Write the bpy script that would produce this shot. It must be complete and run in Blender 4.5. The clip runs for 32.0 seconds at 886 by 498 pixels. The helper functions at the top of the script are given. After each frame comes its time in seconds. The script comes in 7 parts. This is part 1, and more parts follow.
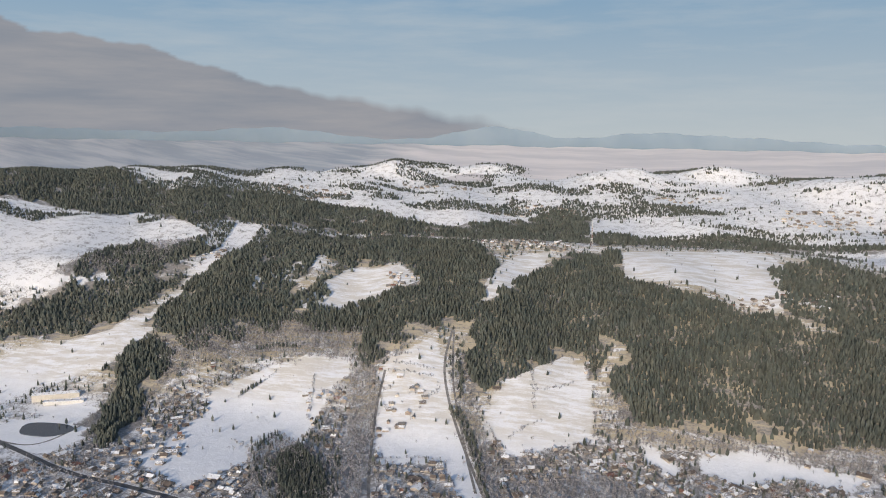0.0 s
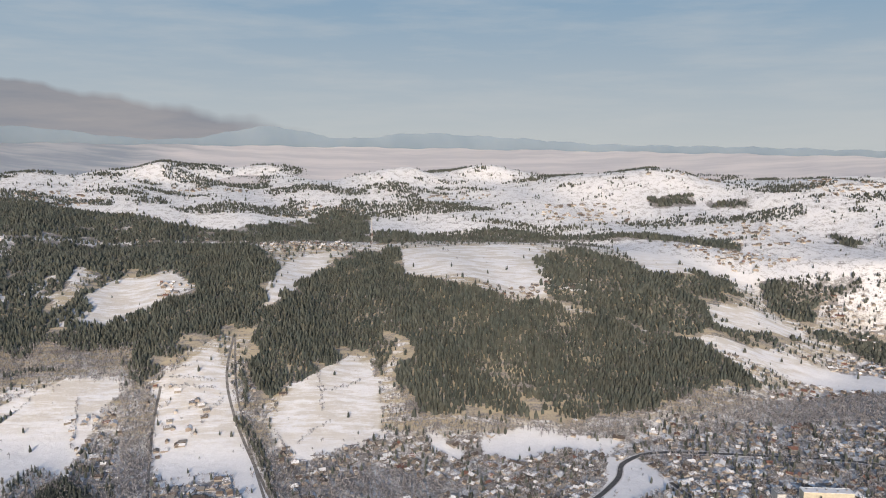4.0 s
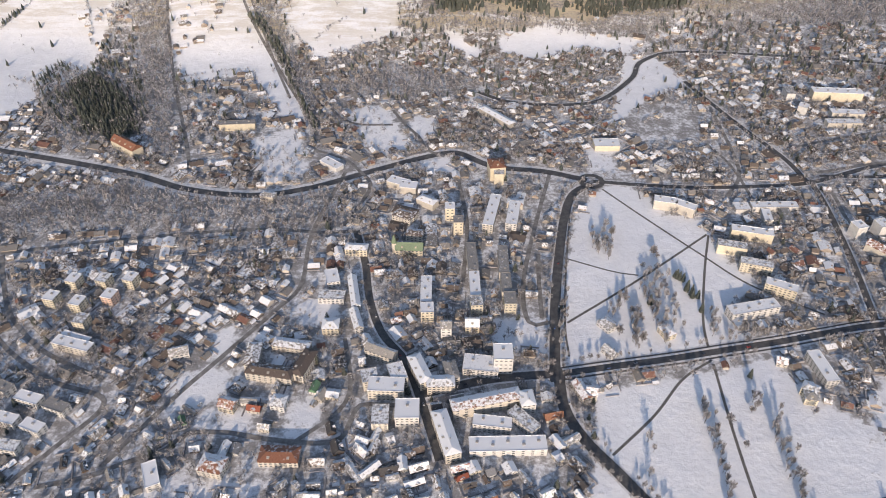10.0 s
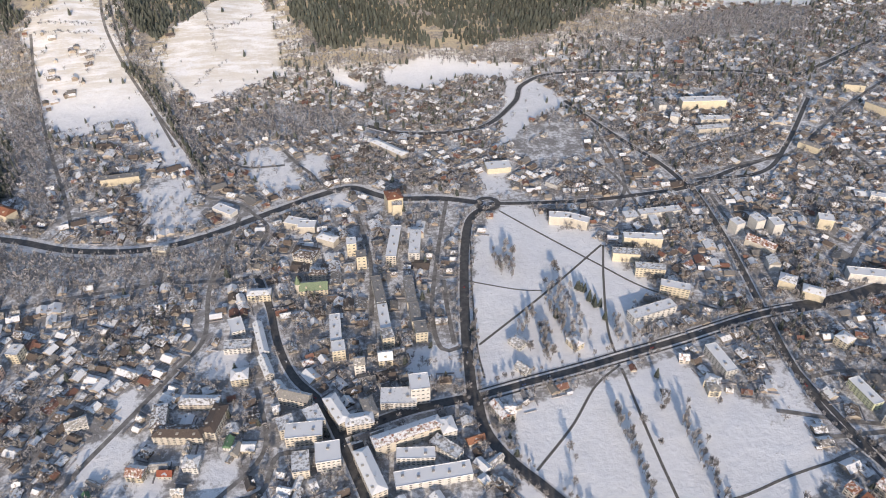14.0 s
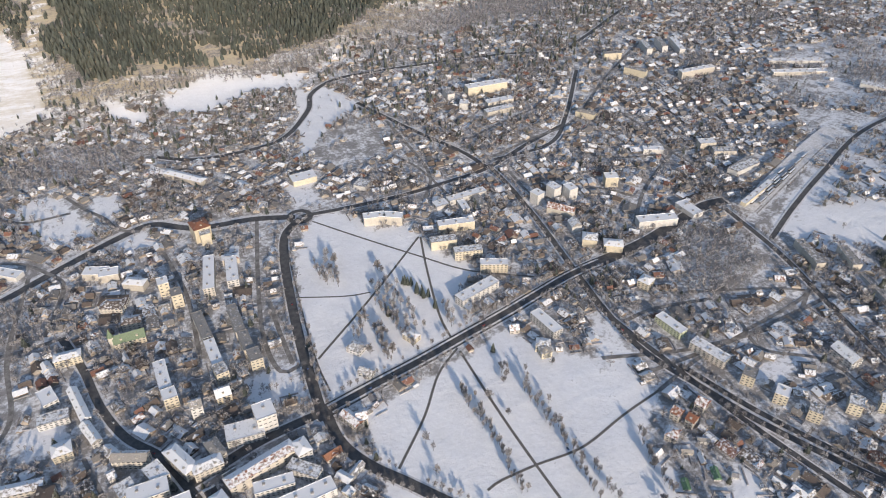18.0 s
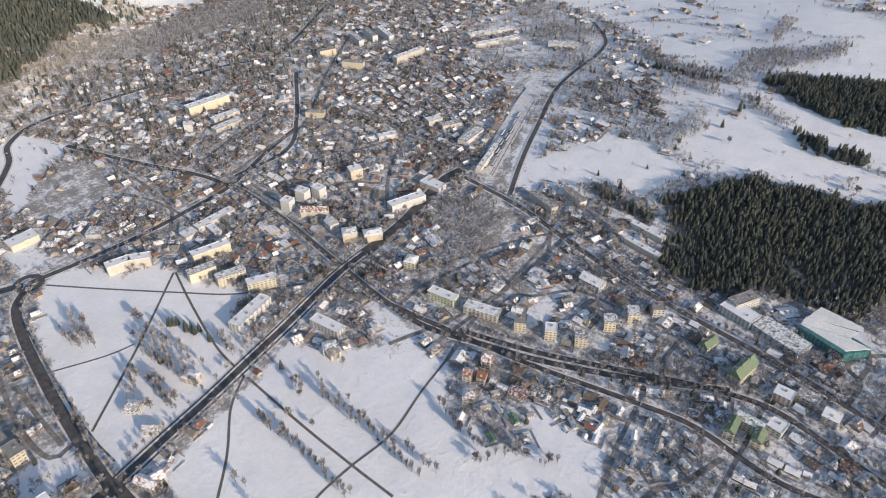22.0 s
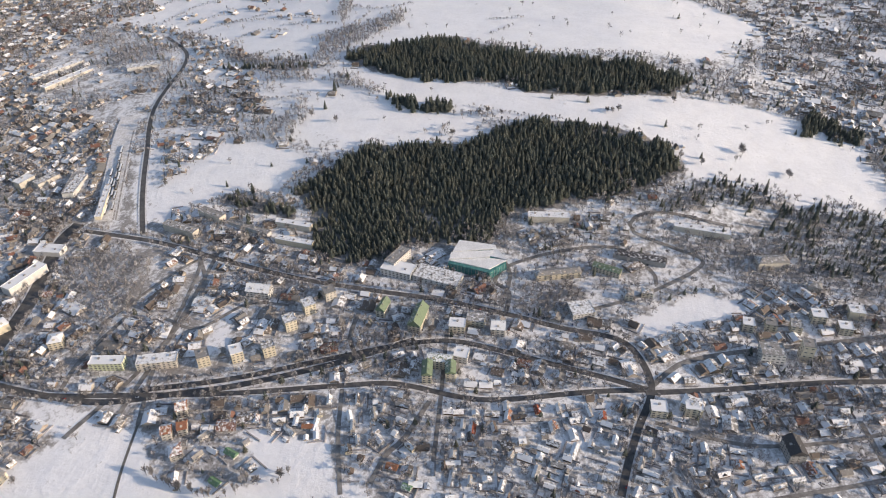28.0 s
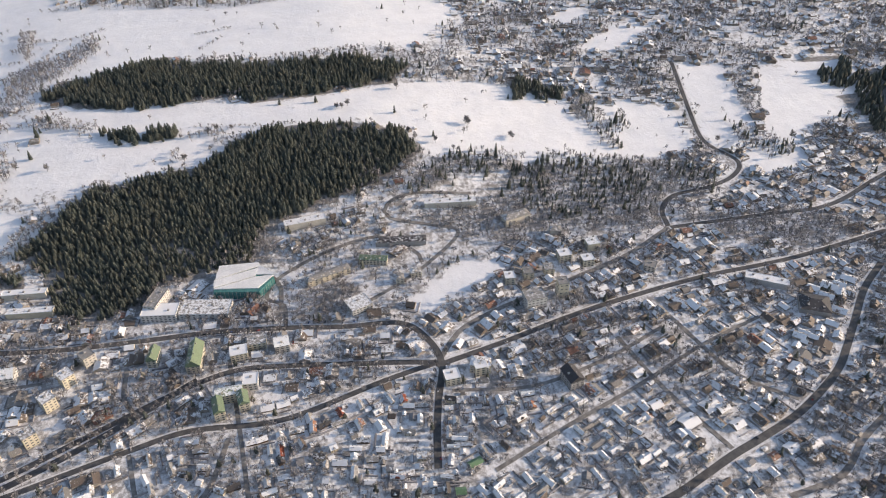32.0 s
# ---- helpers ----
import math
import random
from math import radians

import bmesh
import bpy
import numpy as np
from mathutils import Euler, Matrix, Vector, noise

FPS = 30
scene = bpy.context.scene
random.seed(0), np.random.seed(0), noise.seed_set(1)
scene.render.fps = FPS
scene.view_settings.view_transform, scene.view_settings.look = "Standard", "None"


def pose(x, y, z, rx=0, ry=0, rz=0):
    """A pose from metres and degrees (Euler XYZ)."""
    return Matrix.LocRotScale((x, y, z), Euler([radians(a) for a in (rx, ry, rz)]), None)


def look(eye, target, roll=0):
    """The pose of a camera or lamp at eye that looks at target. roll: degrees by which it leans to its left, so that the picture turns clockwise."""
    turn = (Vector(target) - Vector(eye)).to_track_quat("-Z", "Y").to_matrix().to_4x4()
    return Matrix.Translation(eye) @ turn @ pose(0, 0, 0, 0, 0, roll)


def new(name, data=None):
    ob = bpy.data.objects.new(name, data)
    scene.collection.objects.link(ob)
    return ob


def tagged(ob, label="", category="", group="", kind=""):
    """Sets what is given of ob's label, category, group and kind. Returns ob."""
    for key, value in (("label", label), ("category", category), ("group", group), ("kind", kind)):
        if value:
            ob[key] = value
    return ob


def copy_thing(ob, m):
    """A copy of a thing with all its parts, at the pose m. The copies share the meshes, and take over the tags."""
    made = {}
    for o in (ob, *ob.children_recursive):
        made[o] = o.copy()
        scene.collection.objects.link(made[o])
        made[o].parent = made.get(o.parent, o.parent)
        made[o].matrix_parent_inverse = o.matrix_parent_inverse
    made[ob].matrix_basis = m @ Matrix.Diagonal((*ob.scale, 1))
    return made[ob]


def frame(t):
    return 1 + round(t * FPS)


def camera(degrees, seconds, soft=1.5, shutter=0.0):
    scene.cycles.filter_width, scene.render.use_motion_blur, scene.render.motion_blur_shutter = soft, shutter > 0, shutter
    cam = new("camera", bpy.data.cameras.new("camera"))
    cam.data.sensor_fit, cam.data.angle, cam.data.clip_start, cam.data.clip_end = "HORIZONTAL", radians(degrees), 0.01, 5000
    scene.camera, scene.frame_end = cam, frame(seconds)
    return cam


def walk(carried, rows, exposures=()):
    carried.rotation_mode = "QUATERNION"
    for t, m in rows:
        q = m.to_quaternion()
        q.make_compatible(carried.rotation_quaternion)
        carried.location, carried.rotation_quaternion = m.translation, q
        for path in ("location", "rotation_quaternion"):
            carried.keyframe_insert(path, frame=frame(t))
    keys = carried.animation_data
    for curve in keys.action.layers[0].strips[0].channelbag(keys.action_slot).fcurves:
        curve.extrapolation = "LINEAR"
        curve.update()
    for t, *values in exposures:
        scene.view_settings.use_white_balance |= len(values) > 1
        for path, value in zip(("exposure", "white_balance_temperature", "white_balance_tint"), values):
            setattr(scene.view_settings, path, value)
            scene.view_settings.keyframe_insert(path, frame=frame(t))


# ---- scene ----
cam = camera(62.6, 32.0, soft=1.0)
EYE = (0, 0, 650)
# seconds, a point that the camera looks at, roll
PATH = [
    (0, (-27.58, 94.99, 635.26), 0.32),
    (0.5, (-23.77, 96.00, 635.22), 0.23),
    (1, (-19.90, 96.89, 635.27), 0.26),
    (1.5, (-15.92, 97.62, 635.28), 0.28),
    (2, (-12.03, 98.18, 635.28), 0.25),
    (2.5, (-8.20, 98.57, 635.29), 0.27),
    (3, (-4.30, 98.83, 635.36), 0.26),
    (3.5, (-0.25, 98.93, 635.38), 0.26),
    (5.5, (3.39, 98.88, 635.47), 0.23),
    (6, (2.82, 97.70, 628.87), 0.20),
    (6.5, (2.14, 94.59, 617.62), 0.25),
    (7, (1.61, 91.78, 610.32), 0.20),
    (7.5, (1.17, 89.76, 605.94), 0.18),
    (8, (0.80, 86.39, 599.64), 0.17),
    (8.5, (0.34, 82.50, 593.48), 0.14),
    (9, (0.00, 79.90, 589.87), 0.07),
    (9.5, (-0.21, 78.26, 587.75), 0.05),
    (10, (-0.38, 77.43, 586.71), 0.10),
    (10.5, (-0.58, 77.93, 587.34), 0.01),
    (11, (-0.64, 78.37, 587.89), 0.12),
    (11.5, (0.22, 79.02, 588.71), 0.10),
    (12, (4.12, 79.31, 589.23), 0.07),
    (12.5, (7.12, 79.34, 589.55), 0.03),
    (13, (9.29, 79.27, 589.76), 0.03),
    (13.5, (11.13, 79.18, 589.94), 0.08),
    (15.5, (19.06, 78.07, 590.48), 0.10),
    (16, (21.76, 77.40, 590.54), 0.04),
    (16.5, (25.26, 76.35, 590.56), 0.02),
    (17, (28.98, 75.02, 590.57), -0.06),
    (17.5, (32.64, 73.50, 590.57), -0.07),
    (18, (36.19, 71.83, 590.57), -0.16),
    (18.5, (39.68, 69.90, 590.51), -0.11),
    (19, (43.09, 67.88, 590.53), -0.17),
    (19.5, (46.41, 65.68, 590.57), -0.29),
    (20, (49.66, 63.29, 590.60), -0.32),
    (20.5, (52.69, 60.72, 590.53), -0.32),
    (21, (55.50, 58.11, 590.48), -0.32),
    (21.5, (58.28, 55.34, 590.50), -0.39),
    (22, (61.22, 52.11, 590.53), -0.37),
    (22.5, (64.15, 48.41, 590.50), -0.38),
    (23, (66.50, 45.03, 590.42), -0.47),
    (23.5, (68.26, 42.31, 590.42), -0.51),
    (24, (69.94, 39.51, 590.44), -0.52),
    (24.5, (71.49, 36.57, 590.41), -0.57),
    (25, (73.10, 33.40, 590.49), -0.61),
    (25.5, (74.67, 29.68, 590.48), -0.60),
    (27.5, (78.97, 14.35, 590.35), -0.61),
    (28, (79.64, 10.48, 590.44), -0.61),
    (28.5, (80.13, 6.41, 590.52), -0.64),
    (29, (80.33, 2.22, 590.48), -0.66),
    (29.5, (80.38, -1.74, 590.54), -0.76),
    (30, (80.18, -5.74, 590.52), -0.76),
    (30.5, (79.73, -9.63, 590.42), -0.74),
    (31, (79.14, -13.48, 590.37), -0.72),
    (31.5, (78.36, -17.31, 590.33), -0.80),
    (32, (77.37, -21.21, 590.30), -0.71),
]
walk(cam, [(t, look(EYE, target, roll)) for t, target, roll in PATH], [
    (0, 0.33, 6950, 11), (5, 0.33, 7250, 14), (8, 0.50, 7350, 16), (13, 0.56, 7250, 14), (18, 0.57, 7100, 12), (25, 0.68, 7500, 13), (32, 0.84, 7850, 14)])

# ---- world and sun ----
SUN_AZ, SUN_EL = radians(187), radians(18)
world = bpy.data.worlds.new("winter_sky")
scene.world = world
world.use_nodes = True
wn, wl = world.node_tree.nodes, world.node_tree.links
sky = wn.new("ShaderNodeTexSky")
sky.sky_type, sky.sun_disc = "NISHITA", False
sky.sun_elevation, sky.sun_rotation = SUN_EL, SUN_AZ
sky.altitude, sky.air_density, sky.dust_density, sky.ozone_density = 1500, 1.0, 1.5, 1.0
wl.new(sky.outputs[0], wn["Background"].inputs[0])
wn["Background"].inputs[1].default_value = 0.15
sun_data = bpy.data.lights.new("sun", "SUN")
sun_data.energy, sun_data.angle, sun_data.color = 2.9, radians(0.6), (1.0, 0.88, 0.75)
sun = new("sun", sun_data)
sun.matrix_world = look((math.sin(SUN_AZ) * math.cos(SUN_EL) * 900, math.cos(SUN_AZ) * math.cos(SUN_EL) * 900, 900 * math.sin(SUN_EL) + 400), (0, 0, 400))

# ---- materials ----


def material(name, rough=0.8):
    m = bpy.data.materials.new(name)
    m.use_nodes = True
    n, l = m.node_tree.nodes, m.node_tree.links
    b = n["Principled BSDF"]
    b.inputs["Roughness"].default_value = rough
    b.inputs["Specular IOR Level"].default_value = 0.25
    return m, n, l, b


def noise_tex(n, l, scale, detail=4, rough=0.6, coord="Object"):
    c = n.new("ShaderNodeTexCoord")
    t = n.new("ShaderNodeTexNoise")
    t.inputs["Scale"].default_value, t.inputs["Detail"].default_value, t.inputs["Roughness"].default_value = scale, detail, rough
    l.new(c.outputs[coord], t.inputs["Vector"])
    return t.outputs["Fac"]


def span(n, l, value, a, b, to_a=0.0, to_b=1.0):
    r = n.new("ShaderNodeMapRange")
    l.new(value, r.inputs["Value"])
    for k, v in zip(("From Min", "From Max", "To Min", "To Max"), (a, b, to_a, to_b)):
        r.inputs[k].default_value = v
    return r.outputs[0]


def mix(n, l, fac, a, b):
    m = n.new("ShaderNodeMix")
    m.data_type = "RGBA"
    for k, v in ((0, fac), (6, a), (7, b)):
        if isinstance(v, (int, float)):
            m.inputs[k].default_value = v
        elif isinstance(v, tuple):
            m.inputs[k].default_value = (*v, 1)
        else:
            l.new(v, m.inputs[k])
    return m.outputs[2]


def calc(n, l, op, a, b):
    m = n.new("ShaderNodeMath")
    m.operation = op
    for k, v in enumerate((a, b)):
        if isinstance(v, (int, float)):
            m.inputs[k].default_value = v
        else:
            l.new(v, m.inputs[k])
    return m.outputs[0]


def bump(n, l, b, value, strength, distance):
    k = n.new("ShaderNodeBump")
    k.inputs["Strength"].default_value, k.inputs["Distance"].default_value = strength, distance
    l.new(value, k.inputs["Height"])
    l.new(k.outputs[0], b.inputs["Normal"])


SNOW = (0.80, 0.81, 0.83)


def two_tone(name, a, b, scale, rough=0.8, low=0.35, high=0.65, vary=0.0, island=False, relief=0.0):
    """A surface of two colours mixed by noise, varied a little from piece to piece."""
    m, n, l, p = material(name, rough)
    big = noise_tex(n, l, scale)
    col = mix(n, l, span(n, l, big, low, high), a, b)
    fine = span(n, l, noise_tex(n, l, scale * 9, 2), 0.3, 0.7, 0.85, 1.12)
    col = mix_scale(n, l, col, fine)
    if vary:
        r = n.new("ShaderNodeNewGeometry").outputs["Random Per Island"] if island else n.new("ShaderNodeObjectInfo").outputs["Random"]
        col = mix_scale(n, l, col, span(n, l, r, 0, 1, 1 - vary, 1 + vary))
    l.new(col, p.inputs["Base Color"])
    if relief:
        bump(n, l, p, big, 0.5, relief)
    return m


def mix_scale(n, l, col, value):
    v = n.new("ShaderNodeVectorMath")
    v.operation = "SCALE"
    l.new(col, v.inputs[0])
    l.new(value, v.inputs["Scale"])
    return v.outputs[0]


def roof_material(name, tint, snowy, island=False):
    """Tin or shingle roof with snow lying on part of it."""
    m, n, l, p = material(name, 0.6)
    r = n.new("ShaderNodeNewGeometry").outputs["Random Per Island"] if island else n.new("ShaderNodeObjectInfo").outputs["Random"]
    c = n.new("ShaderNodeTexCoord")
    shift = n.new("ShaderNodeVectorMath")
    shift.operation = "MULTIPLY_ADD"
    l.new(r, shift.inputs[0])
    shift.inputs[1].default_value = (90, 70, 0)
    l.new(c.outputs["Object"], shift.inputs[2])
    t = n.new("ShaderNodeTexNoise")
    t.inputs["Scale"].default_value, t.inputs["Detail"].default_value, t.inputs["Roughness"].default_value = 0.30, 5, 0.65
    l.new(shift.outputs[0], t.inputs["Vector"])
    cover = calc(n, l, "ADD", t.outputs["Fac"], span(n, l, r, 0, 1, snowy - 0.28, snowy + 0.28))
    # snow slides and melts off slopes that face the noon sun
    face = n.new("ShaderNodeSeparateXYZ")
    l.new(n.new("ShaderNodeNewGeometry").outputs["True Normal"], face.inputs[0])
    cover = calc(n, l, "ADD", cover, calc(n, l, "MULTIPLY", face.outputs["Y"], 0.22))
    bare = mix_scale(n, l, mix(n, l, 0.0, tint, tint), span(n, l, noise_tex(n, l, 1.3, 3), 0.3, 0.7, 0.7, 1.25))
    l.new(mix(n, l, span(n, l, cover, 0.50, 0.64), bare, (0.73, 0.74, 0.76)), p.inputs["Base Color"])
    return m


# ground: clean snow on meadows, trodden snow, soil and dry grass between houses and in woods
m_ground, n, l, p = material("snowy_ground", 0.75)
at = n.new("ShaderNodeAttribute")
at.attribute_name = "soil"
soil = at.outputs["Fac"]
n1, n2, n3 = noise_tex(n, l, 0.035, 5), noise_tex(n, l, 0.16, 5, 0.7), noise_tex(n, l, 0.006, 3)
patch = calc(n, l, "ADD", calc(n, l, "MULTIPLY", n1, 0.45), calc(n, l, "MULTIPLY", n2, 0.55))
amount = span(n, l, calc(n, l, "ADD", patch, calc(n, l, "MULTIPLY", soil, 0.24)), 0.60, 0.72)
dirt = mix(n, l, span(n, l, n2, 0.35, 0.65), (0.15, 0.138, 0.13), (0.33, 0.32, 0.315))
# dry brown grass on the sunny slopes
grass = n.new("ShaderNodeAttribute")
grass.attribute_name = "grass"
gr_t = n.new("ShaderNodeTexNoise")
gr_m = n.new("ShaderNodeMapping")
gr_m.inputs["Scale"].default_value = (0.011, 0.05, 0.02)
l.new(n.new("ShaderNodeTexCoord").outputs["Object"], gr_m.inputs["Vector"])
l.new(gr_m.outputs[0], gr_t.inputs["Vector"])
gr_t.inputs["Scale"].default_value, gr_t.inputs["Detail"].default_value, gr_t.inputs["Roughness"].default_value = 1.0, 6, 0.7
grassy = calc(n, l, "MULTIPLY", grass.outputs["Fac"], span(n, l, calc(n, l, "ADD", gr_t.outputs["Fac"], calc(n, l, "MULTIPLY", n2, 0.25)), 0.55, 0.69))
white = mix(n, l, span(n, l, n3, 0.35, 0.65), (0.76, 0.77, 0.80), (0.84, 0.84, 0.85))
white = mix_scale(n, l, white, span(n, l, n2, 0.25, 0.75, 0.92, 1.04))
white = mix_scale(n, l, white, span(n, l, n1, 0.3, 0.7, 0.93, 1.03))
# narrow field strips and baulks on the slopes, a little darker than the snow between them
st_t, st_m = n.new("ShaderNodeTexNoise"), n.new("ShaderNodeMapping")
st_m.inputs["Scale"].default_value, st_m.inputs["Rotation"].default_value = (0.004, 0.085, 0.02), (0, 0, 0.12)
l.new(n.new("ShaderNodeTexCoord").outputs["Object"], st_m.inputs["Vector"])
l.new(st_m.outputs[0], st_t.inputs["Vector"])
st_t.inputs["Scale"].default_value, st_t.inputs["Detail"].default_value, st_t.inputs["Roughness"].default_value = 1.0, 3, 0.6
strips = calc(n, l, "MULTIPLY", grass.outputs["Fac"], span(n, l, st_t.outputs["Fac"], 0.54, 0.66, 0.0, 0.4))
white = mix(n, l, strips, white, (0.56, 0.545, 0.52))
col = mix(n, l, amount, white, dirt)
col = mix(n, l, grassy, col, (0.44, 0.38, 0.28))
l.new(col, p.inputs["Base Color"])
bump(n, l, p, calc(n, l, "ADD", n2, calc(n, l, "MULTIPLY", n1, 2.5)), 0.45, 1.6)

m_road = two_tone("wet_asphalt", (0.062, 0.062, 0.066), (0.118, 0.115, 0.114), 0.12, 0.6)
m_lane = two_tone("snowy_lane", (0.13, 0.123, 0.118), (0.28, 0.27, 0.26), 0.10, 0.8)
m_verge = two_tone("trodden_snow", (0.50, 0.49, 0.48), (0.72, 0.72, 0.74), 0.25, 0.8)
m_path = two_tone("swept_path", (0.10, 0.095, 0.09), (0.19, 0.18, 0.17), 0.3, 0.8)
m_pine = two_tone("spruce_needles", (0.095, 0.114, 0.104), (0.125, 0.132, 0.112), 0.02, 0.8, vary=0.25, island=True)
# needles let some light through
n, l = m_pine.node_tree.nodes, m_pine.node_tree.links
p = n["Principled BSDF"]
thru, both = n.new("ShaderNodeBsdfTranslucent"), n.new("ShaderNodeMixShader")
l.new(p.inputs["Base Color"].links[0].from_socket, thru.inputs["Color"])
both.inputs[0].default_value = 0.35
l.new(p.outputs[0], both.inputs[1])
l.new(thru.outputs[0], both.inputs[2])
l.new(both.outputs[0], n["Material Output"].inputs["Surface"])
m_bare = two_tone("bare_twigs", (0.205, 0.198, 0.205), (0.32, 0.312, 0.32), 0.02, 0.9, vary=0.35, island=True)
m_trunk = two_tone("bark", (0.07, 0.055, 0.045), (0.12, 0.1, 0.08), 1.0, 0.9)
TINTS = {"cream": (0.52, 0.485, 0.43), "yellow": (0.57, 0.515, 0.405), "white": (0.57, 0.56, 0.54), "pink": (0.6, 0.42, 0.34), "orange": (0.62, 0.36, 0.2),
         "brown": (0.24, 0.16, 0.10), "green": (0.30, 0.34, 0.22), "pistachio": (0.52, 0.56, 0.38), "rust": (0.5, 0.35, 0.26), "dark": (0.09, 0.085, 0.085),
         "wood": (0.13, 0.085, 0.055), "grey": (0.33, 0.32, 0.31)}
WALL = {k: two_tone("plaster_" + k, v, tuple(0.86 * c for c in v), 0.2, 0.85, vary=0.08) for k, v in TINTS.items()}
ROOF_TINTS = {"red": (0.22, 0.065, 0.04), "rust": (0.25, 0.12, 0.075), "dark": (0.07, 0.065, 0.065), "grey": (0.2, 0.2, 0.21), "brown": (0.12, 0.095, 0.082),
              "green": (0.12, 0.22, 0.13), "teal": (0.05, 0.13, 0.13)}
ROOF = {k: roof_material("roof_" + k, v, 0.03) for k, v in ROOF_TINTS.items()}
ROOF["snow"] = roof_material("roof_snow", (0.25, 0.24, 0.23), 0.15)
ROOF["flat_snow"] = roof_material("roof_flat_snow", (0.25, 0.24, 0.23), 0.15)
ROOF["bare_green"] = roof_material("roof_bare_green", (0.155, 0.205, 0.135), -0.10)
ROOF["bare_dark"] = roof_material("roof_bare_dark", (0.06, 0.058, 0.062), -0.25)
ROOF["bare_rust"] = roof_material("roof_bare_rust", (0.23, 0.105, 0.068), -0.02)
m_glass, n, l, p = material("window_glass", 0.12)
p.inputs["Base Color"].default_value = (0.05, 0.06, 0.075, 1)
p.inputs["Specular IOR Level"].default_value = 0.6
m_teal, n, l, p = material("teal_glass", 0.15)
l.new(mix(n, l, span(n, l, noise_tex(n, l, 0.3), 0.4, 0.6), (0.04, 0.14, 0.14), (0.08, 0.22, 0.21)), p.inputs["Base Color"])
m_panel = two_tone("white_roof_sheet", (0.62, 0.625, 0.63), (0.74, 0.74, 0.745), 0.06, 0.5)
m_rail = two_tone("track_bed", (0.17, 0.15, 0.14), (0.5, 0.49, 0.48), 0.15, 0.9)
m_steel = two_tone("steel", (0.3, 0.3, 0.3), (0.42, 0.42, 0.42), 0.8, 0.45)
m_fog, n, l, p = material("fog_top_shaded_west", 1.0)
fg_t, fg_m, fg_c = n.new("ShaderNodeTexNoise"), n.new("ShaderNodeMapping"), n.new("ShaderNodeTexCoord")
fg_m.inputs["Scale"].default_value = (0.0016, 0.009, 0.01)
l.new(fg_c.outputs["Object"], fg_m.inputs["Vector"])
l.new(fg_m.outputs[0], fg_t.inputs["Vector"])
fg_t.inputs["Scale"].default_value, fg_t.inputs["Detail"].default_value, fg_t.inputs["Roughness"].default_value = 1.0, 6, 0.6
fg_x = n.new("ShaderNodeSeparateXYZ")
l.new(fg_c.outputs["Object"], fg_x.inputs[0])
pale = mix(n, l, span(n, l, fg_t.outputs["Fac"], 0.38, 0.62), (0.46, 0.455, 0.485), (0.58, 0.555, 0.565))
# thin: western fog, with the cloud bank's shadow put into its colour
thin = mix(n, l, span(n, l, fg_t.outputs["Fac"], 0.40, 0.60), (0.27, 0.31, 0.36), (0.38, 0.40, 0.44))
# where that painted shadow ends, its edge broken up by noise
west = span(n, l, calc(n, l, "ADD", fg_x.outputs["X"], calc(n, l, "MULTIPLY", fg_t.outputs["Fac"], 700)), -1500, -1050)
l.new(mix(n, l, west, thin, pale), p.inputs["Base Color"])
# far range: the blue of the haze is painted into the base colour
m_far, n, l, p = material("hazed_far_mountain", 1.0)
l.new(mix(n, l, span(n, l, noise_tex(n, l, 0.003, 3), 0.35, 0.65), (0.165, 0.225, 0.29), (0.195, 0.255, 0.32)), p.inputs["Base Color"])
m_car = [two_tone("car_paint_" + k, v, v, 1.0, 0.3) for k, v in (("silver", (0.5, 0.5, 0.52)), ("black", (0.03, 0.03, 0.035)), ("red", (0.4, 0.04, 0.03)), ("white", (0.75, 0.75, 0.75)), ("blue", (0.06, 0.12, 0.3)))]
m_tyre = two_tone("tyre", (0.02, 0.02, 0.02), (0.035, 0.035, 0.035), 2.0, 0.9)

# ---- plan ----


def ss(a, b, v):
    u = np.clip((np.asarray(v, float) - a) / (b - a), 0.0, 1.0)
    return u * u * (3 - 2 * u)


def mound(x, y, az, d, wide, deep, h):
    """A hill at a bearing and distance, longer across than along the line of sight."""
    a = np.radians(az)
    u, v = x * np.cos(a) - y * np.sin(a), x * np.sin(a) + y * np.cos(a) - d
    return h * np.exp(-((u / wide) ** 2) - (v / deep) ** 2)


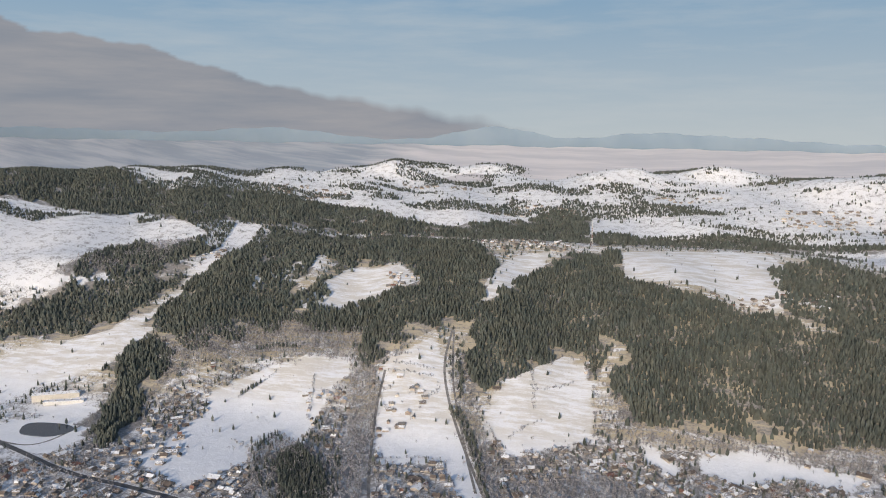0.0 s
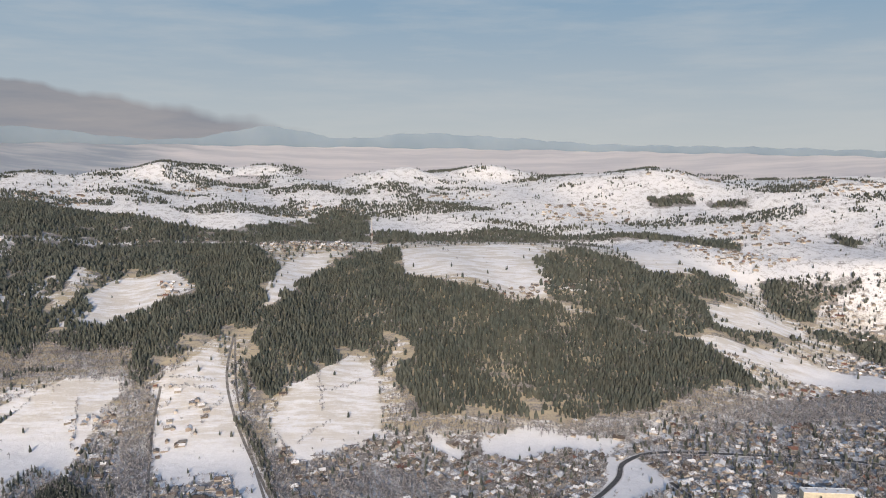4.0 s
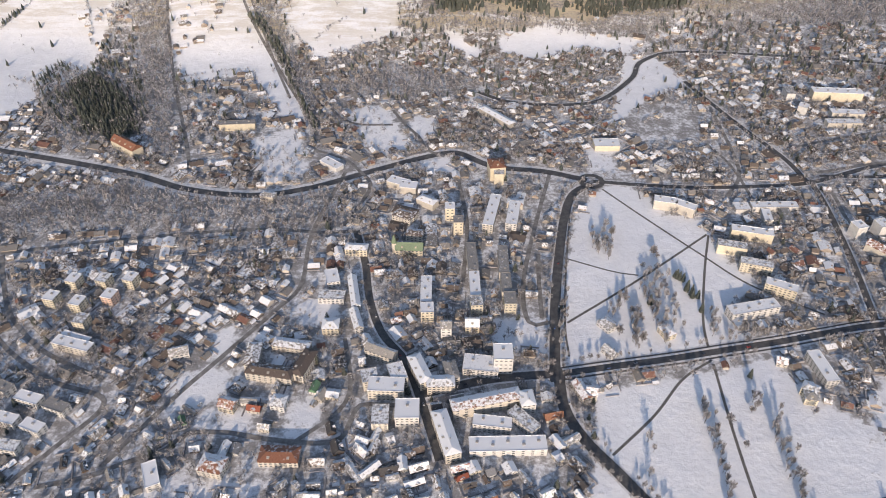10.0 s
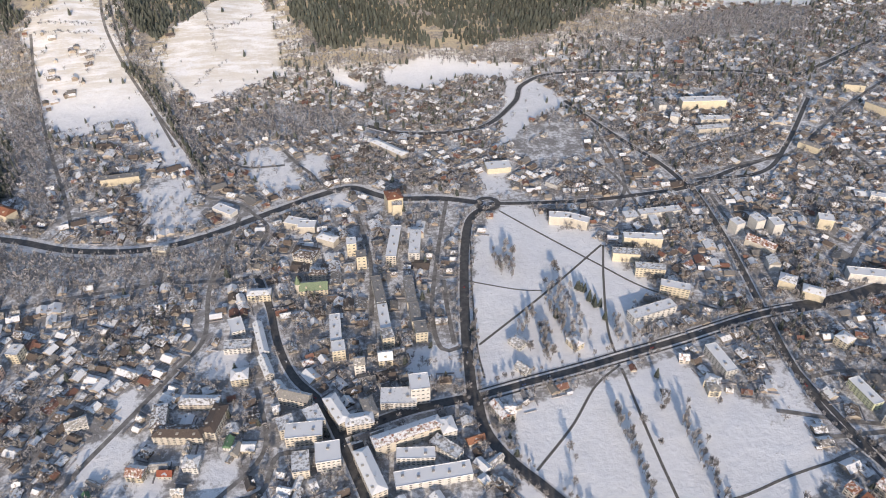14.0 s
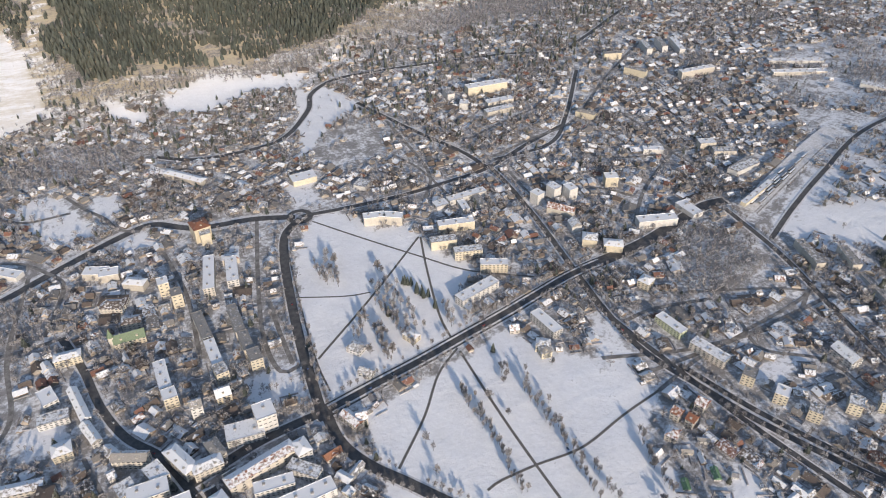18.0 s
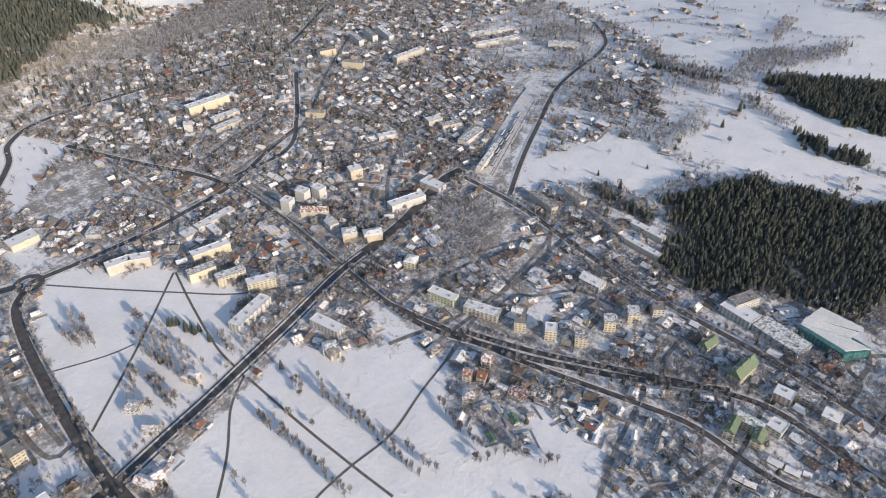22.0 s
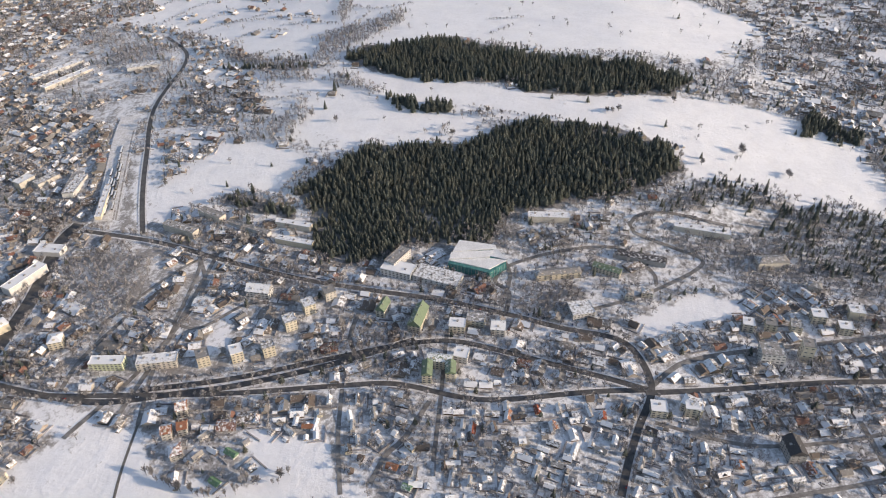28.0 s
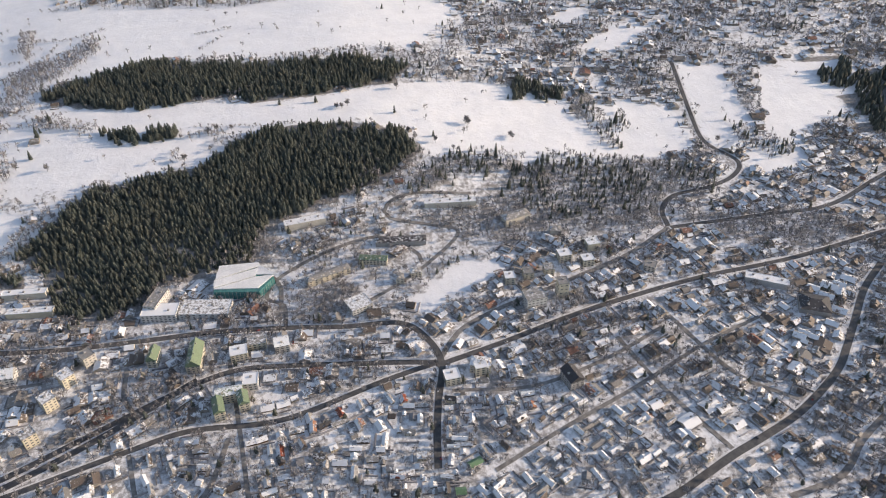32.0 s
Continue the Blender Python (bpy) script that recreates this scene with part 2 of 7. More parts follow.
def height(x, y):
    """Height of the land: flat valley, long ridge in the north, low hill in the east, rolling country behind."""
    x, y = np.asarray(x, float), np.asarray(y, float)
    d = np.hypot(x, y)
    foot = 1430 + 0.10 * np.maximum(0, x) + 0.55 * np.maximum(0, x - 450) + 40 * np.sin(x / 170)
    top = 2560 + 0.16 * np.maximum(0, x - 100)
    crest = 290 - 70 * ss(300, 1500, x) - 20 * ss(-500, -1600, x)
    w = (y - foot) / (top - foot)
    w = 0.5 * (w + np.sqrt(w * w + 0.004)) - 0.006
    u = np.clip(w, 0, 1)
    h = crest * u * (1.55 - 0.55 * u) + (12 * np.sin(x / 110 + 0.6) + 7 * np.sin(x / 47 + y / 120)) * np.sin(u * np.pi)
    back = np.interp(d, [2600, 2900, 3300, 3800, 4250, 4450, 5200], [250, 248, 318, 410, 462, 455, 380])
    back = back + 14 * np.sin(x / 210 + 0.4) * np.sin(y / 160) + 7 * np.sin(x / 75 + y / 130)
    for az, dd, wide, deep, up in ((-20, 4150, 130, 130, 72), (-17.5, 4250, 330, 120, 40), (-10, 4350, 420, 120, 38), (-2.5, 4000, 230, 150, 62), (-1.5, 4050, 90, 80, 26), (4.5, 4150, 170, 110, 66),
                                   (16, 3900, 430, 260, 66), (18, 3950, 160, 150, 22), (30, 3800, 420, 300, 62), (-34, 4250, 900, 150, 22), (-45, 4000, 700, 300, 40)):
        back = back + mound(x, y, az, dd, wide, deep, up)
    k = ss(2600, 2900, d) * ss(1100, 1900, y)
    h = h * (1 - k) + back * k
    h += 75 * ss(820, 1450, x) * ss(1900, -200, y) + 26 * ss(840, 1020, x) * ss(950, 250, y) * ss(-700, -150, y)
    return h + 30 * ss(1700, 2700, x) * (1 - k)


ROADS = []
ROADS.append(("bypass", 13, [(-801, 1064), (-625, 1018), (-495, 978), (-406, 940), (-303, 924), (-218, 943), (-127, 990), (-40, 1034), (15, 1051), (55, 1023), (85, 1006), (156, 995), (199, 980), (224, 969)]))
ROADS.append(("avenue_west", 13, [(230, 961), (196, 929), (175, 865), (155, 765), (141, 679), (134, 621), (128, 566)]))
ROADS.append(("bypass_west", 12, [(-1480, 1212), (-1272, 1150), (-1081, 1094), (-932, 1078), (-813, 1063)]))
ROADS.append(("hotel_lane", 5, [(-1430, 1186), (-1261, 1177), (-1234, 1288), (-1253, 1386), (-1266, 1450)]))
ROADS.append(("main_street", 10, [(-130, 836), (-111, 765), (-98, 689), (-78, 630), (-48, 586), (-30, 536), (-17, 490), (-5, 447)]))
ROADS.append(("lane_old_town", 7, [(-130, 836), (-177, 832), (-251, 838), (-349, 831), (-516, 803), (-650, 774)]))
ROADS.append(("street_center", 12, [(-30, 534), (10, 546), (61, 559), (128, 566)]))
ROADS.append(("curve_south", 13, [(132, 563), (133, 516), (149, 475), (177, 435), (203, 397), (233, 357)]))
ROADS.append(("roundabout_street", 9, [(234, 967), (320, 956), (411, 951), (489, 955), (575, 965), (691, 1011), (787, 1043)]))
ROADS.append(("north_street", 9, [(575, 965), (561, 1041), (522, 1144), (488, 1249), (467, 1319)]))
ROADS.append(("boulevard", 20, [(120, 563), (193, 577), (267, 590), (329, 603), (407, 619), (471, 634), (544, 649), (677, 662), (817, 696), (868, 693)]))
ROADS.append(("cross_street", 9, [(580, 974), (577, 898), (563, 780), (541, 651), (527, 559), (524, 477), (546, 397), (569, 324), (613, 227), (671, 126)]))
ROADS.append(("parallel_street", 7.5, [(533, 630), (526, 552), (540, 436), (555, 331), (583, 200), (593, 135), (581, 55), (584, 4), (607, -93), (619, -166)]))
ROADS.append(("upper_street", 8, [(547, 439), (577, 339), (620, 237), (658, 147), (674, 79), (662, 8), (645, -60), (632, -114), (619, -160)]))
ROADS.append(("spa_street", 8.5, [(852, 675), (836, 545), (802, 420), (776, 310), (763, 211), (752, 103), (734, 13), (715, -60), (702, -131), (669, -157), (619, -166), (560, -146), (512, -131), (467, -120)]))
ROADS.append(("east_street", 8, [(613, -158), (630, -255), (648, -338), (662, -425), (675, -566), (677, -720), (700, -935)]))
ROADS.append(("curve_east", 9, [(631, -829), (590, -765), (545, -713), (503, -665), (473, -628), (448, -584), (424, -531), (407, -474), (396, -432), (382, -389), (369, -348), (359, -298)]))
ROADS.append(("station_road", 8, [(800, -582), (844, -596), (874, -634), (881, -705), (900, -763), (936, -793), (1001, -767), (1084, -785), (1253, -836)]))
ROADS.append(("station_branch", 8, [(796, -584), (786, -743), (780, -859), (828, -996), (863, -1100)]))
ROADS.append(("station_link", 7, [(797, -580), (753, -489), (723, -387), (695, -278), (673, -217), (650, -188), (613, -158)]))
ROADS.append(("hill_loop", 6, [(754, -97), (787, -159), (822, -209), (874, -264), (897, -225), (922, -168), (947, -169), (962, -212), (947, -307)]))
ROADS.append(("spa_loop", 6, [(734, 13), (780, 11), (802, 32), (842, 11), (877, -60), (890, -142), (850, -188), (820, -193)]))
ROADS.append(("river_street", 10, [(60, 1270), (119, 1231), (212, 1220), (289, 1240), (365, 1330), (401, 1405), (493, 1448), (684, 1438), (880, 1406), (989, 1360), (1096, 1404), (1326, 1536)]))
ROADS.append(("rail_street", 8, [(854, 581), (918, 610), (986, 637), (1069, 668), (1146, 698), (1214, 717), (1294, 724), (1373, 727), (1463, 758), (1571, 853)]))
ROADS.append(("hospital_street", 8, [(965, 1249), (819, 1077), (723, 991), (600, 985)]))
ROADS.append(("hamlet_lane", 6, [(-509, 1854), (-483, 1685), (-431, 1546), (-347, 1379), (-256, 1186), (-220, 1090)]))
ROADS.append(("valley_lane", 6, [(-627, 1647), (-595, 1501), (-532, 1306), (-456, 1109), (-421, 1009)]))
ROADS.append(("garden_lane", 6, [(-163, 990), (-193, 832), (-192, 720), (-219, 667), (-267, 589), (-306, 527), (-355, 437)]))
ROADS.append(("garden_lane", 6, [(-600, 673), (-531, 603), (-452, 551), (-382, 522), (-412, 461), (-441, 418)]))
ROADS.append(("garden_lane", 5, [(-123, 621), (-109, 551), (-118, 511), (-166, 464)]))
ROADS.append(("grid_lane", 6, [(598, -394), (502, -407), (403, -434)]))
ROADS.append(("grid_lane", 6, [(616, -478), (500, -502), (443, -549)]))
ROADS.append(("grid_lane", 5, [(448, -178), (482, -275), (513, -375), (555, -493), (580, -590)]))
ROADS.append(("grid_lane", 5, [(569, -165), (549, -261), (566, -363), (599, -460)]))
ROADS.append(("grid_lane", 5, [(487, 77), (583, 81), (696, 87)]))
ROADS.append(("grid_lane", 5, [(435, 167), (508, 187), (578, 199)]))
ROADS.append(("grid_lane", 5, [(497, 417), (597, 440), (770, 458), (829, 479)]))
ROADS.append(("grid_lane", 5, [(650, 543), (777, 487), (830, 439)]))
ROADS.append(("grid_lane", 6, [(507, 446), (664, 441), (831, 447)]))
ROADS.append(("grid_lane", 6, [(488, 1215), (477, 1007), (436, 928)]))
ROADS.append(("town_lane", 6, [(917, 1047), (919, 953), (901, 859), (906, 782)]))
ROADS.append(("town_lane", 6, [(901, 859), (780, 786), (688, 703)]))
ROADS.append(("town_lane", 6, [(601, 935), (604, 844), (702, 824), (745, 774)]))
ROADS.append(("town_lane", 6, [(735, 953), (802, 891), (901, 859), (1010, 834)]))
ROADS.append(("town_lane", 6, [(595, 1074), (669, 1100), (794, 1136)]))
ROADS.append(("town_lane", 5, [(473, 879), (467, 1010), (445, 1084)]))
ROADS.append(("town_lane", 6, [(469, 491), (586, 452), (732, 436), (809, 470)]))
ROADS.append(("town_lane", 5, [(718, 306), (714, 363), (660, 412), (673, 464)]))
ROADS.append(("ski_lane", 5, [(-503, 1843), (-447, 1633), (-388, 1482), (-294, 1240)]))
ROADS.append(("side_lane", 6, [(-618, 776), (-588, 718), (-555, 664), (-523, 630), (-487, 600), (-447, 578), (-395, 554)]))
ROADS.append(("side_lane", 6, [(-413, 413), (-366, 425), (-332, 442), (-294, 459), (-278, 479), (-237, 481), (-192, 473), (-137, 468), (-111, 475), (-102, 501), (-94, 519), (-57, 519), (-29, 523)]))
ROADS.append(("side_lane", 6, [(-98, 1198), (-74, 1146), (-48, 1103), (-32, 1060), (-3, 1039)]))
ROADS.append(("side_lane", 6, [(-213, 1203), (-188, 1165), (-155, 1145), (-95, 1144)]))
ROADS.append(("side_lane", 6, [(-223, 1058), (-172, 1032), (-141, 995), (-119, 954), (-131, 901), (-149, 847)]))
ROADS.append(("side_lane", 6, [(129, 785), (124, 715), (122, 657)]))
ROADS.append(("side_lane", 6, [(20, 967), (31, 849), (23, 725)]))
ROADS.append(("side_lane", 6, [(166, 985), (131, 850), (104, 726), (105, 651), (137, 652)]))
ROADS.append(("side_lane", 6, [(600, 995), (710, 1024), (815, 1049), (993, 1182), (1199, 1314)]))
ROADS.append(("side_lane", 6, [(672, 516), (589, 535), (536, 533)]))
ROADS.append(("side_lane", 6, [(628, 191), (664, 209), (713, 209)]))
ROADS.append(("side_lane", 6, [(770, 16), (821, 12), (863, 28)]))
ROADS.append(("side_lane", 6, [(571, 93), (515, 113), (490, 129), (452, 139)]))
ROADS.append(("side_lane", 7, [(396, -627), (373, -576), (349, -540), (338, -510), (334, -456)]))
PATHS = []
PATHS.append(("park_path", 3.2, [(153, 650), (260, 733), (377, 831)]))
PATHS.append(("park_path", 3.2, [(379, 829), (354, 756), (325, 657), (317, 596)]))
PATHS.append(("park_path", 3, [(245, 945), (292, 876), (355, 788), (406, 722), (482, 667)]))
PATHS.append(("park_path", 2.4, [(164, 777), (226, 749), (260, 741)]))
PATHS.append(("park_path", 3, [(317, 589), (275, 559), (231, 507), (176, 455)]))
PATHS.append(("park_path", 3.2, [(317, 583), (311, 478), (309, 393), (309, 333)]))
PATHS.append(("park_path", 3, [(497, 417), (436, 406), (368, 390), (309, 393), (266, 393), (247, 389)]))
PATHS.append(("park_path", 2.4, [(193, 922), (166, 765), (150, 649), (148, 593)]))
FIELDS = []
FIELDS.append(("meadow", [(-1107, 2231), (-1103, 2356), (-1060, 2196), (-1093, 2161)]))
FIELDS.append(("meadow", [(-2333, 2962), (-2005, 3103), (-1968, 3043), (-2274, 2929)]))
FIELDS.append(("meadow", [(-2027, 2833), (-1960, 2891), (-1880, 2748), (-1950, 2722)]))
FIELDS.append(("meadow", [(-1098, 1839), (-1066, 1865), (-1026, 1807), (-1066, 1798)]))
FIELDS.append(("meadow", [(-1913, 1984), (-1841, 2249), (-1711, 2051), (-1836, 1924)]))
FIELDS.append(("meadow", [(-321, 1008), (-250, 1082), (-224, 990), (-274, 959)]))
FIELDS.append(("meadow", [(-64, 1140), (-24, 1152), (-14, 1113), (-51, 1091)]))
FIELDS.append(("meadow", [(-118, 1098), (-73, 1111), (-63, 1069), (-103, 1048)]))
FIELDS.append(("meadow", [(53, 654), (122, 650), (117, 619), (61, 623)]))
FIELDS.append(("meadow", [(-173, 527), (-144, 526), (-142, 493), (-169, 494)]))
FIELDS.append(("meadow", [(-276, 511), (-239, 521), (-227, 493), (-262, 482)]))
FIELDS.append(("meadow", [(-183, 688), (-158, 690), (-160, 656), (-186, 658)]))
FIELDS.append(("meadow", [(-39, 1006), (5, 1031), (14, 998), (-19, 978)]))
FIELDS.append(("meadow", [(368, 1424), (447, 1404), (473, 1319), (335, 1208), (297, 1145)]))
FIELDS.append(("meadow", [(289, 1163), (354, 1306), (471, 1335), (445, 1286), (366, 1244), (300, 1141)]))
FIELDS.append(("meadow", [(889, 579), (1068, 531), (1066, 443), (982, 426), (921, 524)]))
FIELDS.append(("meadow", [(741, -156), (808, -255), (784, -315), (732, -229), (710, -168)]))
FIELDS.append(("meadow", [(-1794, 1500), (-1739, 1601), (-1514, 1720), (-1459, 1790), (-1361, 1609), (-1392, 1546), (-1516, 1515), (-1497, 1355), (-1625, 1344)]))
FIELDS.append(("meadow", [(-1374, 1153), (-1407, 1265), (-1264, 1366), (-1210, 1281), (-1178, 1146)]))
FIELDS.append(("meadow", [(-2375, 2051), (-2341, 2344), (-2146, 2634), (-1970, 2449), (-1914, 1987), (-1876, 1914), (-2063, 1760)]))
FIELDS.append(("meadow", [(1855, 1025), (1780, 604), (1584, 489), (1474, 615), (1602, 823)]))
FIELDS.append(("meadow", [(1686, 1021), (2289, 526), (1953, 430), (1616, 562), (1594, 770)]))
FIELDS.append(("park_north", [(245, 954), (286, 957), (328, 879), (375, 860), (377, 811), (415, 718), (357, 680), (370, 630), (388, 617), (326, 611), (213, 587), (147, 579), (143, 626), (162, 750), (198, 873)]))
FIELDS.append(("park_south", [(329, 571), (381, 588), (417, 501), (424, 430), (497, 417), (432, 373), (435, 269), (427, 225), (440, 198), (268, 271), (140, 388), (161, 469), (170, 540)]))
FIELDS.append(("meadow", [(393, 565), (443, 507), (495, 470), (481, 403), (424, 365), (429, 256), (505, 287), (499, 194), (449, 176), (438, 138), (355, 544)]))
FIELDS.append(("meadow", [(-1039, 1509), (-909, 1659), (-828, 1736), (-685, 1723), (-709, 1652), (-797, 1605), (-728, 1397), (-814, 1357), (-943, 1323)]))
FIELDS.append(("meadow", [(-635, 1706), (-478, 1692), (-421, 1533), (-330, 1360), (-240, 1142), (-308, 1185), (-383, 1341), (-514, 1305), (-595, 1501)]))
FIELDS.append(("meadow", [(-345, 1530), (-286, 1656), (-237, 1681), (-122, 1686), (-99, 1473), (-255, 1397), (-337, 1475)]))
FIELDS.append(("meadow", [(-5, 1512), (76, 1429), (63, 1396), (7, 1443)]))
FIELDS.append(("meadow", [(113, 1482), (214, 1543), (297, 1512), (425, 1498), (370, 1437), (290, 1457), (178, 1414), (110, 1432)]))
FIELDS.append(("meadow", [(-1010, 1562), (-903, 1680), (-707, 1712), (-783, 1540), (-727, 1373), (-848, 1258)]))
FIELDS.append(("meadow", [(-658, 1632), (-545, 1795), (-474, 1664), (-427, 1527), (-658, 1632)]))
FIELDS.append(("meadow", [(-349, 1586), (-263, 1710), (-203, 1786), (-145, 1746), (-103, 1480), (-263, 1390), (-271, 1490)]))
FIELDS.append(("meadow", [(-469, 1988), (-481, 2206), (-446, 2392), (-310, 2480), (-353, 2257), (-396, 2107), (-455, 1957)]))
FIELDS.append(("meadow", [(-95, 2498), (200, 2549), (367, 2574), (405, 2438), (355, 2117), (247, 2097), (139, 2183), (-78, 2248)]))
FIELDS.append(("meadow", [(641, 2870), (1084, 2760), (1493, 2856), (1656, 2671), (1638, 2362), (1609, 2313), (1290, 2443), (738, 2360)]))
FIELDS.append(("meadow", [(823, 2156), (1033, 2199), (1161, 2161), (1118, 2094), (828, 2018)]))
FIELDS.append(("meadow", [(698, 1936), (935, 1966), (1224, 1960), (1365, 1892), (1299, 1793), (892, 1866), (714, 1886)]))
FIELDS.append(("meadow", [(-255, 3225), (128, 3156), (423, 3057), (-239, 3022)]))
FIELDS.append(("meadow", [(-1598, 3022), (-1587, 3289), (-1085, 3189), (-501, 3250), (-627, 3018)]))
FIELDS.append(("meadow", [(-1276, 2065), (-1125, 2341), (-1118, 2131), (-1218, 1960)]))
FIELDS.append(("meadow", [(-1034, 1932), (-988, 2253), (-796, 2252), (-693, 2150), (-787, 2013), (-921, 1915)]))
FIELDS.append(("meadow", [(-1652, 1629), (-1468, 1685), (-1454, 1866), (-1517, 2182), (-1682, 2678), (-1569, 2711), (-1483, 2352), (-1417, 2067), (-1408, 1832), (-1331, 1562), (-1481, 1439)]))
FIELDS.append(("meadow", [(-2148, 2175), (-2177, 2413), (-1930, 2631), (-1709, 2509), (-1817, 2121), (-1882, 1885)]))
FIELDS.append(("meadow", [(-992, 1178), (-1005, 1372), (-870, 1697), (-756, 1690), (-703, 1711), (-739, 1578), (-714, 1369), (-775, 1232), (-837, 1098)]))
FIELDS.append(("meadow", [(-1457, 1412), (-1281, 1397), (-1158, 1205), (-1209, 1142)]))
FIELDS.append(("meadow", [(1243, 441), (1219, 243), (1175, 87), (1111, 91), (1088, 201), (1092, 317), (1115, 363), (1092, 427)]))
FIELDS.append(("meadow", [(1348, 568), (1322, 371), (1297, 171), (1244, -57), (1264, -262), (1248, -420), (1170, -567), (1008, -541), (1011, -420), (1047, -256), (1118, -254), (1170, -154), (1169, 39), (1183, 237), (1251, 398), (1299, 551)]))
FIELDS.append(("meadow", [(939, 611), (1008, 565), (1088, 520), (1076, 413), (1023, 358), (956, 397), (956, 483), (915, 558)]))
FIELDS.append(("meadow", [(1496, 415), (1628, 316), (1706, 197), (1803, -339), (1644, -500), (1414, -339), (1419, -58), (1480, 171), (1417, 277)]))
FIELDS.append(("meadow", [(1221, -832), (1228, -933), (1120, -907), (1047, -846), (1079, -814)]))
FIELDS.append(("meadow", [(1217, -1015), (1190, -1171), (1112, -1210), (1017, -1097), (986, -939), (1078, -934)]))
FIELDS.append(("meadow", [(1099, -300), (1166, -446), (1137, -556), (1000, -593), (976, -539), (1038, -301)]))
FIELDS.append(("meadow", [(1149, -604), (1147, -699), (1104, -758), (1045, -756), (983, -739), (984, -625), (1006, -562), (1085, -562)]))
FIELDS.append(("meadow", [(1250, -849), (1219, -918), (1110, -898), (1025, -893), (969, -827), (986, -773), (1058, -784), (1158, -814)]))
FIELDS.append(("meadow", [(1168, -1003), (1183, -1097), (892, -902), (892, -811), (942, -800), (1008, -894)]))
FIELDS.append(("meadow", [(1357, -671), (1422, -782), (1420, -879), (1360, -810), (1328, -696)]))
FIELDS.append(("meadow", [(1534, -665), (1573, -762), (1529, -784), (1474, -694)]))
FIELDS.append(("yard", [(-284, 618), (-270, 647), (-260, 638), (-265, 600), (-279, 586)]))
FIELDS.append(("yard", [(-173, 520), (-148, 520), (-145, 479), (-169, 478)]))
FIELDS.append(("yard", [(-279, 515), (-219, 512), (-218, 478), (-271, 485)]))
FIELDS.append(("yard", [(-308, 422), (-264, 428), (-177, 424), (-179, 404), (-307, 403)]))
FIELDS.append(("yard", [(-317, 547), (-280, 577), (-235, 556), (-259, 523), (-299, 507)]))
FIELDS.append(("yard", [(-194, 679), (-167, 669), (-148, 695), (-135, 649), (-176, 638)]))
FIELDS.append(("yard", [(49, 646), (126, 647), (129, 604), (61, 603)]))
FIELDS.append(("yard", [(-341, 1094), (-265, 1134), (-226, 980), (-274, 972), (-328, 1030)]))
FIELDS.append(("yard", [(-181, 1197), (-120, 1220), (-73, 1107), (-98, 1051), (-150, 1087)]))
FIELDS.append(("yard", [(-32, 1051), (6, 1052), (-12, 999), (-40, 999)]))
FIELDS.append(("yard", [(-65, 1167), (-14, 1178), (-18, 1107), (-48, 1103)]))
FIELDS.append(("yard", [(238, 1068), (293, 1082), (268, 993), (230, 993)]))
FIELDS.append(("yard", [(506, 560), (523, 533), (500, 469), (451, 473)]))
FIELDS.append(("yard", [(622, 385), (711, 395), (699, 368), (626, 362)]))
FIELDS.append(("meadow", [(1988, 779), (1865, 346), (1738, -3), (1624, -384), (1480, -277), (1468, -62), (1478, 155), (1495, 269), (1389, 396), (1424, 614)]))
WOODS = []
WOODS.append(("pine", [(-1767, 2327), (-1695, 2449), (-1551, 2307), (-1616, 2189)]))
WOODS.append(("pine", [(-1814, 1990), (-1817, 2121), (-1712, 2117), (-1750, 2004)]))
WOODS.append(("pine", [(189, 1679), (317, 1656), (360, 1588), (223, 1602)]))
WOODS.append(("pine", [(1161, 2161), (1293, 2085), (1436, 2001), (1513, 2118), (1412, 2222)]))
WOODS.append(("pine", [(1589, 2837), (1634, 2680), (1604, 2585), (1536, 2738)]))
WOODS.append(("pine", [(1032, 3445), (1263, 3474), (1224, 3320), (1024, 3325)]))
WOODS.append(("pine", [(1272, 3341), (1439, 3274), (1407, 3195), (1271, 3263)]))
WOODS.append(("bare", [(565, 1697), (845, 1711), (1177, 1812), (1269, 1747), (1185, 1617), (809, 1592), (570, 1617)]))
WOODS.append(("bare", [(-91, 1311), (-27, 1347), (81, 1303), (-26, 1278)]))
WOODS.append(("pine", [(-471, 1960), (-403, 2147), (-269, 2450), (-105, 2499), (-78, 2239), (56, 2156), (244, 2068), (354, 2110), (397, 2022), (489, 2005), (635, 1942), (764, 1889), (847, 1756), (749, 1754), (528, 1614), (317, 1560), (191, 1569), (-8, 1544), (-59, 1610), (-88, 1692), (-44, 1816), (-80, 1834), (-120, 1676), (-147, 1782), (-203, 1786), (-266, 1686), (-333, 1643), (-384, 1567), (-445, 1734)]))
WOODS.append(("pine", [(355, 2117), (344, 2398), (520, 2595), (734, 2347), (1034, 2453), (978, 2212), (835, 2162), (816, 2011), (1132, 2102), (935, 1966), (699, 1941), (637, 1950), (490, 2008)]))
WOODS.append(("pine", [(1131, 2430), (1442, 2385), (1445, 2344), (1280, 2323), (1200, 2199), (1081, 2259)]))
WOODS.append(("pine", [(-859, 1928), (-766, 2003), (-680, 2107), (-784, 2329), (-1077, 2807), (-602, 2513), (-467, 2265), (-469, 1988), (-504, 1868), (-584, 1828), (-644, 1727), (-680, 1656), (-735, 1707), (-745, 1801)]))
WOODS.append(("pine", [(-1758, 2899), (-1250, 2946), (-627, 3018), (-465, 3351), (-282, 3323), (-207, 2601), (-755, 2873), (-1658, 2726)]))
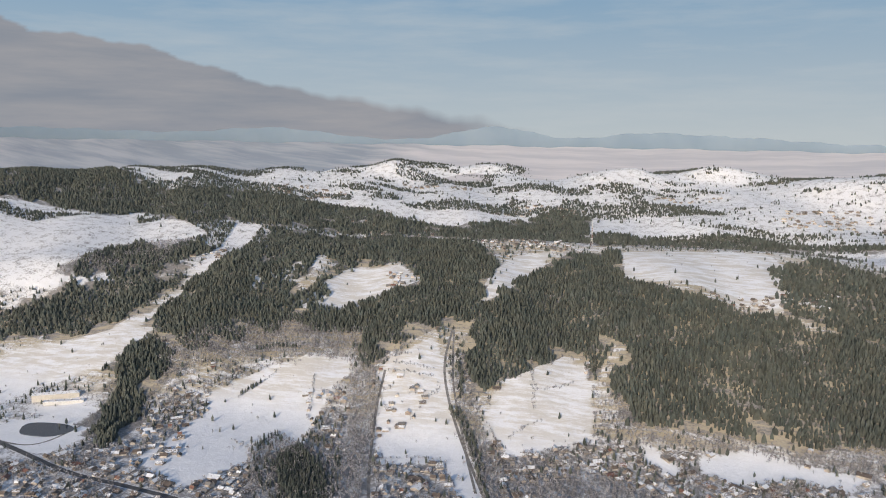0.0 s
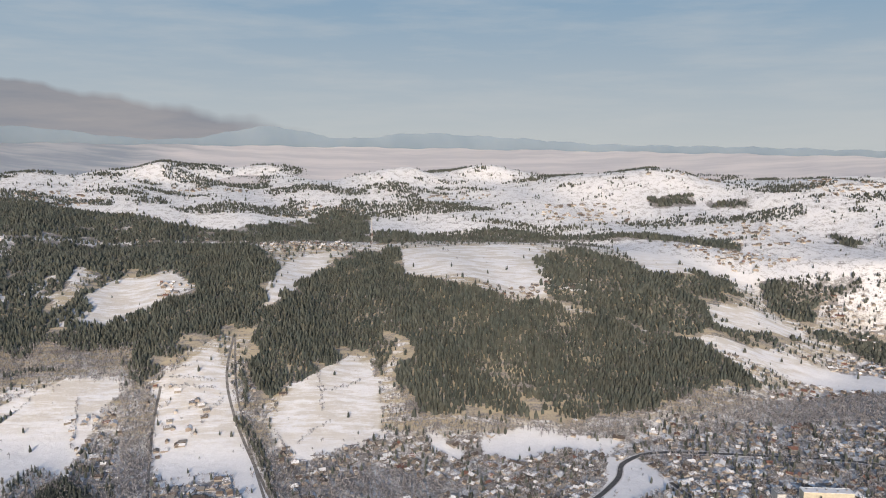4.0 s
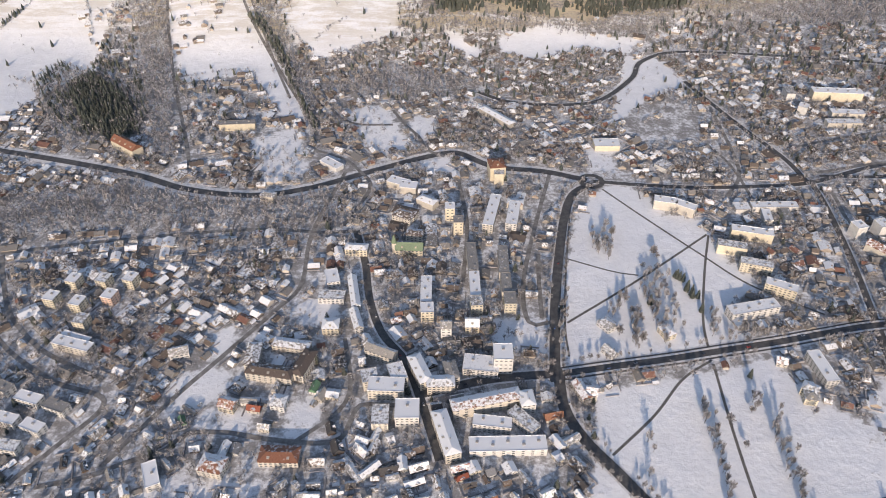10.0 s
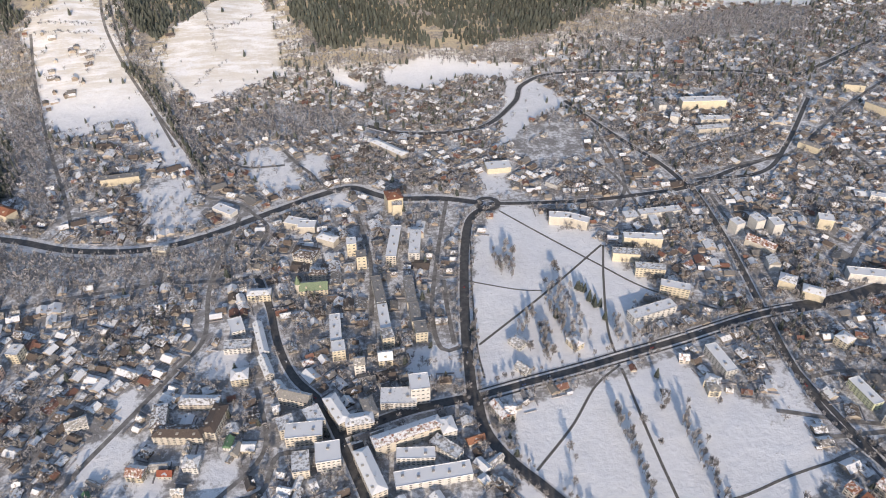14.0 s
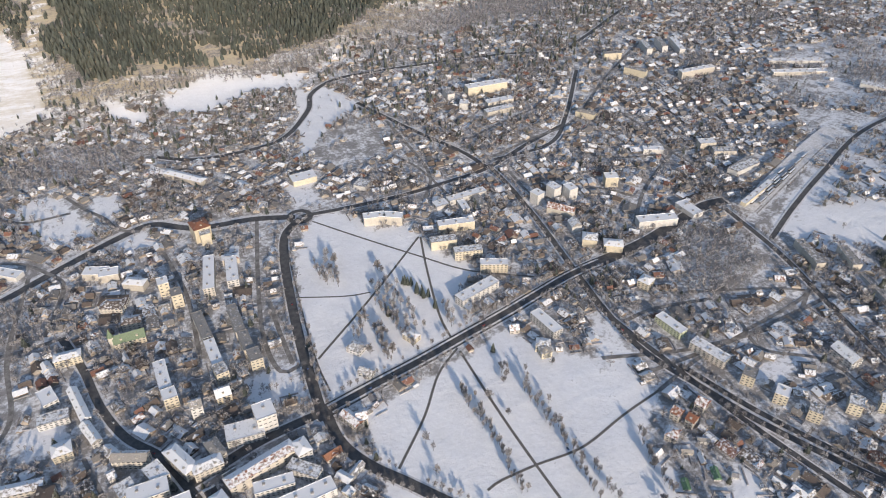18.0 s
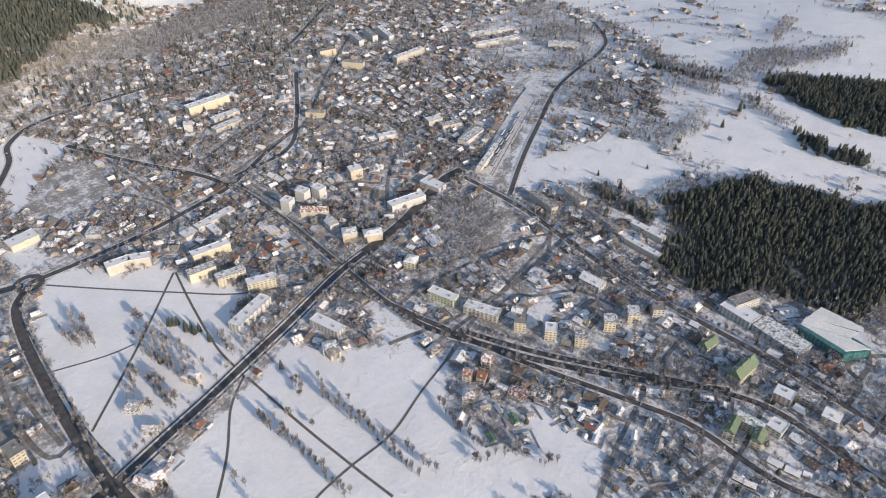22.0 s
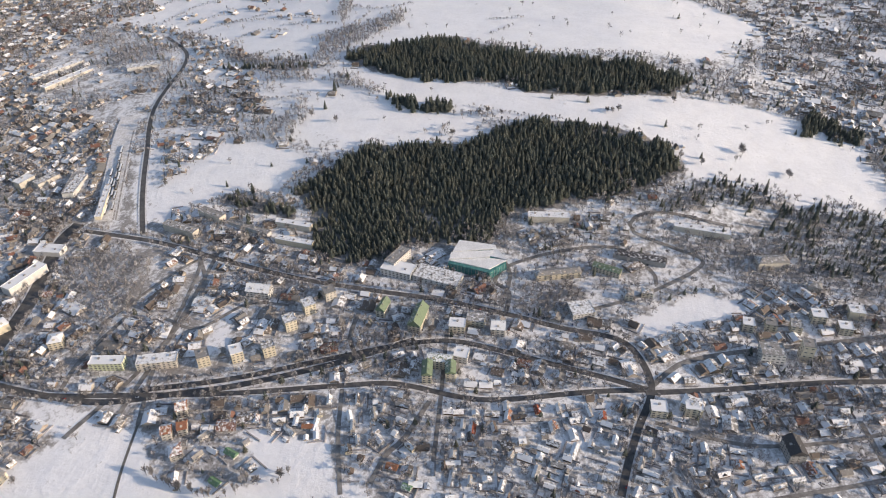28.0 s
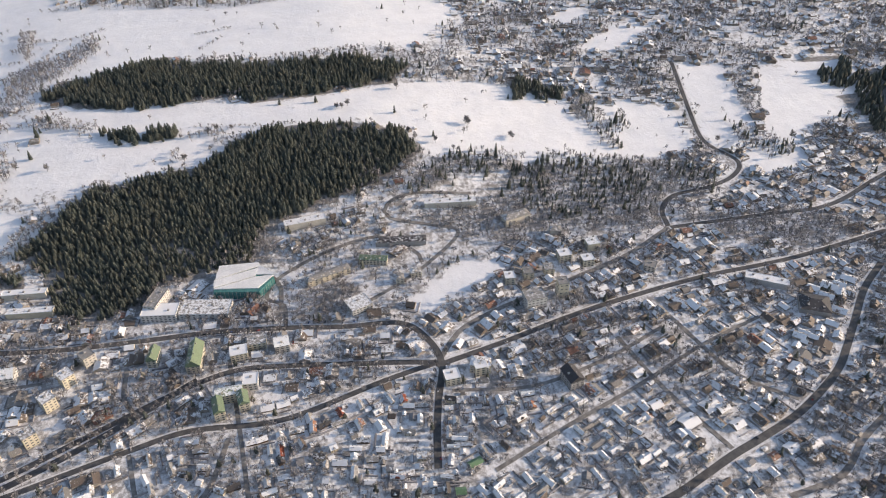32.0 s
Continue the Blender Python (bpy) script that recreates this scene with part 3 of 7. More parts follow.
WOODS.append(("pine", [(-238, 3005), (352, 3040), (786, 2912), (1198, 2753), (1166, 2675), (563, 2925), (-183, 2549)]))
WOODS.append(("pine", [(-3634, 3715), (-2341, 2973), (-1944, 3105), (-1580, 2980), (-1176, 3035), (-818, 3005), (-503, 3253), (-258, 3267), (-258, 2995), (-559, 2894), (-1018, 2875), (-1261, 2866), (-1586, 2742), (-1837, 2704), (-2198, 2786), (-2628, 2680)]))
WOODS.append(("pine", [(-1536, 2652), (-1261, 2753), (-1007, 2843), (-644, 2514), (-515, 2378), (-519, 2160), (-452, 2015), (-526, 1927), (-588, 1820), (-679, 1729), (-781, 1847), (-781, 1932), (-684, 2124), (-814, 2294), (-933, 2295), (-989, 2239), (-1158, 2338), (-1141, 2137), (-1202, 1990), (-1317, 2267)]))
WOODS.append(("pine", [(-1882, 1885), (-1814, 1990), (-1733, 2112), (-1582, 2073), (-1512, 2140), (-1493, 1859), (-1572, 1700), (-1676, 1655)]))
WOODS.append(("pine", [(-1421, 1792), (-1385, 2052), (-1357, 2221), (-1202, 1990), (-1020, 1899), (-849, 1995), (-754, 1842), (-811, 1820), (-971, 1802), (-1131, 1771), (-1274, 1759)]))
WOODS.append(("pine", [(-1364, 1554), (-1372, 1698), (-1211, 1608), (-1219, 1513), (-1167, 1344), (-1121, 1222), (-1212, 1290), (-1268, 1452)]))
WOODS.append(("pine", [(-3920, 3412), (-2881, 2697), (-2947, 3054), (-2525, 3065), (-2241, 3015), (-1999, 3246), (-1538, 3187), (-1095, 3040), (-1199, 2914), (-1501, 2687), (-1743, 2732), (-1836, 2577), (-2157, 2687), (-2179, 2521), (-2525, 2533), (-2801, 2431)]))
WOODS.append(("pine", [(-1876, 1944), (-1943, 2174), (-1909, 2371), (-1728, 2275), (-1713, 2399), (-1577, 2134), (-1670, 2030), (-1760, 2019)]))
WOODS.append(("pine", [(-1392, 1663), (-1266, 1641), (-1194, 1565), (-1184, 1474), (-1107, 1292), (-1086, 1176), (-1222, 1349), (-1267, 1475)]))
WOODS.append(("bare", [(-1237, 1731), (-965, 1789), (-743, 1813), (-670, 1705), (-756, 1690), (-948, 1689), (-1121, 1607), (-1174, 1500), (-1263, 1601)]))
WOODS.append(("bare", [(-1914, 1922), (-1918, 2312), (-1713, 2438), (-1653, 2173), (-1831, 2011)]))
WOODS.append(("bare", [(-751, 1715), (-703, 1711), (-582, 1466), (-500, 1189), (-541, 1177)]))
WOODS.append(("bare", [(288, 532), (296, 530), (280, 447), (272, 449)]))
WOODS.append(("bare", [(361, 476), (372, 470), (357, 384), (347, 386)]))
WOODS.append(("bare", [(360, 365), (369, 361), (356, 301), (348, 303)]))
WOODS.append(("bare", [(216, 477), (224, 474), (213, 423), (207, 426)]))
WOODS.append(("bare", [(291, 463), (299, 458), (290, 432), (285, 437)]))
WOODS.append(("bare", [(221, 847), (242, 845), (233, 788), (209, 780)]))
WOODS.append(("bare", [(240, 667), (253, 661), (237, 605), (226, 609)]))
WOODS.append(("bare", [(366, 524), (373, 520), (362, 490), (356, 493)]))
WOODS.append(("bare", [(371, 292), (379, 288), (374, 268), (365, 276)]))
WOODS.append(("mixed", [(-806, 1295), (-782, 1378), (-596, 1300), (-542, 1194), (-538, 1103), (-632, 1088), (-725, 1163)]))
WOODS.append(("pine", [(-735, 1289), (-701, 1337), (-596, 1229), (-531, 1113), (-568, 1072), (-672, 1175)]))
WOODS.append(("bare", [(-744, 1197), (-713, 1242), (-624, 1114), (-629, 1041), (-703, 1115)]))
WOODS.append(("pine", [(958, 361), (1008, 316), (1078, 275), (1088, 201), (1095, 99), (1136, 56), (1173, -9), (1159, -153), (1114, -235), (1060, -249), (996, -171), (970, -67), (937, 25), (872, 53), (881, 78), (873, 168), (833, 210), (814, 255), (848, 309), (915, 322)]))
WOODS.append(("pine", [(1386, 387), (1448, 283), (1480, 171), (1409, 52), (1386, -123), (1333, -303), (1272, -253), (1259, -118), (1257, 13), (1294, 46), (1277, 190), (1330, 316)]))
WOODS.append(("pine", [(1228, 255), (1205, 140), (1179, 141), (1192, 248)]))
WOODS.append(("mixed", [(979, -381), (1006, -437), (1002, -516), (996, -587), (959, -669), (918, -738), (862, -707), (882, -632), (843, -582), (861, -456), (896, -376)]))
WOODS.append(("mixed", [(1003, -229), (1030, -271), (1031, -357), (984, -363), (979, -297), (957, -221)]))
WOODS.append(("mixed", [(1005, -552), (940, -661), (885, -620), (897, -502)]))
WOODS.append(("mixed", [(1047, -846), (1015, -878), (949, -926), (916, -887), (970, -821)]))
WOODS.append(("pine", [(1137, -1269), (1131, -1356), (981, -1215), (1007, -1171)]))
WOODS.append(("pine", [(1257, -490), (1209, -575), (1173, -559), (1183, -462)]))
WOODS.append(("bare", [(1344, 557), (1343, 497), (1303, 417), (1278, 417), (1303, 533)]))
WOODS.append(("bare", [(1116, 458), (1151, 438), (1211, 424), (1221, 413), (1185, 408), (1132, 427), (1105, 447)]))
WOODS.append(("bare", [(1455, 452), (1522, 429), (1592, 354), (1668, 315), (1623, 296), (1536, 345), (1465, 404), (1409, 429)]))
WOODS.append(("bare", [(1643, 464), (1783, 474), (1755, 441), (1588, 425)]))
WOODS.append(("bare", [(1120, 155), (1152, 140), (1133, 134), (1104, 147)]))
WOODS.append(("bare", [(940, 505), (964, 443), (948, 402), (927, 385), (920, 471)]))
WOODS.append(("bare", [(1456, 672), (1361, 501), (1334, 488), (1400, 639)]))
WOODS.append(("mixed", [(1201, -601), (1185, -618), (1011, -615), (1011, -593), (1117, -581)]))
WOODS.append(("pine", [(-1421, 1797), (-1476, 2056), (-1474, 2303), (-1503, 2511), (-1252, 2316), (-1208, 2155), (-1069, 2045), (-1029, 1929), (-888, 1978), (-784, 1896), (-827, 1837), (-961, 1831), (-1056, 1744), (-1182, 1628), (-1352, 1704)]))
WOODS.append(("pine", [(-2001, 1697), (-1842, 1875), (-1760, 2019), (-1607, 2077), (-1507, 2004), (-1486, 1825), (-1525, 1706), (-1709, 1674), (-1902, 1602)]))
WOODS.append(("pine", [(-797, 1929), (-711, 2070), (-502, 2122), (-462, 1956), (-450, 1848), (-531, 1865), (-628, 1738), (-672, 1657), (-748, 1807)]))
WOODS.append(("pine", [(955, 494), (934, 391), (925, 352), (908, 364), (921, 443)]))
WOODS.append(("bare", [(-712, 1614), (-681, 1683), (-619, 1592), (-454, 1036), (-485, 1037), (-617, 1361)]))
WOODS.append(("bare", [(-443, 1650), (-377, 1569), (-266, 1314), (-214, 1103), (-234, 1104), (-306, 1293), (-402, 1496)]))
WOODS.append(("bare", [(-241, 1291), (-94, 1378), (70, 1291), (-87, 1245), (-193, 1256)]))
WOODS.append(("bare", [(-60, 1648), (-8, 1536), (315, 1549), (525, 1604), (432, 1502), (187, 1523), (-8, 1485), (-71, 1573)]))
WOODS.append(("bare", [(-1132, 1799), (-978, 1849), (-746, 1849), (-696, 1659), (-844, 1729), (-1051, 1643)]))
WOODS.append(("bare", [(-719, 910), (-526, 954), (-327, 914), (-189, 921), (-149, 865), (-355, 851), (-667, 807)]))
WOODS.append(("bare", [(265, 742), (302, 764), (297, 636), (265, 637)]))
WOODS.append(("bare", [(752, 661), (812, 632), (767, 541), (671, 514), (663, 572)]))
WOODS.append(("bare", [(794, -7), (815, -84), (756, -82), (737, -9)]))
WOODS.append(("bare", [(915, -209), (938, -406), (891, -489), (819, -372), (838, -309)]))
WOODS.append(("bare", [(897, -502), (899, -627), (802, -573), (833, -416)]))
WOODS.append(("bare", [(825, -606), (787, -802), (731, -882), (681, -779), (746, -661)]))
WOODS.append(("bare", [(819, 215), (937, 25), (919, -1), (877, 5), (879, 102), (872, 184)]))
WOODS.append(("bare", [(748, 629), (829, 598), (789, 533), (692, 513), (661, 550)]))
WOODS.append(("bare", [(1506, 467), (1628, 316), (1587, 283), (1399, 390), (1377, 431)]))
WOODS.append(("bare", [(1092, 427), (1186, 413), (1166, 397), (1099, 409)]))
WOODS.append(("bare", [(1170, -567), (1160, -592), (1024, -617), (1011, -585), (1092, -576)]))
WOODS.append(("bare", [(1128, 429), (1207, 401), (1186, 388), (1117, 413)]))
WOODS.append(("bare", [(1128, 146), (1160, 137), (1136, 132), (1112, 140)]))
WOODS.append(("mixed", [(1032, -269), (1049, -313), (1039, -390), (1015, -427), (984, -402), (986, -278)]))
WOODS.append(("mixed", [(1065, -613), (1123, -658), (1076, -657), (1054, -635)]))
WOODS.append(("mixed", [(999, -427), (1019, -469), (1017, -520), (986, -523), (965, -436)]))
WOODS.append(("mixed", [(782, -18), (792, -99), (733, -86), (734, -21)]))
WOODS.append(("bare", [(1115, 456), (1231, 427), (1206, 404), (1109, 431)]))
WOODS.append(("bare", [(1293, 406), (1318, 359), (1241, 259), (1226, 275)]))
WOODS.append(("bare", [(1180, 149), (1185, 81), (1157, 27), (1171, 77)]))
WOODS.append(("bare", [(1351, 550), (1348, 473), (1313, 425), (1319, 510)]))
WOODS.append(("pine", [(-1237, 2323), (-1130, 2341), (-1081, 2141), (-1118, 2057)]))
WOODS.append(("pine", [(-1025, 2024), (-1036, 2111), (-1026, 2249), (-978, 2231), (-1009, 2081), (-929, 2074), (-979, 1946), (-1006, 1922), (-1078, 1966)]))
WOODS.append(("pine", [(-1058, 2311), (-995, 2401), (-880, 2354), (-866, 2256), (-951, 2275), (-990, 2218)]))
WOODS.append(("pine", [(-847, 1931), (-850, 2054), (-773, 2043), (-671, 2082), (-645, 1956), (-758, 1917)]))
WOODS.append(("pine", [(1136, -1190), (1130, -1265), (939, -1107), (968, -1066)]))
WOODS.append(("pine", [(1210, -1148), (1174, -1212), (1087, -1152), (1114, -1099)]))
# lines of trees and scrub along field edges and lanes
HEDGES = []
HEDGES.append(("bare", [(-959, 1511), (-942, 1557), (-916, 1615), (-922, 1670)]))
HEDGES.append(("bare", [(-808, 1617), (-785, 1558), (-747, 1459)]))
HEDGES.append(("bare", [(-861, 1320), (-791, 1290)]))
HEDGES.append(("bare", [(-948, 1661), (-877, 1668)]))
HEDGES.append(("bare", [(-524, 1317), (-474, 1339), (-397, 1353)]))
HEDGES.append(("bare", [(-272, 1448), (-258, 1479), (-216, 1515)]))
HEDGES.append(("bare", [(-328, 1491), (-293, 1424)]))
HEDGES.append(("bare", [(-514, 1571), (-470, 1571), (-475, 1607)]))
HEDGES.append(("bare", [(-657, 1643), (-632, 1691), (-575, 1712)]))
HEDGES.append(("bare", [(-612, 1643), (-496, 1630)]))
HEDGES.append(("bare", [(-613, 1672), (-504, 1657)]))
HEDGES.append(("bare", [(-767, 1567), (-705, 1555)]))
HEDGES.append(("bare", [(-763, 1538), (-702, 1527)]))
HEDGES.append(("bare", [(-204, 1782), (-283, 1733), (-326, 1647)]))
HEDGES.append(("bare", [(-167, 1670), (-217, 1628), (-249, 1621)]))
HEDGES.append(("bare", [(1382, 475), (1383, 538), (1336, 555)]))
HEDGES.append(("bare", [(1293, 406), (1249, 293)]))
HEDGES.append(("bare", [(1184, 135), (1181, 80), (1159, 32)]))
HEDGES.append(("bare", [(1531, 441), (1506, 372)]))
HEDGES.append(("bare", [(1505, 94), (1560, 49)]))
HEDGES.append(("bare", [(1699, 443), (1675, 360), (1706, 291)]))
HEDGES.append(("bare", [(1474, 411), (1551, 379), (1592, 314)]))
HEDGES.append(("bare", [(1405, 441), (1533, 410), (1653, 382)]))
HEDGES.append(("bare", [(1384, 572), (1374, 487), (1337, 408)]))
HEDGES.append(("bare", [(1595, 100), (1610, 26)]))
HEDGES.append(("bare", [(1177, -58), (1186, 21), (1204, 108)]))
HEDGES.append(("bare", [(1115, 497), (1096, 449)]))
HEDGES.append(("bare", [(1315, 584), (1300, 521), (1301, 451)]))
HEDGES.append(("bare", [(1658, 612), (1637, 499)]))
HEDGES.append(("bare", [(1804, 701), (1782, 581)]))
HEDGES.append(("spruce", [(-422, 1526), (-370, 1451), (-311, 1324), (-255, 1192), (-229, 1130)]))
HEDGES.append(("spruce", [(-410, 1531), (-359, 1454), (-301, 1329)]))
HEDGES.append(("bare", [(-274, 1727), (-252, 1625), (-235, 1554)]))
HEDGES.append(("spruce", [(-963, 1521), (-936, 1571)]))
HEDGES.append(("spruce", [(-1021, 1704), (-976, 1727), (-907, 1727)]))
HEDGES.append(("spruce", [(-466, 1742), (-434, 1653), (-412, 1570)]))
HEDGES.append(("spruce", [(-711, 1387), (-654, 1361)]))
HEDGES.append(("spruce", [(1230, 261), (1209, 214)]))
HEDGES.append(("spruce", [(1210, 245), (1204, 214)]))
HEDGES.append(("spruce", [(1193, 182), (1186, 148)]))
HEDGES.append(("poplar", [(258, 710), (263, 680), (267, 643), (267, 608)]))
HEDGES.append(("poplar", [(285, 526), (289, 493), (286, 448), (283, 407), (281, 369)]))
HEDGES.append(("poplar", [(353, 491), (354, 450), (354, 405), (349, 366), (344, 329)]))
HEDGES.append(("poplar", [(210, 835), (211, 798), (213, 783)]))
HEDGES.append(("poplar", [(232, 809), (224, 777)]))
HEDGES.append(("poplar", [(235, 649), (231, 606)]))
HEDGES.append(("poplar", [(231, 700), (210, 662)]))
HEDGES.append(("poplar", [(352, 533), (347, 517)]))
HEDGES.append(("poplar", [(339, 664), (331, 631)]))
HEDGES.append(("poplar", [(359, 635), (414, 626)]))
HEDGES.append(("poplar", [(156, 701), (137, 611)]))
HEDGES.append(("poplar", [(435, 374), (420, 331), (417, 301)]))
HEDGES.append(("poplar", [(399, 293), (439, 267)]))
HEDGES.append(("poplar", [(434, 237), (447, 229)]))
HEDGES.append(("bare", [(1662, 905), (1800, 853), (1839, 762)]))
HEDGES.append(("bare", [(1547, 804), (1640, 724), (1642, 591)]))
HEDGES.append(("bare", [(1467, 703), (1566, 623), (1555, 550)]))
HEDGES.append(("bare", [(1637, 830), (1735, 748)]))
HEDGES.append(("bare", [(1725, 1009), (1850, 944)]))
HEDGES.append(("bare", [(1402, 629), (1436, 536)]))
HEDGES.append(("bare", [(1227, 548), (1224, 464), (1237, 413)]))
HEDGES.append(("bare", [(1596, 582), (1597, 483), (1547, 383)]))
HEDGES.append(("bare", [(1626, 733), (1697, 626)]))
HEDGES.append(("spruce", [(1359, 628), (1346, 510), (1348, 452)]))
BLOCKS = []
BLOCKS.append(("park_house", 272, 630, -67, 19, 14, 9, "orange", "hip"))
BLOCKS.append(("park_house", 201, 643, -55, 20, 16, 8, "white", "hip"))
BLOCKS.append(("park_house", 197, 598, -53, 18, 12, 6, "white", "gable"))
BLOCKS.append(("guest_house", 412, 539, -37, 17, 14, 11, "yellow", "hip"))
BLOCKS.append(("guest_house", 397, 584, -18, 12, 12, 6, "rust", "gable"))
BLOCKS.append(("arcade_house", 154, 536, -69, 26, 12, 9, "rust", "gable"))
BLOCKS.append(("arcade_house", -76, 590, -25, 37, 14, 13, "cream", "gable"))
BLOCKS.append(("guest_house", 165, 534, -9, 12, 14, 9, "rust", "gable"))
BLOCKS.append(("guest_house", 409, 530, -11, 14, 16, 10, "yellow", "hip"))
BLOCKS.append(("warehouse", -448, 612, -19, 39, 12, 9, "cream", "flat"))
BLOCKS.append(("guest_house", -184, 517, -9, 16, 16, 10, "white", "hip"))
BLOCKS.append(("row_house", -119, 698, -79, 58, 11, 9, "white", "gable"))
BLOCKS.append(("row_house", -111, 647, -73, 35, 11, 9, "white", "gable"))
BLOCKS.append(("workshop", -171, 448, -1, 41, 20, 9, "rust", "hip"))
BLOCKS.append(("guest_house", -240, 514, -16, 18, 14, 9, "orange", "gable"))
BLOCKS.append(("office", -58, 938, -10, 26, 18, 12, "cream", "flat"))
BLOCKS.append(("office", -28, 900, -34, 30, 16, 11, "cream", "hip"))
BLOCKS.append(("manor", -60, 872, -22, 36, 20, 10, "brown", "hip"))
BLOCKS.append(("workshop", 354, 1006, -48, 22, 22, 8, "white", "flat"))
BLOCKS.append(("workshop", -187, 1008, -40, 39, 16, 7, "white", "flat"))
BLOCKS.append(("workshop", 91, 1165, -50, 79, 16, 9, "cream", "hip"))
BLOCKS.append(("guest_house", 786, -152, -96, 11, 12, 9, "yellow", "hip"))
BLOCKS.append(("guest_house", 794, -177, -93, 15, 12, 9, "yellow", "hip"))
BLOCKS.append(("pension", 832, -406, -107, 17, 14, 10, "cream", "hip"))
BLOCKS.append(("guest_house", 593, -208, -118, 23, 16, 13, "brown", "hip"))
BLOCKS.append(("guest_house", 542, -306, -172, 25, 18, 14, "dark", "gable"))
BLOCKS.append(("school", 713, -503, -130, 16, 16, 9, "cream", "flat"))
BLOCKS.append(("mountain_hotel", -1397, 1393, 31, 107, 20, 16, "brown", "hip"))
BLOCKS.append(("mountain_hotel", -1361, 1379, 27, 92, 16, 8, "white", "flat"))
BLOCKS.append(("slab_block", 36, 761, -87, 59, 13, 15, "cream", "flat"))
BLOCKS.append(("slab_block", 38, 709, -89, 50, 13, 15, "cream", "flat"))
BLOCKS.append(("slab_block", 39, 671, -85, 18, 15, 18, "yellow", "flat"))
BLOCKS.append(("slab_block", 78, 756, -91, 56, 13, 15, "cream", "flat"))
BLOCKS.append(("slab_block", 79, 709, -90, 37, 13, 15, "cream", "flat"))
BLOCKS.append(("slab_block", 82, 676, -90, 22, 15, 18, "yellow", "flat"))
BLOCKS.append(("slab_block", -25, 696, -90, 49, 14, 15, "cream", "flat"))
BLOCKS.append(("slab_block", -23, 659, -87, 18, 16, 17, "yellow", "flat"))
BLOCKS.append(("slab_block", 68, 870, -102, 77, 15, 15, "cream", "flat"))
BLOCKS.append(("slab_block", 99, 864, -100, 58, 16, 14, "white", "flat"))
BLOCKS.append(("tower_block", 6, 869, 0, 14, 16, 22, "yellow", "flat"))
BLOCKS.append(("tower_block", 18, 836, 0, 14, 16, 22, "yellow", "flat"))
BLOCKS.append(("hotel", 80, 982, 8, 25, 28, 24, "orange", "step"))
BLOCKS.append(("hotel", 83, 964, 0, 15, 16, 20, "yellow", "flat"))
BLOCKS.append(("curved_hotel", 331, 897, -14, 34, 15, 15, "cream", "flat"))
BLOCKS.append(("curved_hotel", 358, 884, -34, 30, 15, 15, "cream", "flat"))
BLOCKS.append(("slab_block", 437, 823, -14, 57, 14, 15, "yellow", "flat"))
BLOCKS.append(("slab_block", 399, 791, -15, 39, 14, 15, "yellow", "flat"))
BLOCKS.append(("slab_block", 420, 752, -16, 41, 14, 15, "yellow", "flat"))
BLOCKS.append(("slab_block", 438, 707, -27, 39, 14, 15, "yellow", "flat"))
BLOCKS.append(("school", 445, 892, 0, 22, 18, 7, "white", "flat"))
BLOCKS.append(("school", 494, 894, 1, 69, 14, 9, "white", "flat"))
BLOCKS.append(("school", 475, 869, -97, 28, 12, 8, "white", "flat"))
BLOCKS.append(("school", 505, 871, -94, 31, 12, 8, "white", "flat"))
BLOCKS.append(("office", 389, 668, 13, 66, 17, 13, "white", "flat"))
BLOCKS.append(("office", 438, 571, -83, 47, 15, 12, "white", "flat"))
BLOCKS.append(("hospital", 731, 1247, -5, 90, 20, 18, "yellow", "flat"))
BLOCKS.append(("tower_block", 650, 1195, -32, 16, 18, 15, "white", "flat"))
BLOCKS.append(("tower_block", 645, 1253, -93, 28, 16, 15, "white", "flat"))
BLOCKS.append(("slab_block", 725, 1181, -4, 58, 16, 10, "cream", "flat"))
BLOCKS.append(("slab_block", 705, 1148, 0, 61, 16, 9, "brown", "flat"))
BLOCKS.append(("tower_block", -489, 714, -13, 15, 17, 15, "yellow", "flat"))
BLOCKS.append(("tower_block", -450, 715, -14, 15, 17, 15, "yellow", "flat"))
BLOCKS.append(("tower_block", -415, 717, -15, 15, 17, 15, "yellow", "flat"))
BLOCKS.append(("tower_block", -504, 680, -12, 15, 17, 15, "yellow", "flat"))
BLOCKS.append(("tower_block", -467, 671, -13, 15, 17, 15, "yellow", "flat"))
BLOCKS.append(("tower_block", -431, 684, -14, 15, 17, 15, "pink", "flat"))
BLOCKS.append(("tower_block", -450, 639, -11, 15, 17, 15, "yellow", "flat"))
BLOCKS.append(("terrace", -505, 538, -23, 35, 13, 10, "white", "flat"))
BLOCKS.append(("terrace", -463, 520, -17, 30, 13, 10, "white", "flat"))
BLOCKS.append(("terrace", -428, 509, -20, 28, 13, 10, "white", "flat"))
BLOCKS.append(("terrace", -476, 492, -15, 28, 13, 10, "white", "flat"))
BLOCKS.append(("terrace", -442, 482, -21, 25, 13, 10, "white", "flat"))
BLOCKS.append(("terrace", -459, 457, -9, 28, 13, 10, "white", "flat"))
BLOCKS.append(("slab_block", -446, 601, -16, 50, 14, 11, "cream", "flat"))
BLOCKS.append(("manor", -226, 584, -88, 34, 16, 13, "brown", "hip"))
BLOCKS.append(("manor", -201, 558, -10, 55, 17, 13, "brown", "hip"))
BLOCKS.append(("manor", -164, 571, -108, 40, 16, 13, "brown", "hip"))
BLOCKS.append(("manor", -184, 602, -10, 45, 14, 11, "brown", "hip"))
BLOCKS.append(("department_store", 42, 572, -7, 41, 24, 12, "white", "flat"))
BLOCKS.append(("tower_block", 67, 577, -0, 22, 24, 26, "white", "flat"))
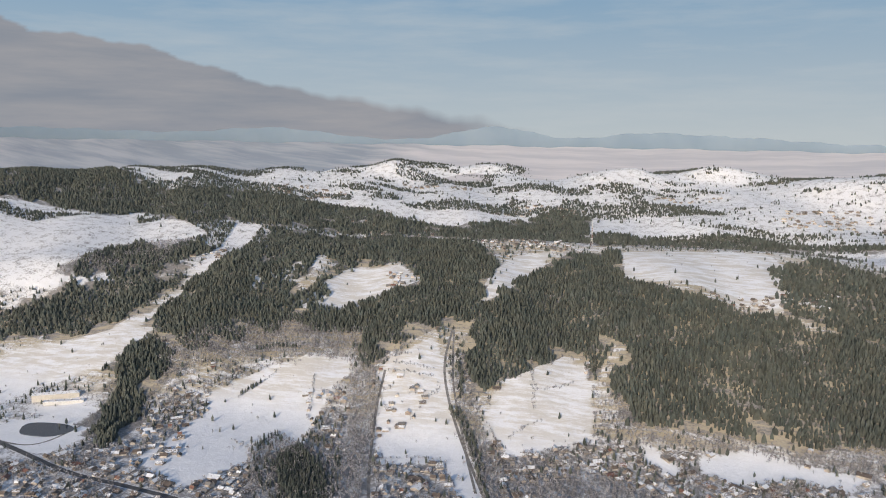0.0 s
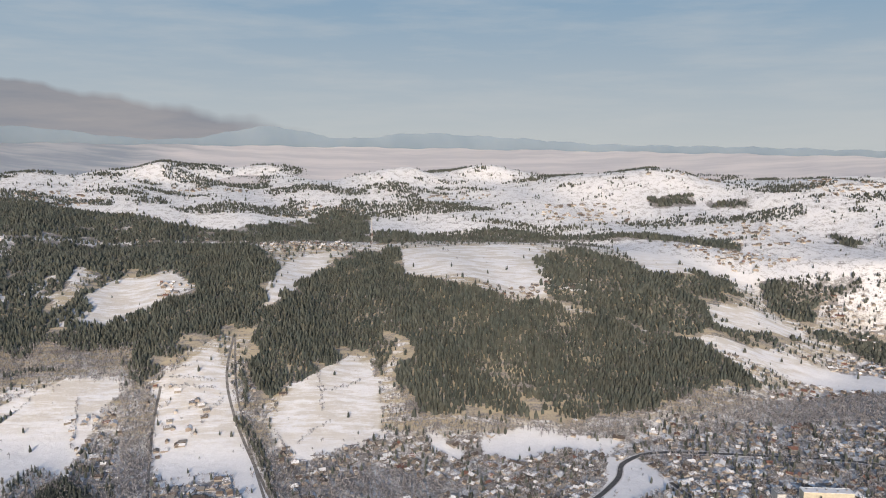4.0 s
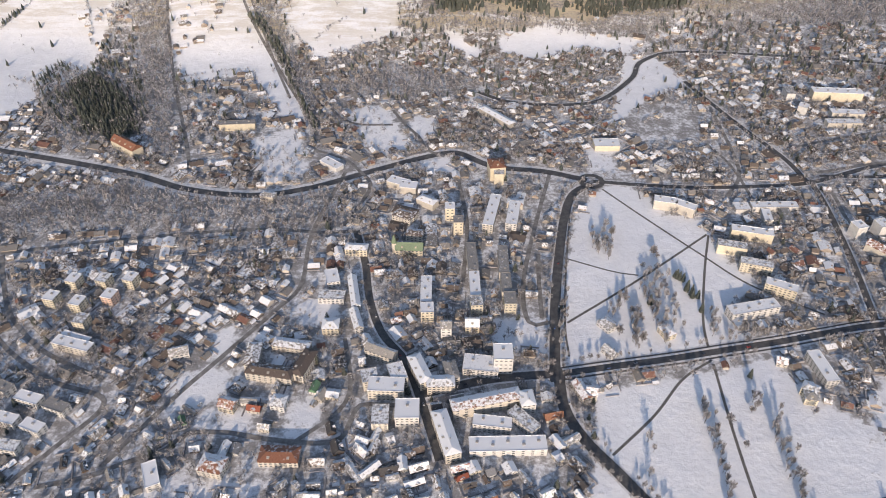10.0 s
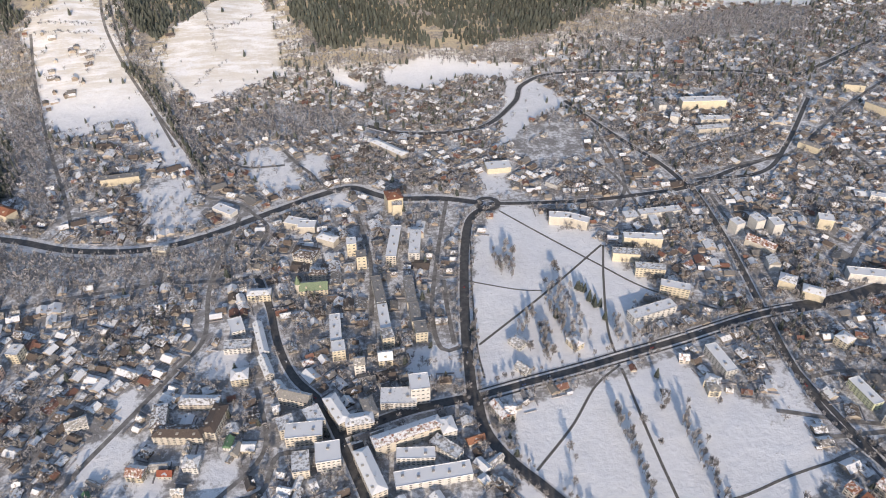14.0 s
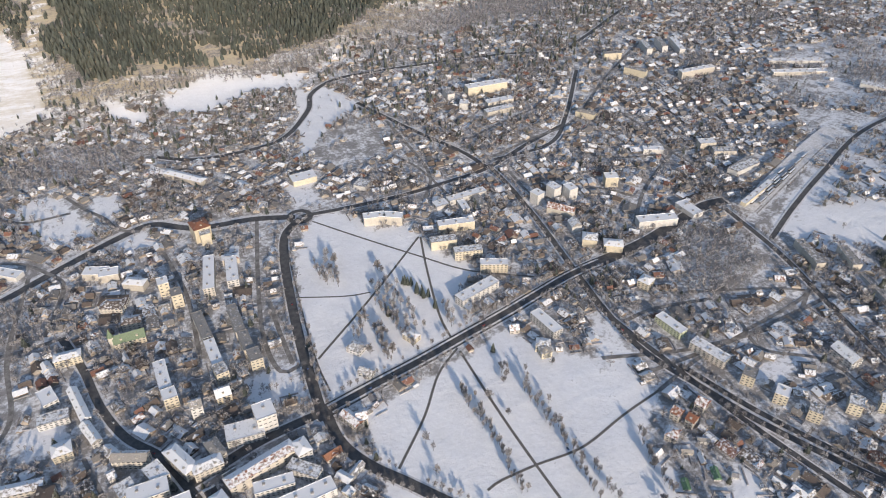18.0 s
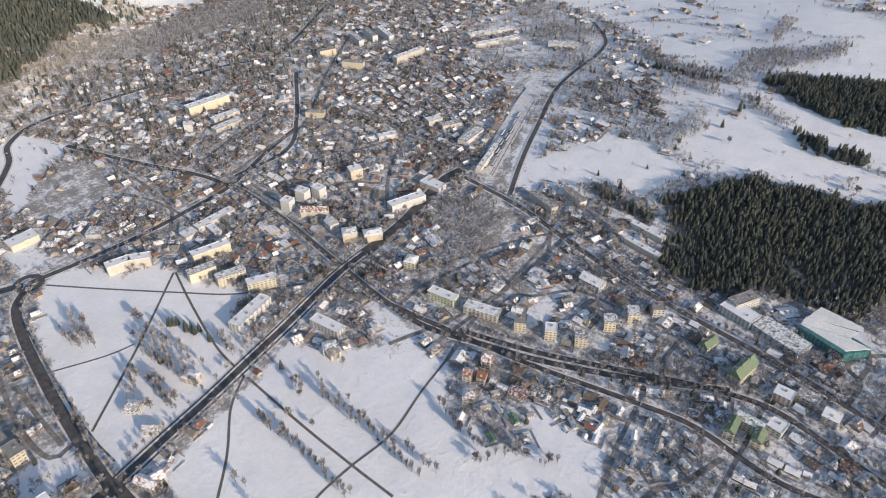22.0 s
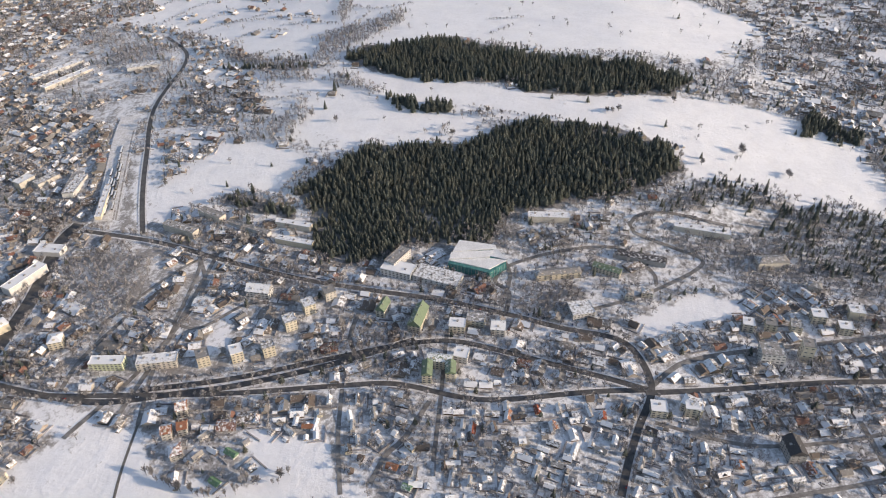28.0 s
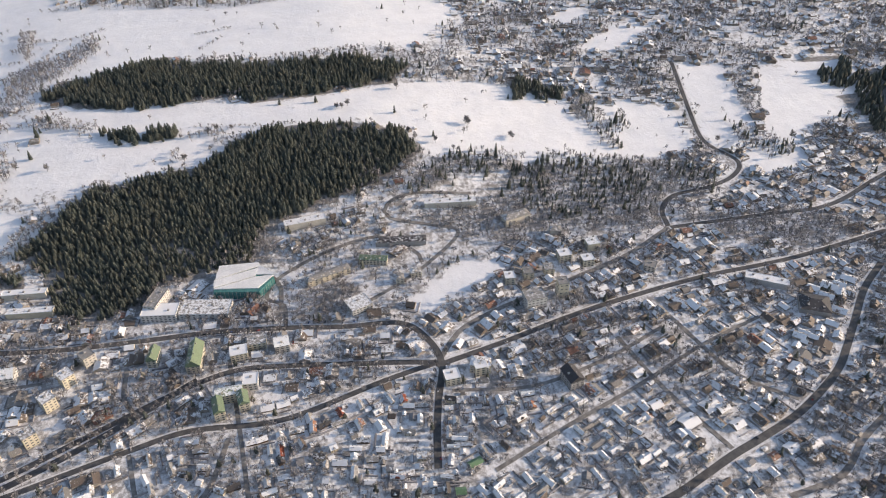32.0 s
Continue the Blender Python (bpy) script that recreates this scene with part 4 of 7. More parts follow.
BLOCKS.append(("bank", -66, 536, -2, 40, 20, 16, "cream", "flat"))
BLOCKS.append(("bank", -86, 550, -75, 19, 18, 15, "cream", "flat"))
BLOCKS.append(("bank", -55, 556, -71, 26, 18, 15, "cream", "flat"))
BLOCKS.append(("bank", -29, 562, -67, 43, 16, 14, "cream", "hip"))
BLOCKS.append(("bank", 7, 561, -77, 27, 14, 13, "cream", "hip"))
BLOCKS.append(("bank", -5, 543, 3, 31, 16, 14, "cream", "hip"))
BLOCKS.append(("arcade_house", 45, 516, 14, 78, 16, 16, "rust", "hip"))
BLOCKS.append(("arcade_house", 90, 518, -81, 21, 16, 16, "white", "hip"))
BLOCKS.append(("arcade_house", 1, 473, -74, 58, 17, 15, "cream", "hip"))
BLOCKS.append(("arcade_house", 51, 489, -7, 41, 14, 12, "white", "flat"))
BLOCKS.append(("arcade_house", 66, 462, 2, 81, 18, 10, "white", "flat"))
BLOCKS.append(("arcade_house", 85, 493, -47, 36, 14, 12, "white", "flat"))
BLOCKS.append(("bank", -41, 501, 1, 26, 26, 18, "white", "flat"))
BLOCKS.append(("bank", -70, 496, 1, 18, 26, 14, "cream", "flat"))
BLOCKS.append(("church", -51, 788, -2, 38, 15, 9, "green", "gable"))
BLOCKS.append(("parish_house", -44, 819, -12, 24, 15, 11, "brown", "hip"))
BLOCKS.append(("market_hall", -151, 727, -75, 27, 17, 9, "white", "flat"))
BLOCKS.append(("market_hall", -147, 690, -3, 33, 16, 9, "white", "flat"))
BLOCKS.append(("guest_house", -367, 1127, 5, 62, 13, 13, "yellow", "flat"))
BLOCKS.append(("villa_hotel", -536, 1054, -36, 59, 20, 14, "orange", "gable"))
BLOCKS.append(("guest_house", -141, 635, 1, 20, 18, 12, "yellow", "hip"))
BLOCKS.append(("guest_house", 1, 628, 0, 13, 14, 18, "white", "gable"))
BLOCKS.append(("guest_house", 33, 638, -0, 17, 16, 12, "yellow", "gable"))
BLOCKS.append(("guest_house", -124, 785, -4, 31, 14, 12, "yellow", "hip"))
BLOCKS.append(("sports_hall", 271, 1070, 1, 42, 24, 10, "yellow", "flat"))
BLOCKS.append(("slab_block", 580, 494, -82, 41, 14, 12, "pistachio", "flat"))
BLOCKS.append(("slab_block", 590, 434, -75, 48, 16, 12, "cream", "flat"))
BLOCKS.append(("tower_block", 601, 380, -60, 15, 17, 16, "yellow", "flat"))
BLOCKS.append(("tower_block", 613, 341, -59, 15, 17, 16, "yellow", "flat"))
BLOCKS.append(("tower_block", 627, 305, -59, 15, 17, 16, "yellow", "flat"))
BLOCKS.append(("tower_block", 676, 292, -55, 15, 17, 16, "yellow", "flat"))
BLOCKS.append(("tower_block", 710, 276, -55, 15, 17, 16, "yellow", "flat"))
BLOCKS.append(("tower_block", 739, 255, -56, 15, 17, 16, "brown", "flat"))
BLOCKS.append(("office", 723, 692, -18, 63, 17, 13, "white", "flat"))
BLOCKS.append(("tower_block", 649, 821, -90, 20, 16, 20, "white", "flat"))
BLOCKS.append(("tower_block", 626, 835, -79, 19, 16, 20, "white", "flat"))
BLOCKS.append(("tower_block", 591, 831, -75, 17, 16, 20, "white", "flat"))
BLOCKS.append(("tower_block", 733, 822, -24, 22, 18, 18, "yellow", "flat"))
BLOCKS.append(("workshop", 794, 697, -88, 41, 20, 8, "white", "flat"))
BLOCKS.append(("guest_house", 599, 697, -37, 22, 20, 14, "yellow", "hip"))
BLOCKS.append(("guest_house", 622, 670, -35, 28, 18, 12, "yellow", "hip"))
BLOCKS.append(("guest_house", 601, 739, -102, 18, 16, 12, "white", "gable"))
BLOCKS.append(("guest_house", 607, 785, -51, 43, 16, 12, "rust", "gable"))
BLOCKS.append(("guest_house", 608, 578, -67, 17, 18, 13, "yellow", "hip"))
BLOCKS.append(("lodge", 495, 361, -70, 10, 14, 11, "rust", "gable"))
BLOCKS.append(("lodge", 487, 376, -70, 11, 14, 11, "rust", "gable"))
BLOCKS.append(("lodge", 463, 356, -60, 13, 16, 9, "rust", "hip"))
BLOCKS.append(("lodge", 521, 373, -68, 12, 16, 12, "rust", "gable"))
BLOCKS.append(("slab_block", 1070, 1260, -20, 41, 14, 15, "yellow", "flat"))
BLOCKS.append(("slab_block", 1056, 1159, -62, 49, 14, 15, "yellow", "flat"))
BLOCKS.append(("slab_block", 1161, 1086, -5, 85, 14, 15, "cream", "flat"))
BLOCKS.append(("slab_block", 1164, 1257, -111, 58, 13, 15, "white", "flat"))
BLOCKS.append(("slab_block", 1204, 1251, -112, 59, 13, 15, "white", "flat"))
BLOCKS.append(("slab_block", 1227, 1223, -113, 77, 13, 15, "white", "flat"))
BLOCKS.append(("slab_block", 847, 1051, -55, 38, 15, 12, "yellow", "hip"))
BLOCKS.append(("workshop", 1377, 1016, -27, 121, 16, 7, "white", "flat"))
BLOCKS.append(("workshop", 1334, 968, -24, 117, 16, 7, "cream", "flat"))
BLOCKS.append(("workshop", 1386, 820, -64, 67, 20, 8, "white", "flat"))
BLOCKS.append(("workshop", 963, 841, -20, 30, 18, 12, "cream", "flat"))
BLOCKS.append(("workshop", 972, 806, -26, 40, 16, 8, "cream", "flat"))
BLOCKS.append(("workshop", 961, 746, 7, 57, 18, 8, "white", "flat"))
BLOCKS.append(("depot", 962, 751, 14, 69, 18, 8, "white", "flat"))
BLOCKS.append(("station_building", 864, 521, -108, 59, 14, 12, "cream", "flat"))
BLOCKS.append(("station_building", 900, 484, -113, 45, 14, 11, "cream", "flat"))
BLOCKS.append(("station_wing", 880, 418, -109, 77, 10, 6, "white", "flat"))
BLOCKS.append(("row_house", 890, 349, -99, 58, 11, 9, "cream", "flat"))
BLOCKS.append(("row_house", 854, 338, -100, 60, 11, 9, "yellow", "flat"))
BLOCKS.append(("platform_roof", 946, 684, -162, 158, 9, 6, "yellow", "flat"))
BLOCKS.append(("spa_annex", 827, 175, 155, 41, 17, 16, "white", "flat"))
BLOCKS.append(("spa_annex", 804, 170, -103, 46, 24, 12, "white", "flat"))
BLOCKS.append(("spa_annex", 796, 112, -105, 66, 30, 9, "white", "flat"))
BLOCKS.append(("sanatorium", 934, -40, -87, 62, 14, 10, "cream", "flat"))
BLOCKS.append(("sanatorium", 929, -267, -101, 81, 13, 9, "cream", "flat"))
BLOCKS.append(("sanatorium", 877, -358, -80, 44, 18, 12, "cream", "hip"))
BLOCKS.append(("pension", 822, -56, -76, 64, 13, 10, "yellow", "hip"))
BLOCKS.append(("pension", 839, -125, -110, 40, 12, 9, "green", "gable"))
BLOCKS.append(("pension", 870, -173, -101, 75, 14, 8, "dark", "hip"))
BLOCKS.append(("workshop", 747, -86, -73, 30, 26, 10, "white", "flat"))
BLOCKS.append(("gabled_hotel", 703, 126, 172, 41, 17, 13, "green", "gable"))
BLOCKS.append(("chapel", 719, 176, 169, 23, 12, 12, "green", "gable"))
BLOCKS.append(("guest_house", 697, 74, -89, 21, 17, 12, "yellow", "flat"))
BLOCKS.append(("guest_house", 711, 51, -92, 23, 17, 11, "yellow", "flat"))
BLOCKS.append(("guest_house", 698, 21, -90, 18, 18, 12, "brown", "gable"))
BLOCKS.append(("grand_hotel", 629, 88, -91, 30, 13, 14, "green", "gable"))
BLOCKS.append(("grand_hotel", 610, 101, -175, 24, 12, 14, "green", "gable"))
BLOCKS.append(("grand_hotel", 614, 73, -175, 20, 12, 14, "green", "gable"))
BLOCKS.append(("grand_hotel", 645, 63, -97, 17, 18, 11, "white", "flat"))
BLOCKS.append(("villa_block", 741, -299, -99, 14, 15, 13, "yellow", "flat"))
BLOCKS.append(("villa_block", 744, -328, -99, 14, 15, 13, "yellow", "flat"))
BLOCKS.append(("villa_block", 744, -359, -99, 14, 15, 13, "yellow", "flat"))
BLOCKS.append(("villa_block", 768, -393, -93, 18, 16, 13, "yellow", "flat"))
BLOCKS.append(("villa_block", 782, -444, -93, 19, 16, 13, "yellow", "flat"))
BLOCKS.append(("villa_block", 749, -421, -94, 17, 15, 12, "yellow", "flat"))
BLOCKS.append(("office", 687, -315, -90, 28, 22, 18, "white", "flat"))
BLOCKS.append(("tower_block", 694, -358, -96, 14, 15, 26, "yellow", "flat"))
BLOCKS.append(("guest_house", 590, -208, -91, 19, 17, 14, "orange", "flat"))
BLOCKS.append(("guest_house", 584, -169, -91, 18, 16, 12, "yellow", "flat"))
BLOCKS.append(("guest_house", 736, 353, -93, 33, 18, 11, "white", "gable"))
BLOCKS.append(("tower_block", 708, 273, -108, 21, 17, 20, "yellow", "flat"))
BLOCKS.append(("villa_block", 691, -361, -107, 14, 15, 26, "yellow", "flat"))
BLOCKS.append(("pavilion", 576, -671, -122, 38, 34, 8, "dark", "hip"))
BLOCKS.append(("school", 637, -641, -126, 57, 14, 9, "white", "flat"))
BLOCKS.append(("villa_block", 766, -386, -117, 14, 15, 12, "yellow", "flat"))
BLOCKS.append(("villa_block", 778, -443, -115, 20, 16, 13, "yellow", "flat"))
BLOCKS.append(("guest_house", -237, 435, -12, 26, 20, 11, "rust", "hip"))
BLOCKS.append(("guest_house", -317, 592, 20, 22, 14, 8, "white", "gable"))
BLOCKS.append(("workshop", -297, 424, -65, 30, 14, 9, "white", "flat"))
BLOCKS.append(("guest_house", -74, 950, -25, 34, 18, 11, "cream", "flat"))
BLOCKS.append(("guest_house", -61, 864, -25, 30, 22, 11, "brown", "hip"))
BLOCKS.append(("guest_house", -272, 914, -15, 22, 14, 10, "cream", "hip"))
BLOCKS.append(("villa_block", 105, 899, -10, 24, 14, 9, "rust", "hip"))
BLOCKS.append(("row_house", 870, 876, -30, 36, 13, 9, "white", "flat"))
HALL = [(873, 91), (864, 38), (831, 17), (804, 40), (820, 102)]
# the folded roof: height of each panel and its corners
HALL_ROOF = []
HALL_ROOF.append((15.6, [(873, 90), (866, 36), (859, 34), (844, 97)]))
HALL_ROOF.append((14.2, [(843, 99), (855, 38), (839, 43), (828, 100)]))
HALL_ROOF.append((13.0, [(826, 101), (837, 44), (836, 17), (812, 41)]))
HALL_ROOF.append((14.4, [(864, 37), (834, 16), (842, 42), (855, 39)]))
SPRUCES = []
SPRUCES += [(308, 737), (313, 732), (317, 710), (321, 697), (263, 684), (326, 671), (109, 826), (353, 562)]
SPRUCES += [(1248, 367), (1193, 238), (1201, 218), (1202, 205), (1182, 182), (1179, 162), (1185, 148), (1094, -285), (984, -405), (984, -393), (1188, 371), (1033, -297), (1026, -361), (1022, -374), (987, -494), (977, -512)]
SPRUCES += [(968, 483), (950, 457), (956, 435), (944, 445), (975, -235), (924, -296), (931, -354)]
SPRUCES += [(982, -399), (970, -438), (973, -460), (985, -480), (984, -490), (988, -348), (1002, -343), (1085, -629), (1082, -646), (939, -422), (947, -372), (940, -661), (1012, -1062), (994, -1062)]
SPRUCES += [(1262, 364), (1287, 350), (1282, 156), (1285, 147)]
SPRUCES += [(310, 735), (317, 729), (321, 702), (328, 696)]
BARE_TREES = []
BARE_TREES += [(1166, 391), (1107, 411), (1148, 341), (1117, 129), (1202, -145), (1122, -353), (1076, -420), (1183, 88), (1184, 73), (1185, 49), (1289, 364), (1288, 353)]
BARE_TREES += [(289, 784), (268, 756), (318, 466), (399, 295), (310, 497), (437, 256), (448, 234), (407, 510), (339, 512), (368, 617), (369, 638), (349, 628)]
BARE_TREES += [(1117, -355), (1068, -421), (1078, -284), (1204, -136), (1208, -156), (1244, -255), (996, -789), (970, -927)]
BARE_TREES += [(238, 826), (228, 813), (214, 801), (291, 788), (292, 776), (232, 688), (236, 667), (244, 657), (240, 619), (214, 629)]
CAR_SPOTS = []
CAR_SPOTS += [(753, 125), (751, 116), (750, 106), (748, 95), (746, 83), (743, 72), (740, 61), (739, 49), (736, 115), (733, 97), (729, 78), (727, 59), (703, 7), (736, -6), (735, -17), (732, -28), (731, -38), (728, -49), (726, -60), (722, -75)]
CAR_SPOTS += [(876, -129), (873, -137), (871, -145), (869, -153), (867, -161), (865, -173), (861, -185)]
CAR_SPOTS += [(155, 765), (146, 679), (136, 640), (-24, 520), (-11, 475), (-40, 569), (139, 523), (146, 503), (61, 558), (23, 549), (-54, 594), (-88, 659)]
CAR_SPOTS += [(192, 575), (225, 583), (310, 598), (367, 610), (440, 629), (514, 641), (580, 649), (527, 559), (524, 521), (536, 436)]
CAR_SPOTS += [(351, 395), (699, 724), (808, 653), (815, 635), (821, 617), (775, 673)]
CAR_SPOTS += [(573, -149), (524, -137), (479, -126), (628, -254), (655, -381), (668, -498), (408, -468), (438, -563)]
HAMLETS = []
HAMLETS.append([(-828, 2191), (-705, 2175), (-681, 2089), (-769, 2057)])
HAMLETS.append([(-655, 1652), (-577, 1637), (-526, 1541), (-567, 1502), (-631, 1546)])
HAMLETS.append([(-780, 1567), (-708, 1565), (-659, 1455), (-729, 1448)])
HAMLETS.append([(162, 2150), (528, 2298), (504, 2171), (224, 2084)])
HAMLETS.append([(-1035, 2854), (-772, 2838), (-297, 2563), (-221, 2476), (-661, 2428)])
HAMLETS.append([(-2211, 2380), (-1814, 2628), (-1681, 2390), (-1875, 2065)])
HAMLETS.append([(-1585, 2517), (-1562, 2699), (-1313, 2868), (-1296, 2722), (-1452, 2462)])
HAMLETS.append([(-790, 1585), (-684, 1571), (-596, 1265), (-646, 1269)])
HAMLETS.append([(-614, 1626), (-479, 1571), (-509, 1469), (-561, 1422)])
HAMLETS.append([(-522, 1294), (-369, 1329), (-312, 1105), (-440, 1090)])
HAMLETS.append([(-809, 1569), (-719, 1601), (-641, 1414), (-714, 1369)])
HAMLETS.append([(-669, 1622), (-573, 1596), (-485, 1488), (-559, 1403)])
HAMLETS.append([(-1888, 2531), (-1579, 2553), (-1484, 2243), (-1699, 2235)])
HAMLETS.append([(760, 2811), (1818, 3057), (1840, 2705), (1080, 2462)])
HAMLETS.append([(1300, 2367), (1588, 2272), (1436, 2001), (1249, 2125)])
HAMLETS.append([(467, 390), (505, 287), (435, 264), (427, 367)])
HAMLETS.append([(1557, 755), (1412, 515), (1351, 452), (1387, 648), (1554, 813)])
HAMLETS.append([(1801, 785), (1782, 682), (1661, 502), (1608, 503), (1567, 586), (1658, 794)])
HAMLETS.append([(-1097, 1188), (-982, 1329), (-908, 1242), (-955, 1126), (-1037, 1116)])
HAMLETS.append([(-1294, 1040), (-1094, 1054), (-882, 1014), (-1118, 874)])
HAMLETS.append([(1721, 911), (1860, 773), (1778, 654), (1648, 617), (1604, 769)])
HAMLETS.append([(1516, 745), (1593, 590), (1523, 535), (1446, 654)])
OPEN = []
OPEN.append([(340, 1230), (445, 1258), (476, 1172), (421, 1091), (342, 1052), (312, 1145)])
OPEN.append([(841, 19), (882, -60), (905, -209), (869, -264), (865, -348), (765, -295), (713, -204), (709, -153), (747, -104), (769, -98), (737, -9)])
OPEN.append([(975, -140), (954, -323), (867, -340), (856, -231), (913, -127)])
OPEN.append([(971, -474), (986, -675), (856, -735), (776, -558), (819, -411)])
OPEN.append([(981, -136), (1020, -327), (940, -425), (891, -489), (819, -372), (837, -300), (897, -225), (910, -142)])
OPEN.append([(920, 244), (939, 0), (806, -7), (868, 101), (820, 207)])
POND = (-1294, 1251)
MAST = (-203, 2550)
TRACK = [(879, 654), (946, 676), (1026, 703), (1113, 733), (1180, 751)]


# ---- building helpers ----


def part(name, bm, mat, parent=None, label="", more=()):
    me = bpy.data.meshes.new(name)
    bm.to_mesh(me)
    bm.free()
    for k in (mat, *more):
        me.materials.append(k)
    ob = new(name, me)
    ob.parent = parent
    if label:
        tagged(ob, label)
    return ob


def box(bm, x, y, z, sx, sy, sz, mat=0, turn=0.0):
    """A box with its base centre at x, y, z."""
    c, s = math.cos(turn), math.sin(turn)
    v = [bm.verts.new((x + i * sx / 2 * c - j * sy / 2 * s, y + i * sx / 2 * s + j * sy / 2 * c, z + k * sz)) for k in (0, 1) for i, j in ((-1, -1), (1, -1), (1, 1), (-1, 1))]
    for f in ((3, 2, 1, 0), (4, 5, 6, 7), (0, 1, 5, 4), (1, 2, 6, 5), (2, 3, 7, 6), (3, 0, 4, 7)):
        bm.faces.new([v[k] for k in f]).material_index = mat


def soup(name, verts, faces, mats, index=None, smooth=False, quads=False):
    """One mesh object from arrays of corners and of triangles or quads."""
    me = bpy.data.meshes.new(name)
    verts, faces = np.asarray(verts, np.float32), np.asarray(faces, np.int32)
    k = faces.shape[1]
    me.vertices.add(len(verts))
    me.vertices.foreach_set("co", verts.ravel())
    me.loops.add(faces.size)
    me.loops.foreach_set("vertex_index", faces.ravel())
    me.polygons.add(len(faces))
    me.polygons.foreach_set("loop_start", np.arange(0, faces.size, k, dtype=np.int32))
    me.polygons.foreach_set("loop_total", np.full(len(faces), k, np.int32))
    if index is not None:
        me.polygons.foreach_set("material_index", np.asarray(index, np.int32))
    for m in mats:
        me.materials.append(m)
    me.update(calc_edges=True)
    me.polygons.foreach_set("use_smooth", np.full(len(faces), smooth))
    return new(name, me)


def strewn(name, shapes, places, mats):
    """Many copies of small shapes, joined: shapes are (verts, tris, index); places rows of x, y, z, size, height, turn, which."""
    V, F, I, base = [], [], [], 0
    for k, (sv, sf, si) in enumerate(shapes):
        q = places[places[:, 6] == k]
        if not len(q):
            continue
        c, s = np.cos(q[:, 5])[:, None], np.sin(q[:, 5])[:, None]
        x, y, z = sv[:, 0] * q[:, 3:4], sv[:, 1] * q[:, 3:4], sv[:, 2] * q[:, 4:5]
        V.append(np.stack([x * c - y * s + q[:, 0:1], x * s + y * c + q[:, 1:2], z + q[:, 2:3]], -1).reshape(-1, 3))
        F.append((sf[None] + (base + np.arange(len(q)) * len(sv))[:, None, None]).reshape(-1, 3))
        I.append(np.tile(si, len(q)))
        base += len(q) * len(sv)
    return soup(name, np.concatenate(V), np.concatenate(F), mats, np.concatenate(I))


def inside(poly, x, y):
    q = np.array(poly, float)
    hit = np.zeros(np.shape(x), bool)
    for (x1, y1), (x2, y2) in zip(q, np.roll(q, -1, 0)):
        if y1 != y2:
            hit ^= ((y1 > y) != (y2 > y)) & (x < (x2 - x1) * (y - y1) / (y2 - y1) + x1)
    return hit


def smooth_line(pts, step=9.0):
    """Points along a Catmull-Rom curve."""
    p = [np.array(q, float) for q in pts]
    p = [2 * p[0] - p[1], *p, 2 * p[-1] - p[-2]]
    out = []
    for a, b, c, d in zip(p, p[1:], p[2:], p[3:]):
        k = max(1, int(np.linalg.norm(c - b) / step))
        for i in range(k):
            t = i / k
            out.append(0.5 * (2 * b + (c - a) * t + (2 * a - 5 * b + 4 * c - d) * t * t + (3 * b - a - 3 * c + d) * t ** 3))
    out.append(p[-2])
    return np.array(out)


def ribbon(name, line, width, lift, mat, thick=0.0):
    d = np.gradient(line, axis=0)
    d /= np.linalg.norm(d, axis=1, keepdims=True) + 1e-9
    nrm = np.stack([-d[:, 1], d[:, 0]], -1)
    a, b = line + nrm * width / 2, line - nrm * width / 2
    za = np.maximum(height(a[:, 0], a[:, 1]), height(line[:, 0], line[:, 1])) + lift
    zb = np.maximum(height(b[:, 0], b[:, 1]), height(line[:, 0], line[:, 1])) + lift
    k = len(line)
    top = np.concatenate([np.c_[a, za], np.c_[b, zb], np.c_[a, za - thick - 0.3], np.c_[b, zb - thick - 0.3]])
    i = np.arange(k - 1)
    f = np.concatenate([np.c_[i + k, i + k + 1, i + 1, i], np.c_[i, i + 1, i + 2 * k + 1, i + 2 * k], np.c_[i + k + 1, i + k, i + 3 * k, i + 3 * k + 1]])
    return soup(name, top, f, [mat])


rng = np.random.default_rng(7)

# ---- ground ----
axis_x = np.concatenate([np.linspace(-4950, -1100, 70), np.arange(-1080, 1400, 11.0), np.linspace(1410, 4950, 80)])
axis_y = np.concatenate([np.linspace(-4950, -1000, 50), np.arange(-990, 1700, 11.0), np.linspace(1712, 2700, 60), np.linspace(2730, 4950, 90)])
gx, gy = np.meshgrid(axis_x, axis_y)
gz = height(gx, gy)
nx, ny = len(axis_x), len(axis_y)
ii = (np.arange(ny - 1)[:, None] * nx + np.arange(nx - 1)[None]).ravel()
ground = soup("ground", np.stack([gx, gy, gz], -1).reshape(-1, 3), np.c_[ii, ii + 1, ii + nx + 1, ii + nx], [m_ground], smooth=True)
tagged(ground, "snow-covered valley floor and hills with bare soil patches", "ground", kind="structure")


def masks(x, y):
    field, wood = np.zeros(np.shape(x), bool), np.zeros(np.shape(x), bool)
    for _, poly in FIELDS:
        field |= inside(poly, x, y)
    for _, poly in WOODS:
        wood |= inside(poly, x, y)
    return field, wood


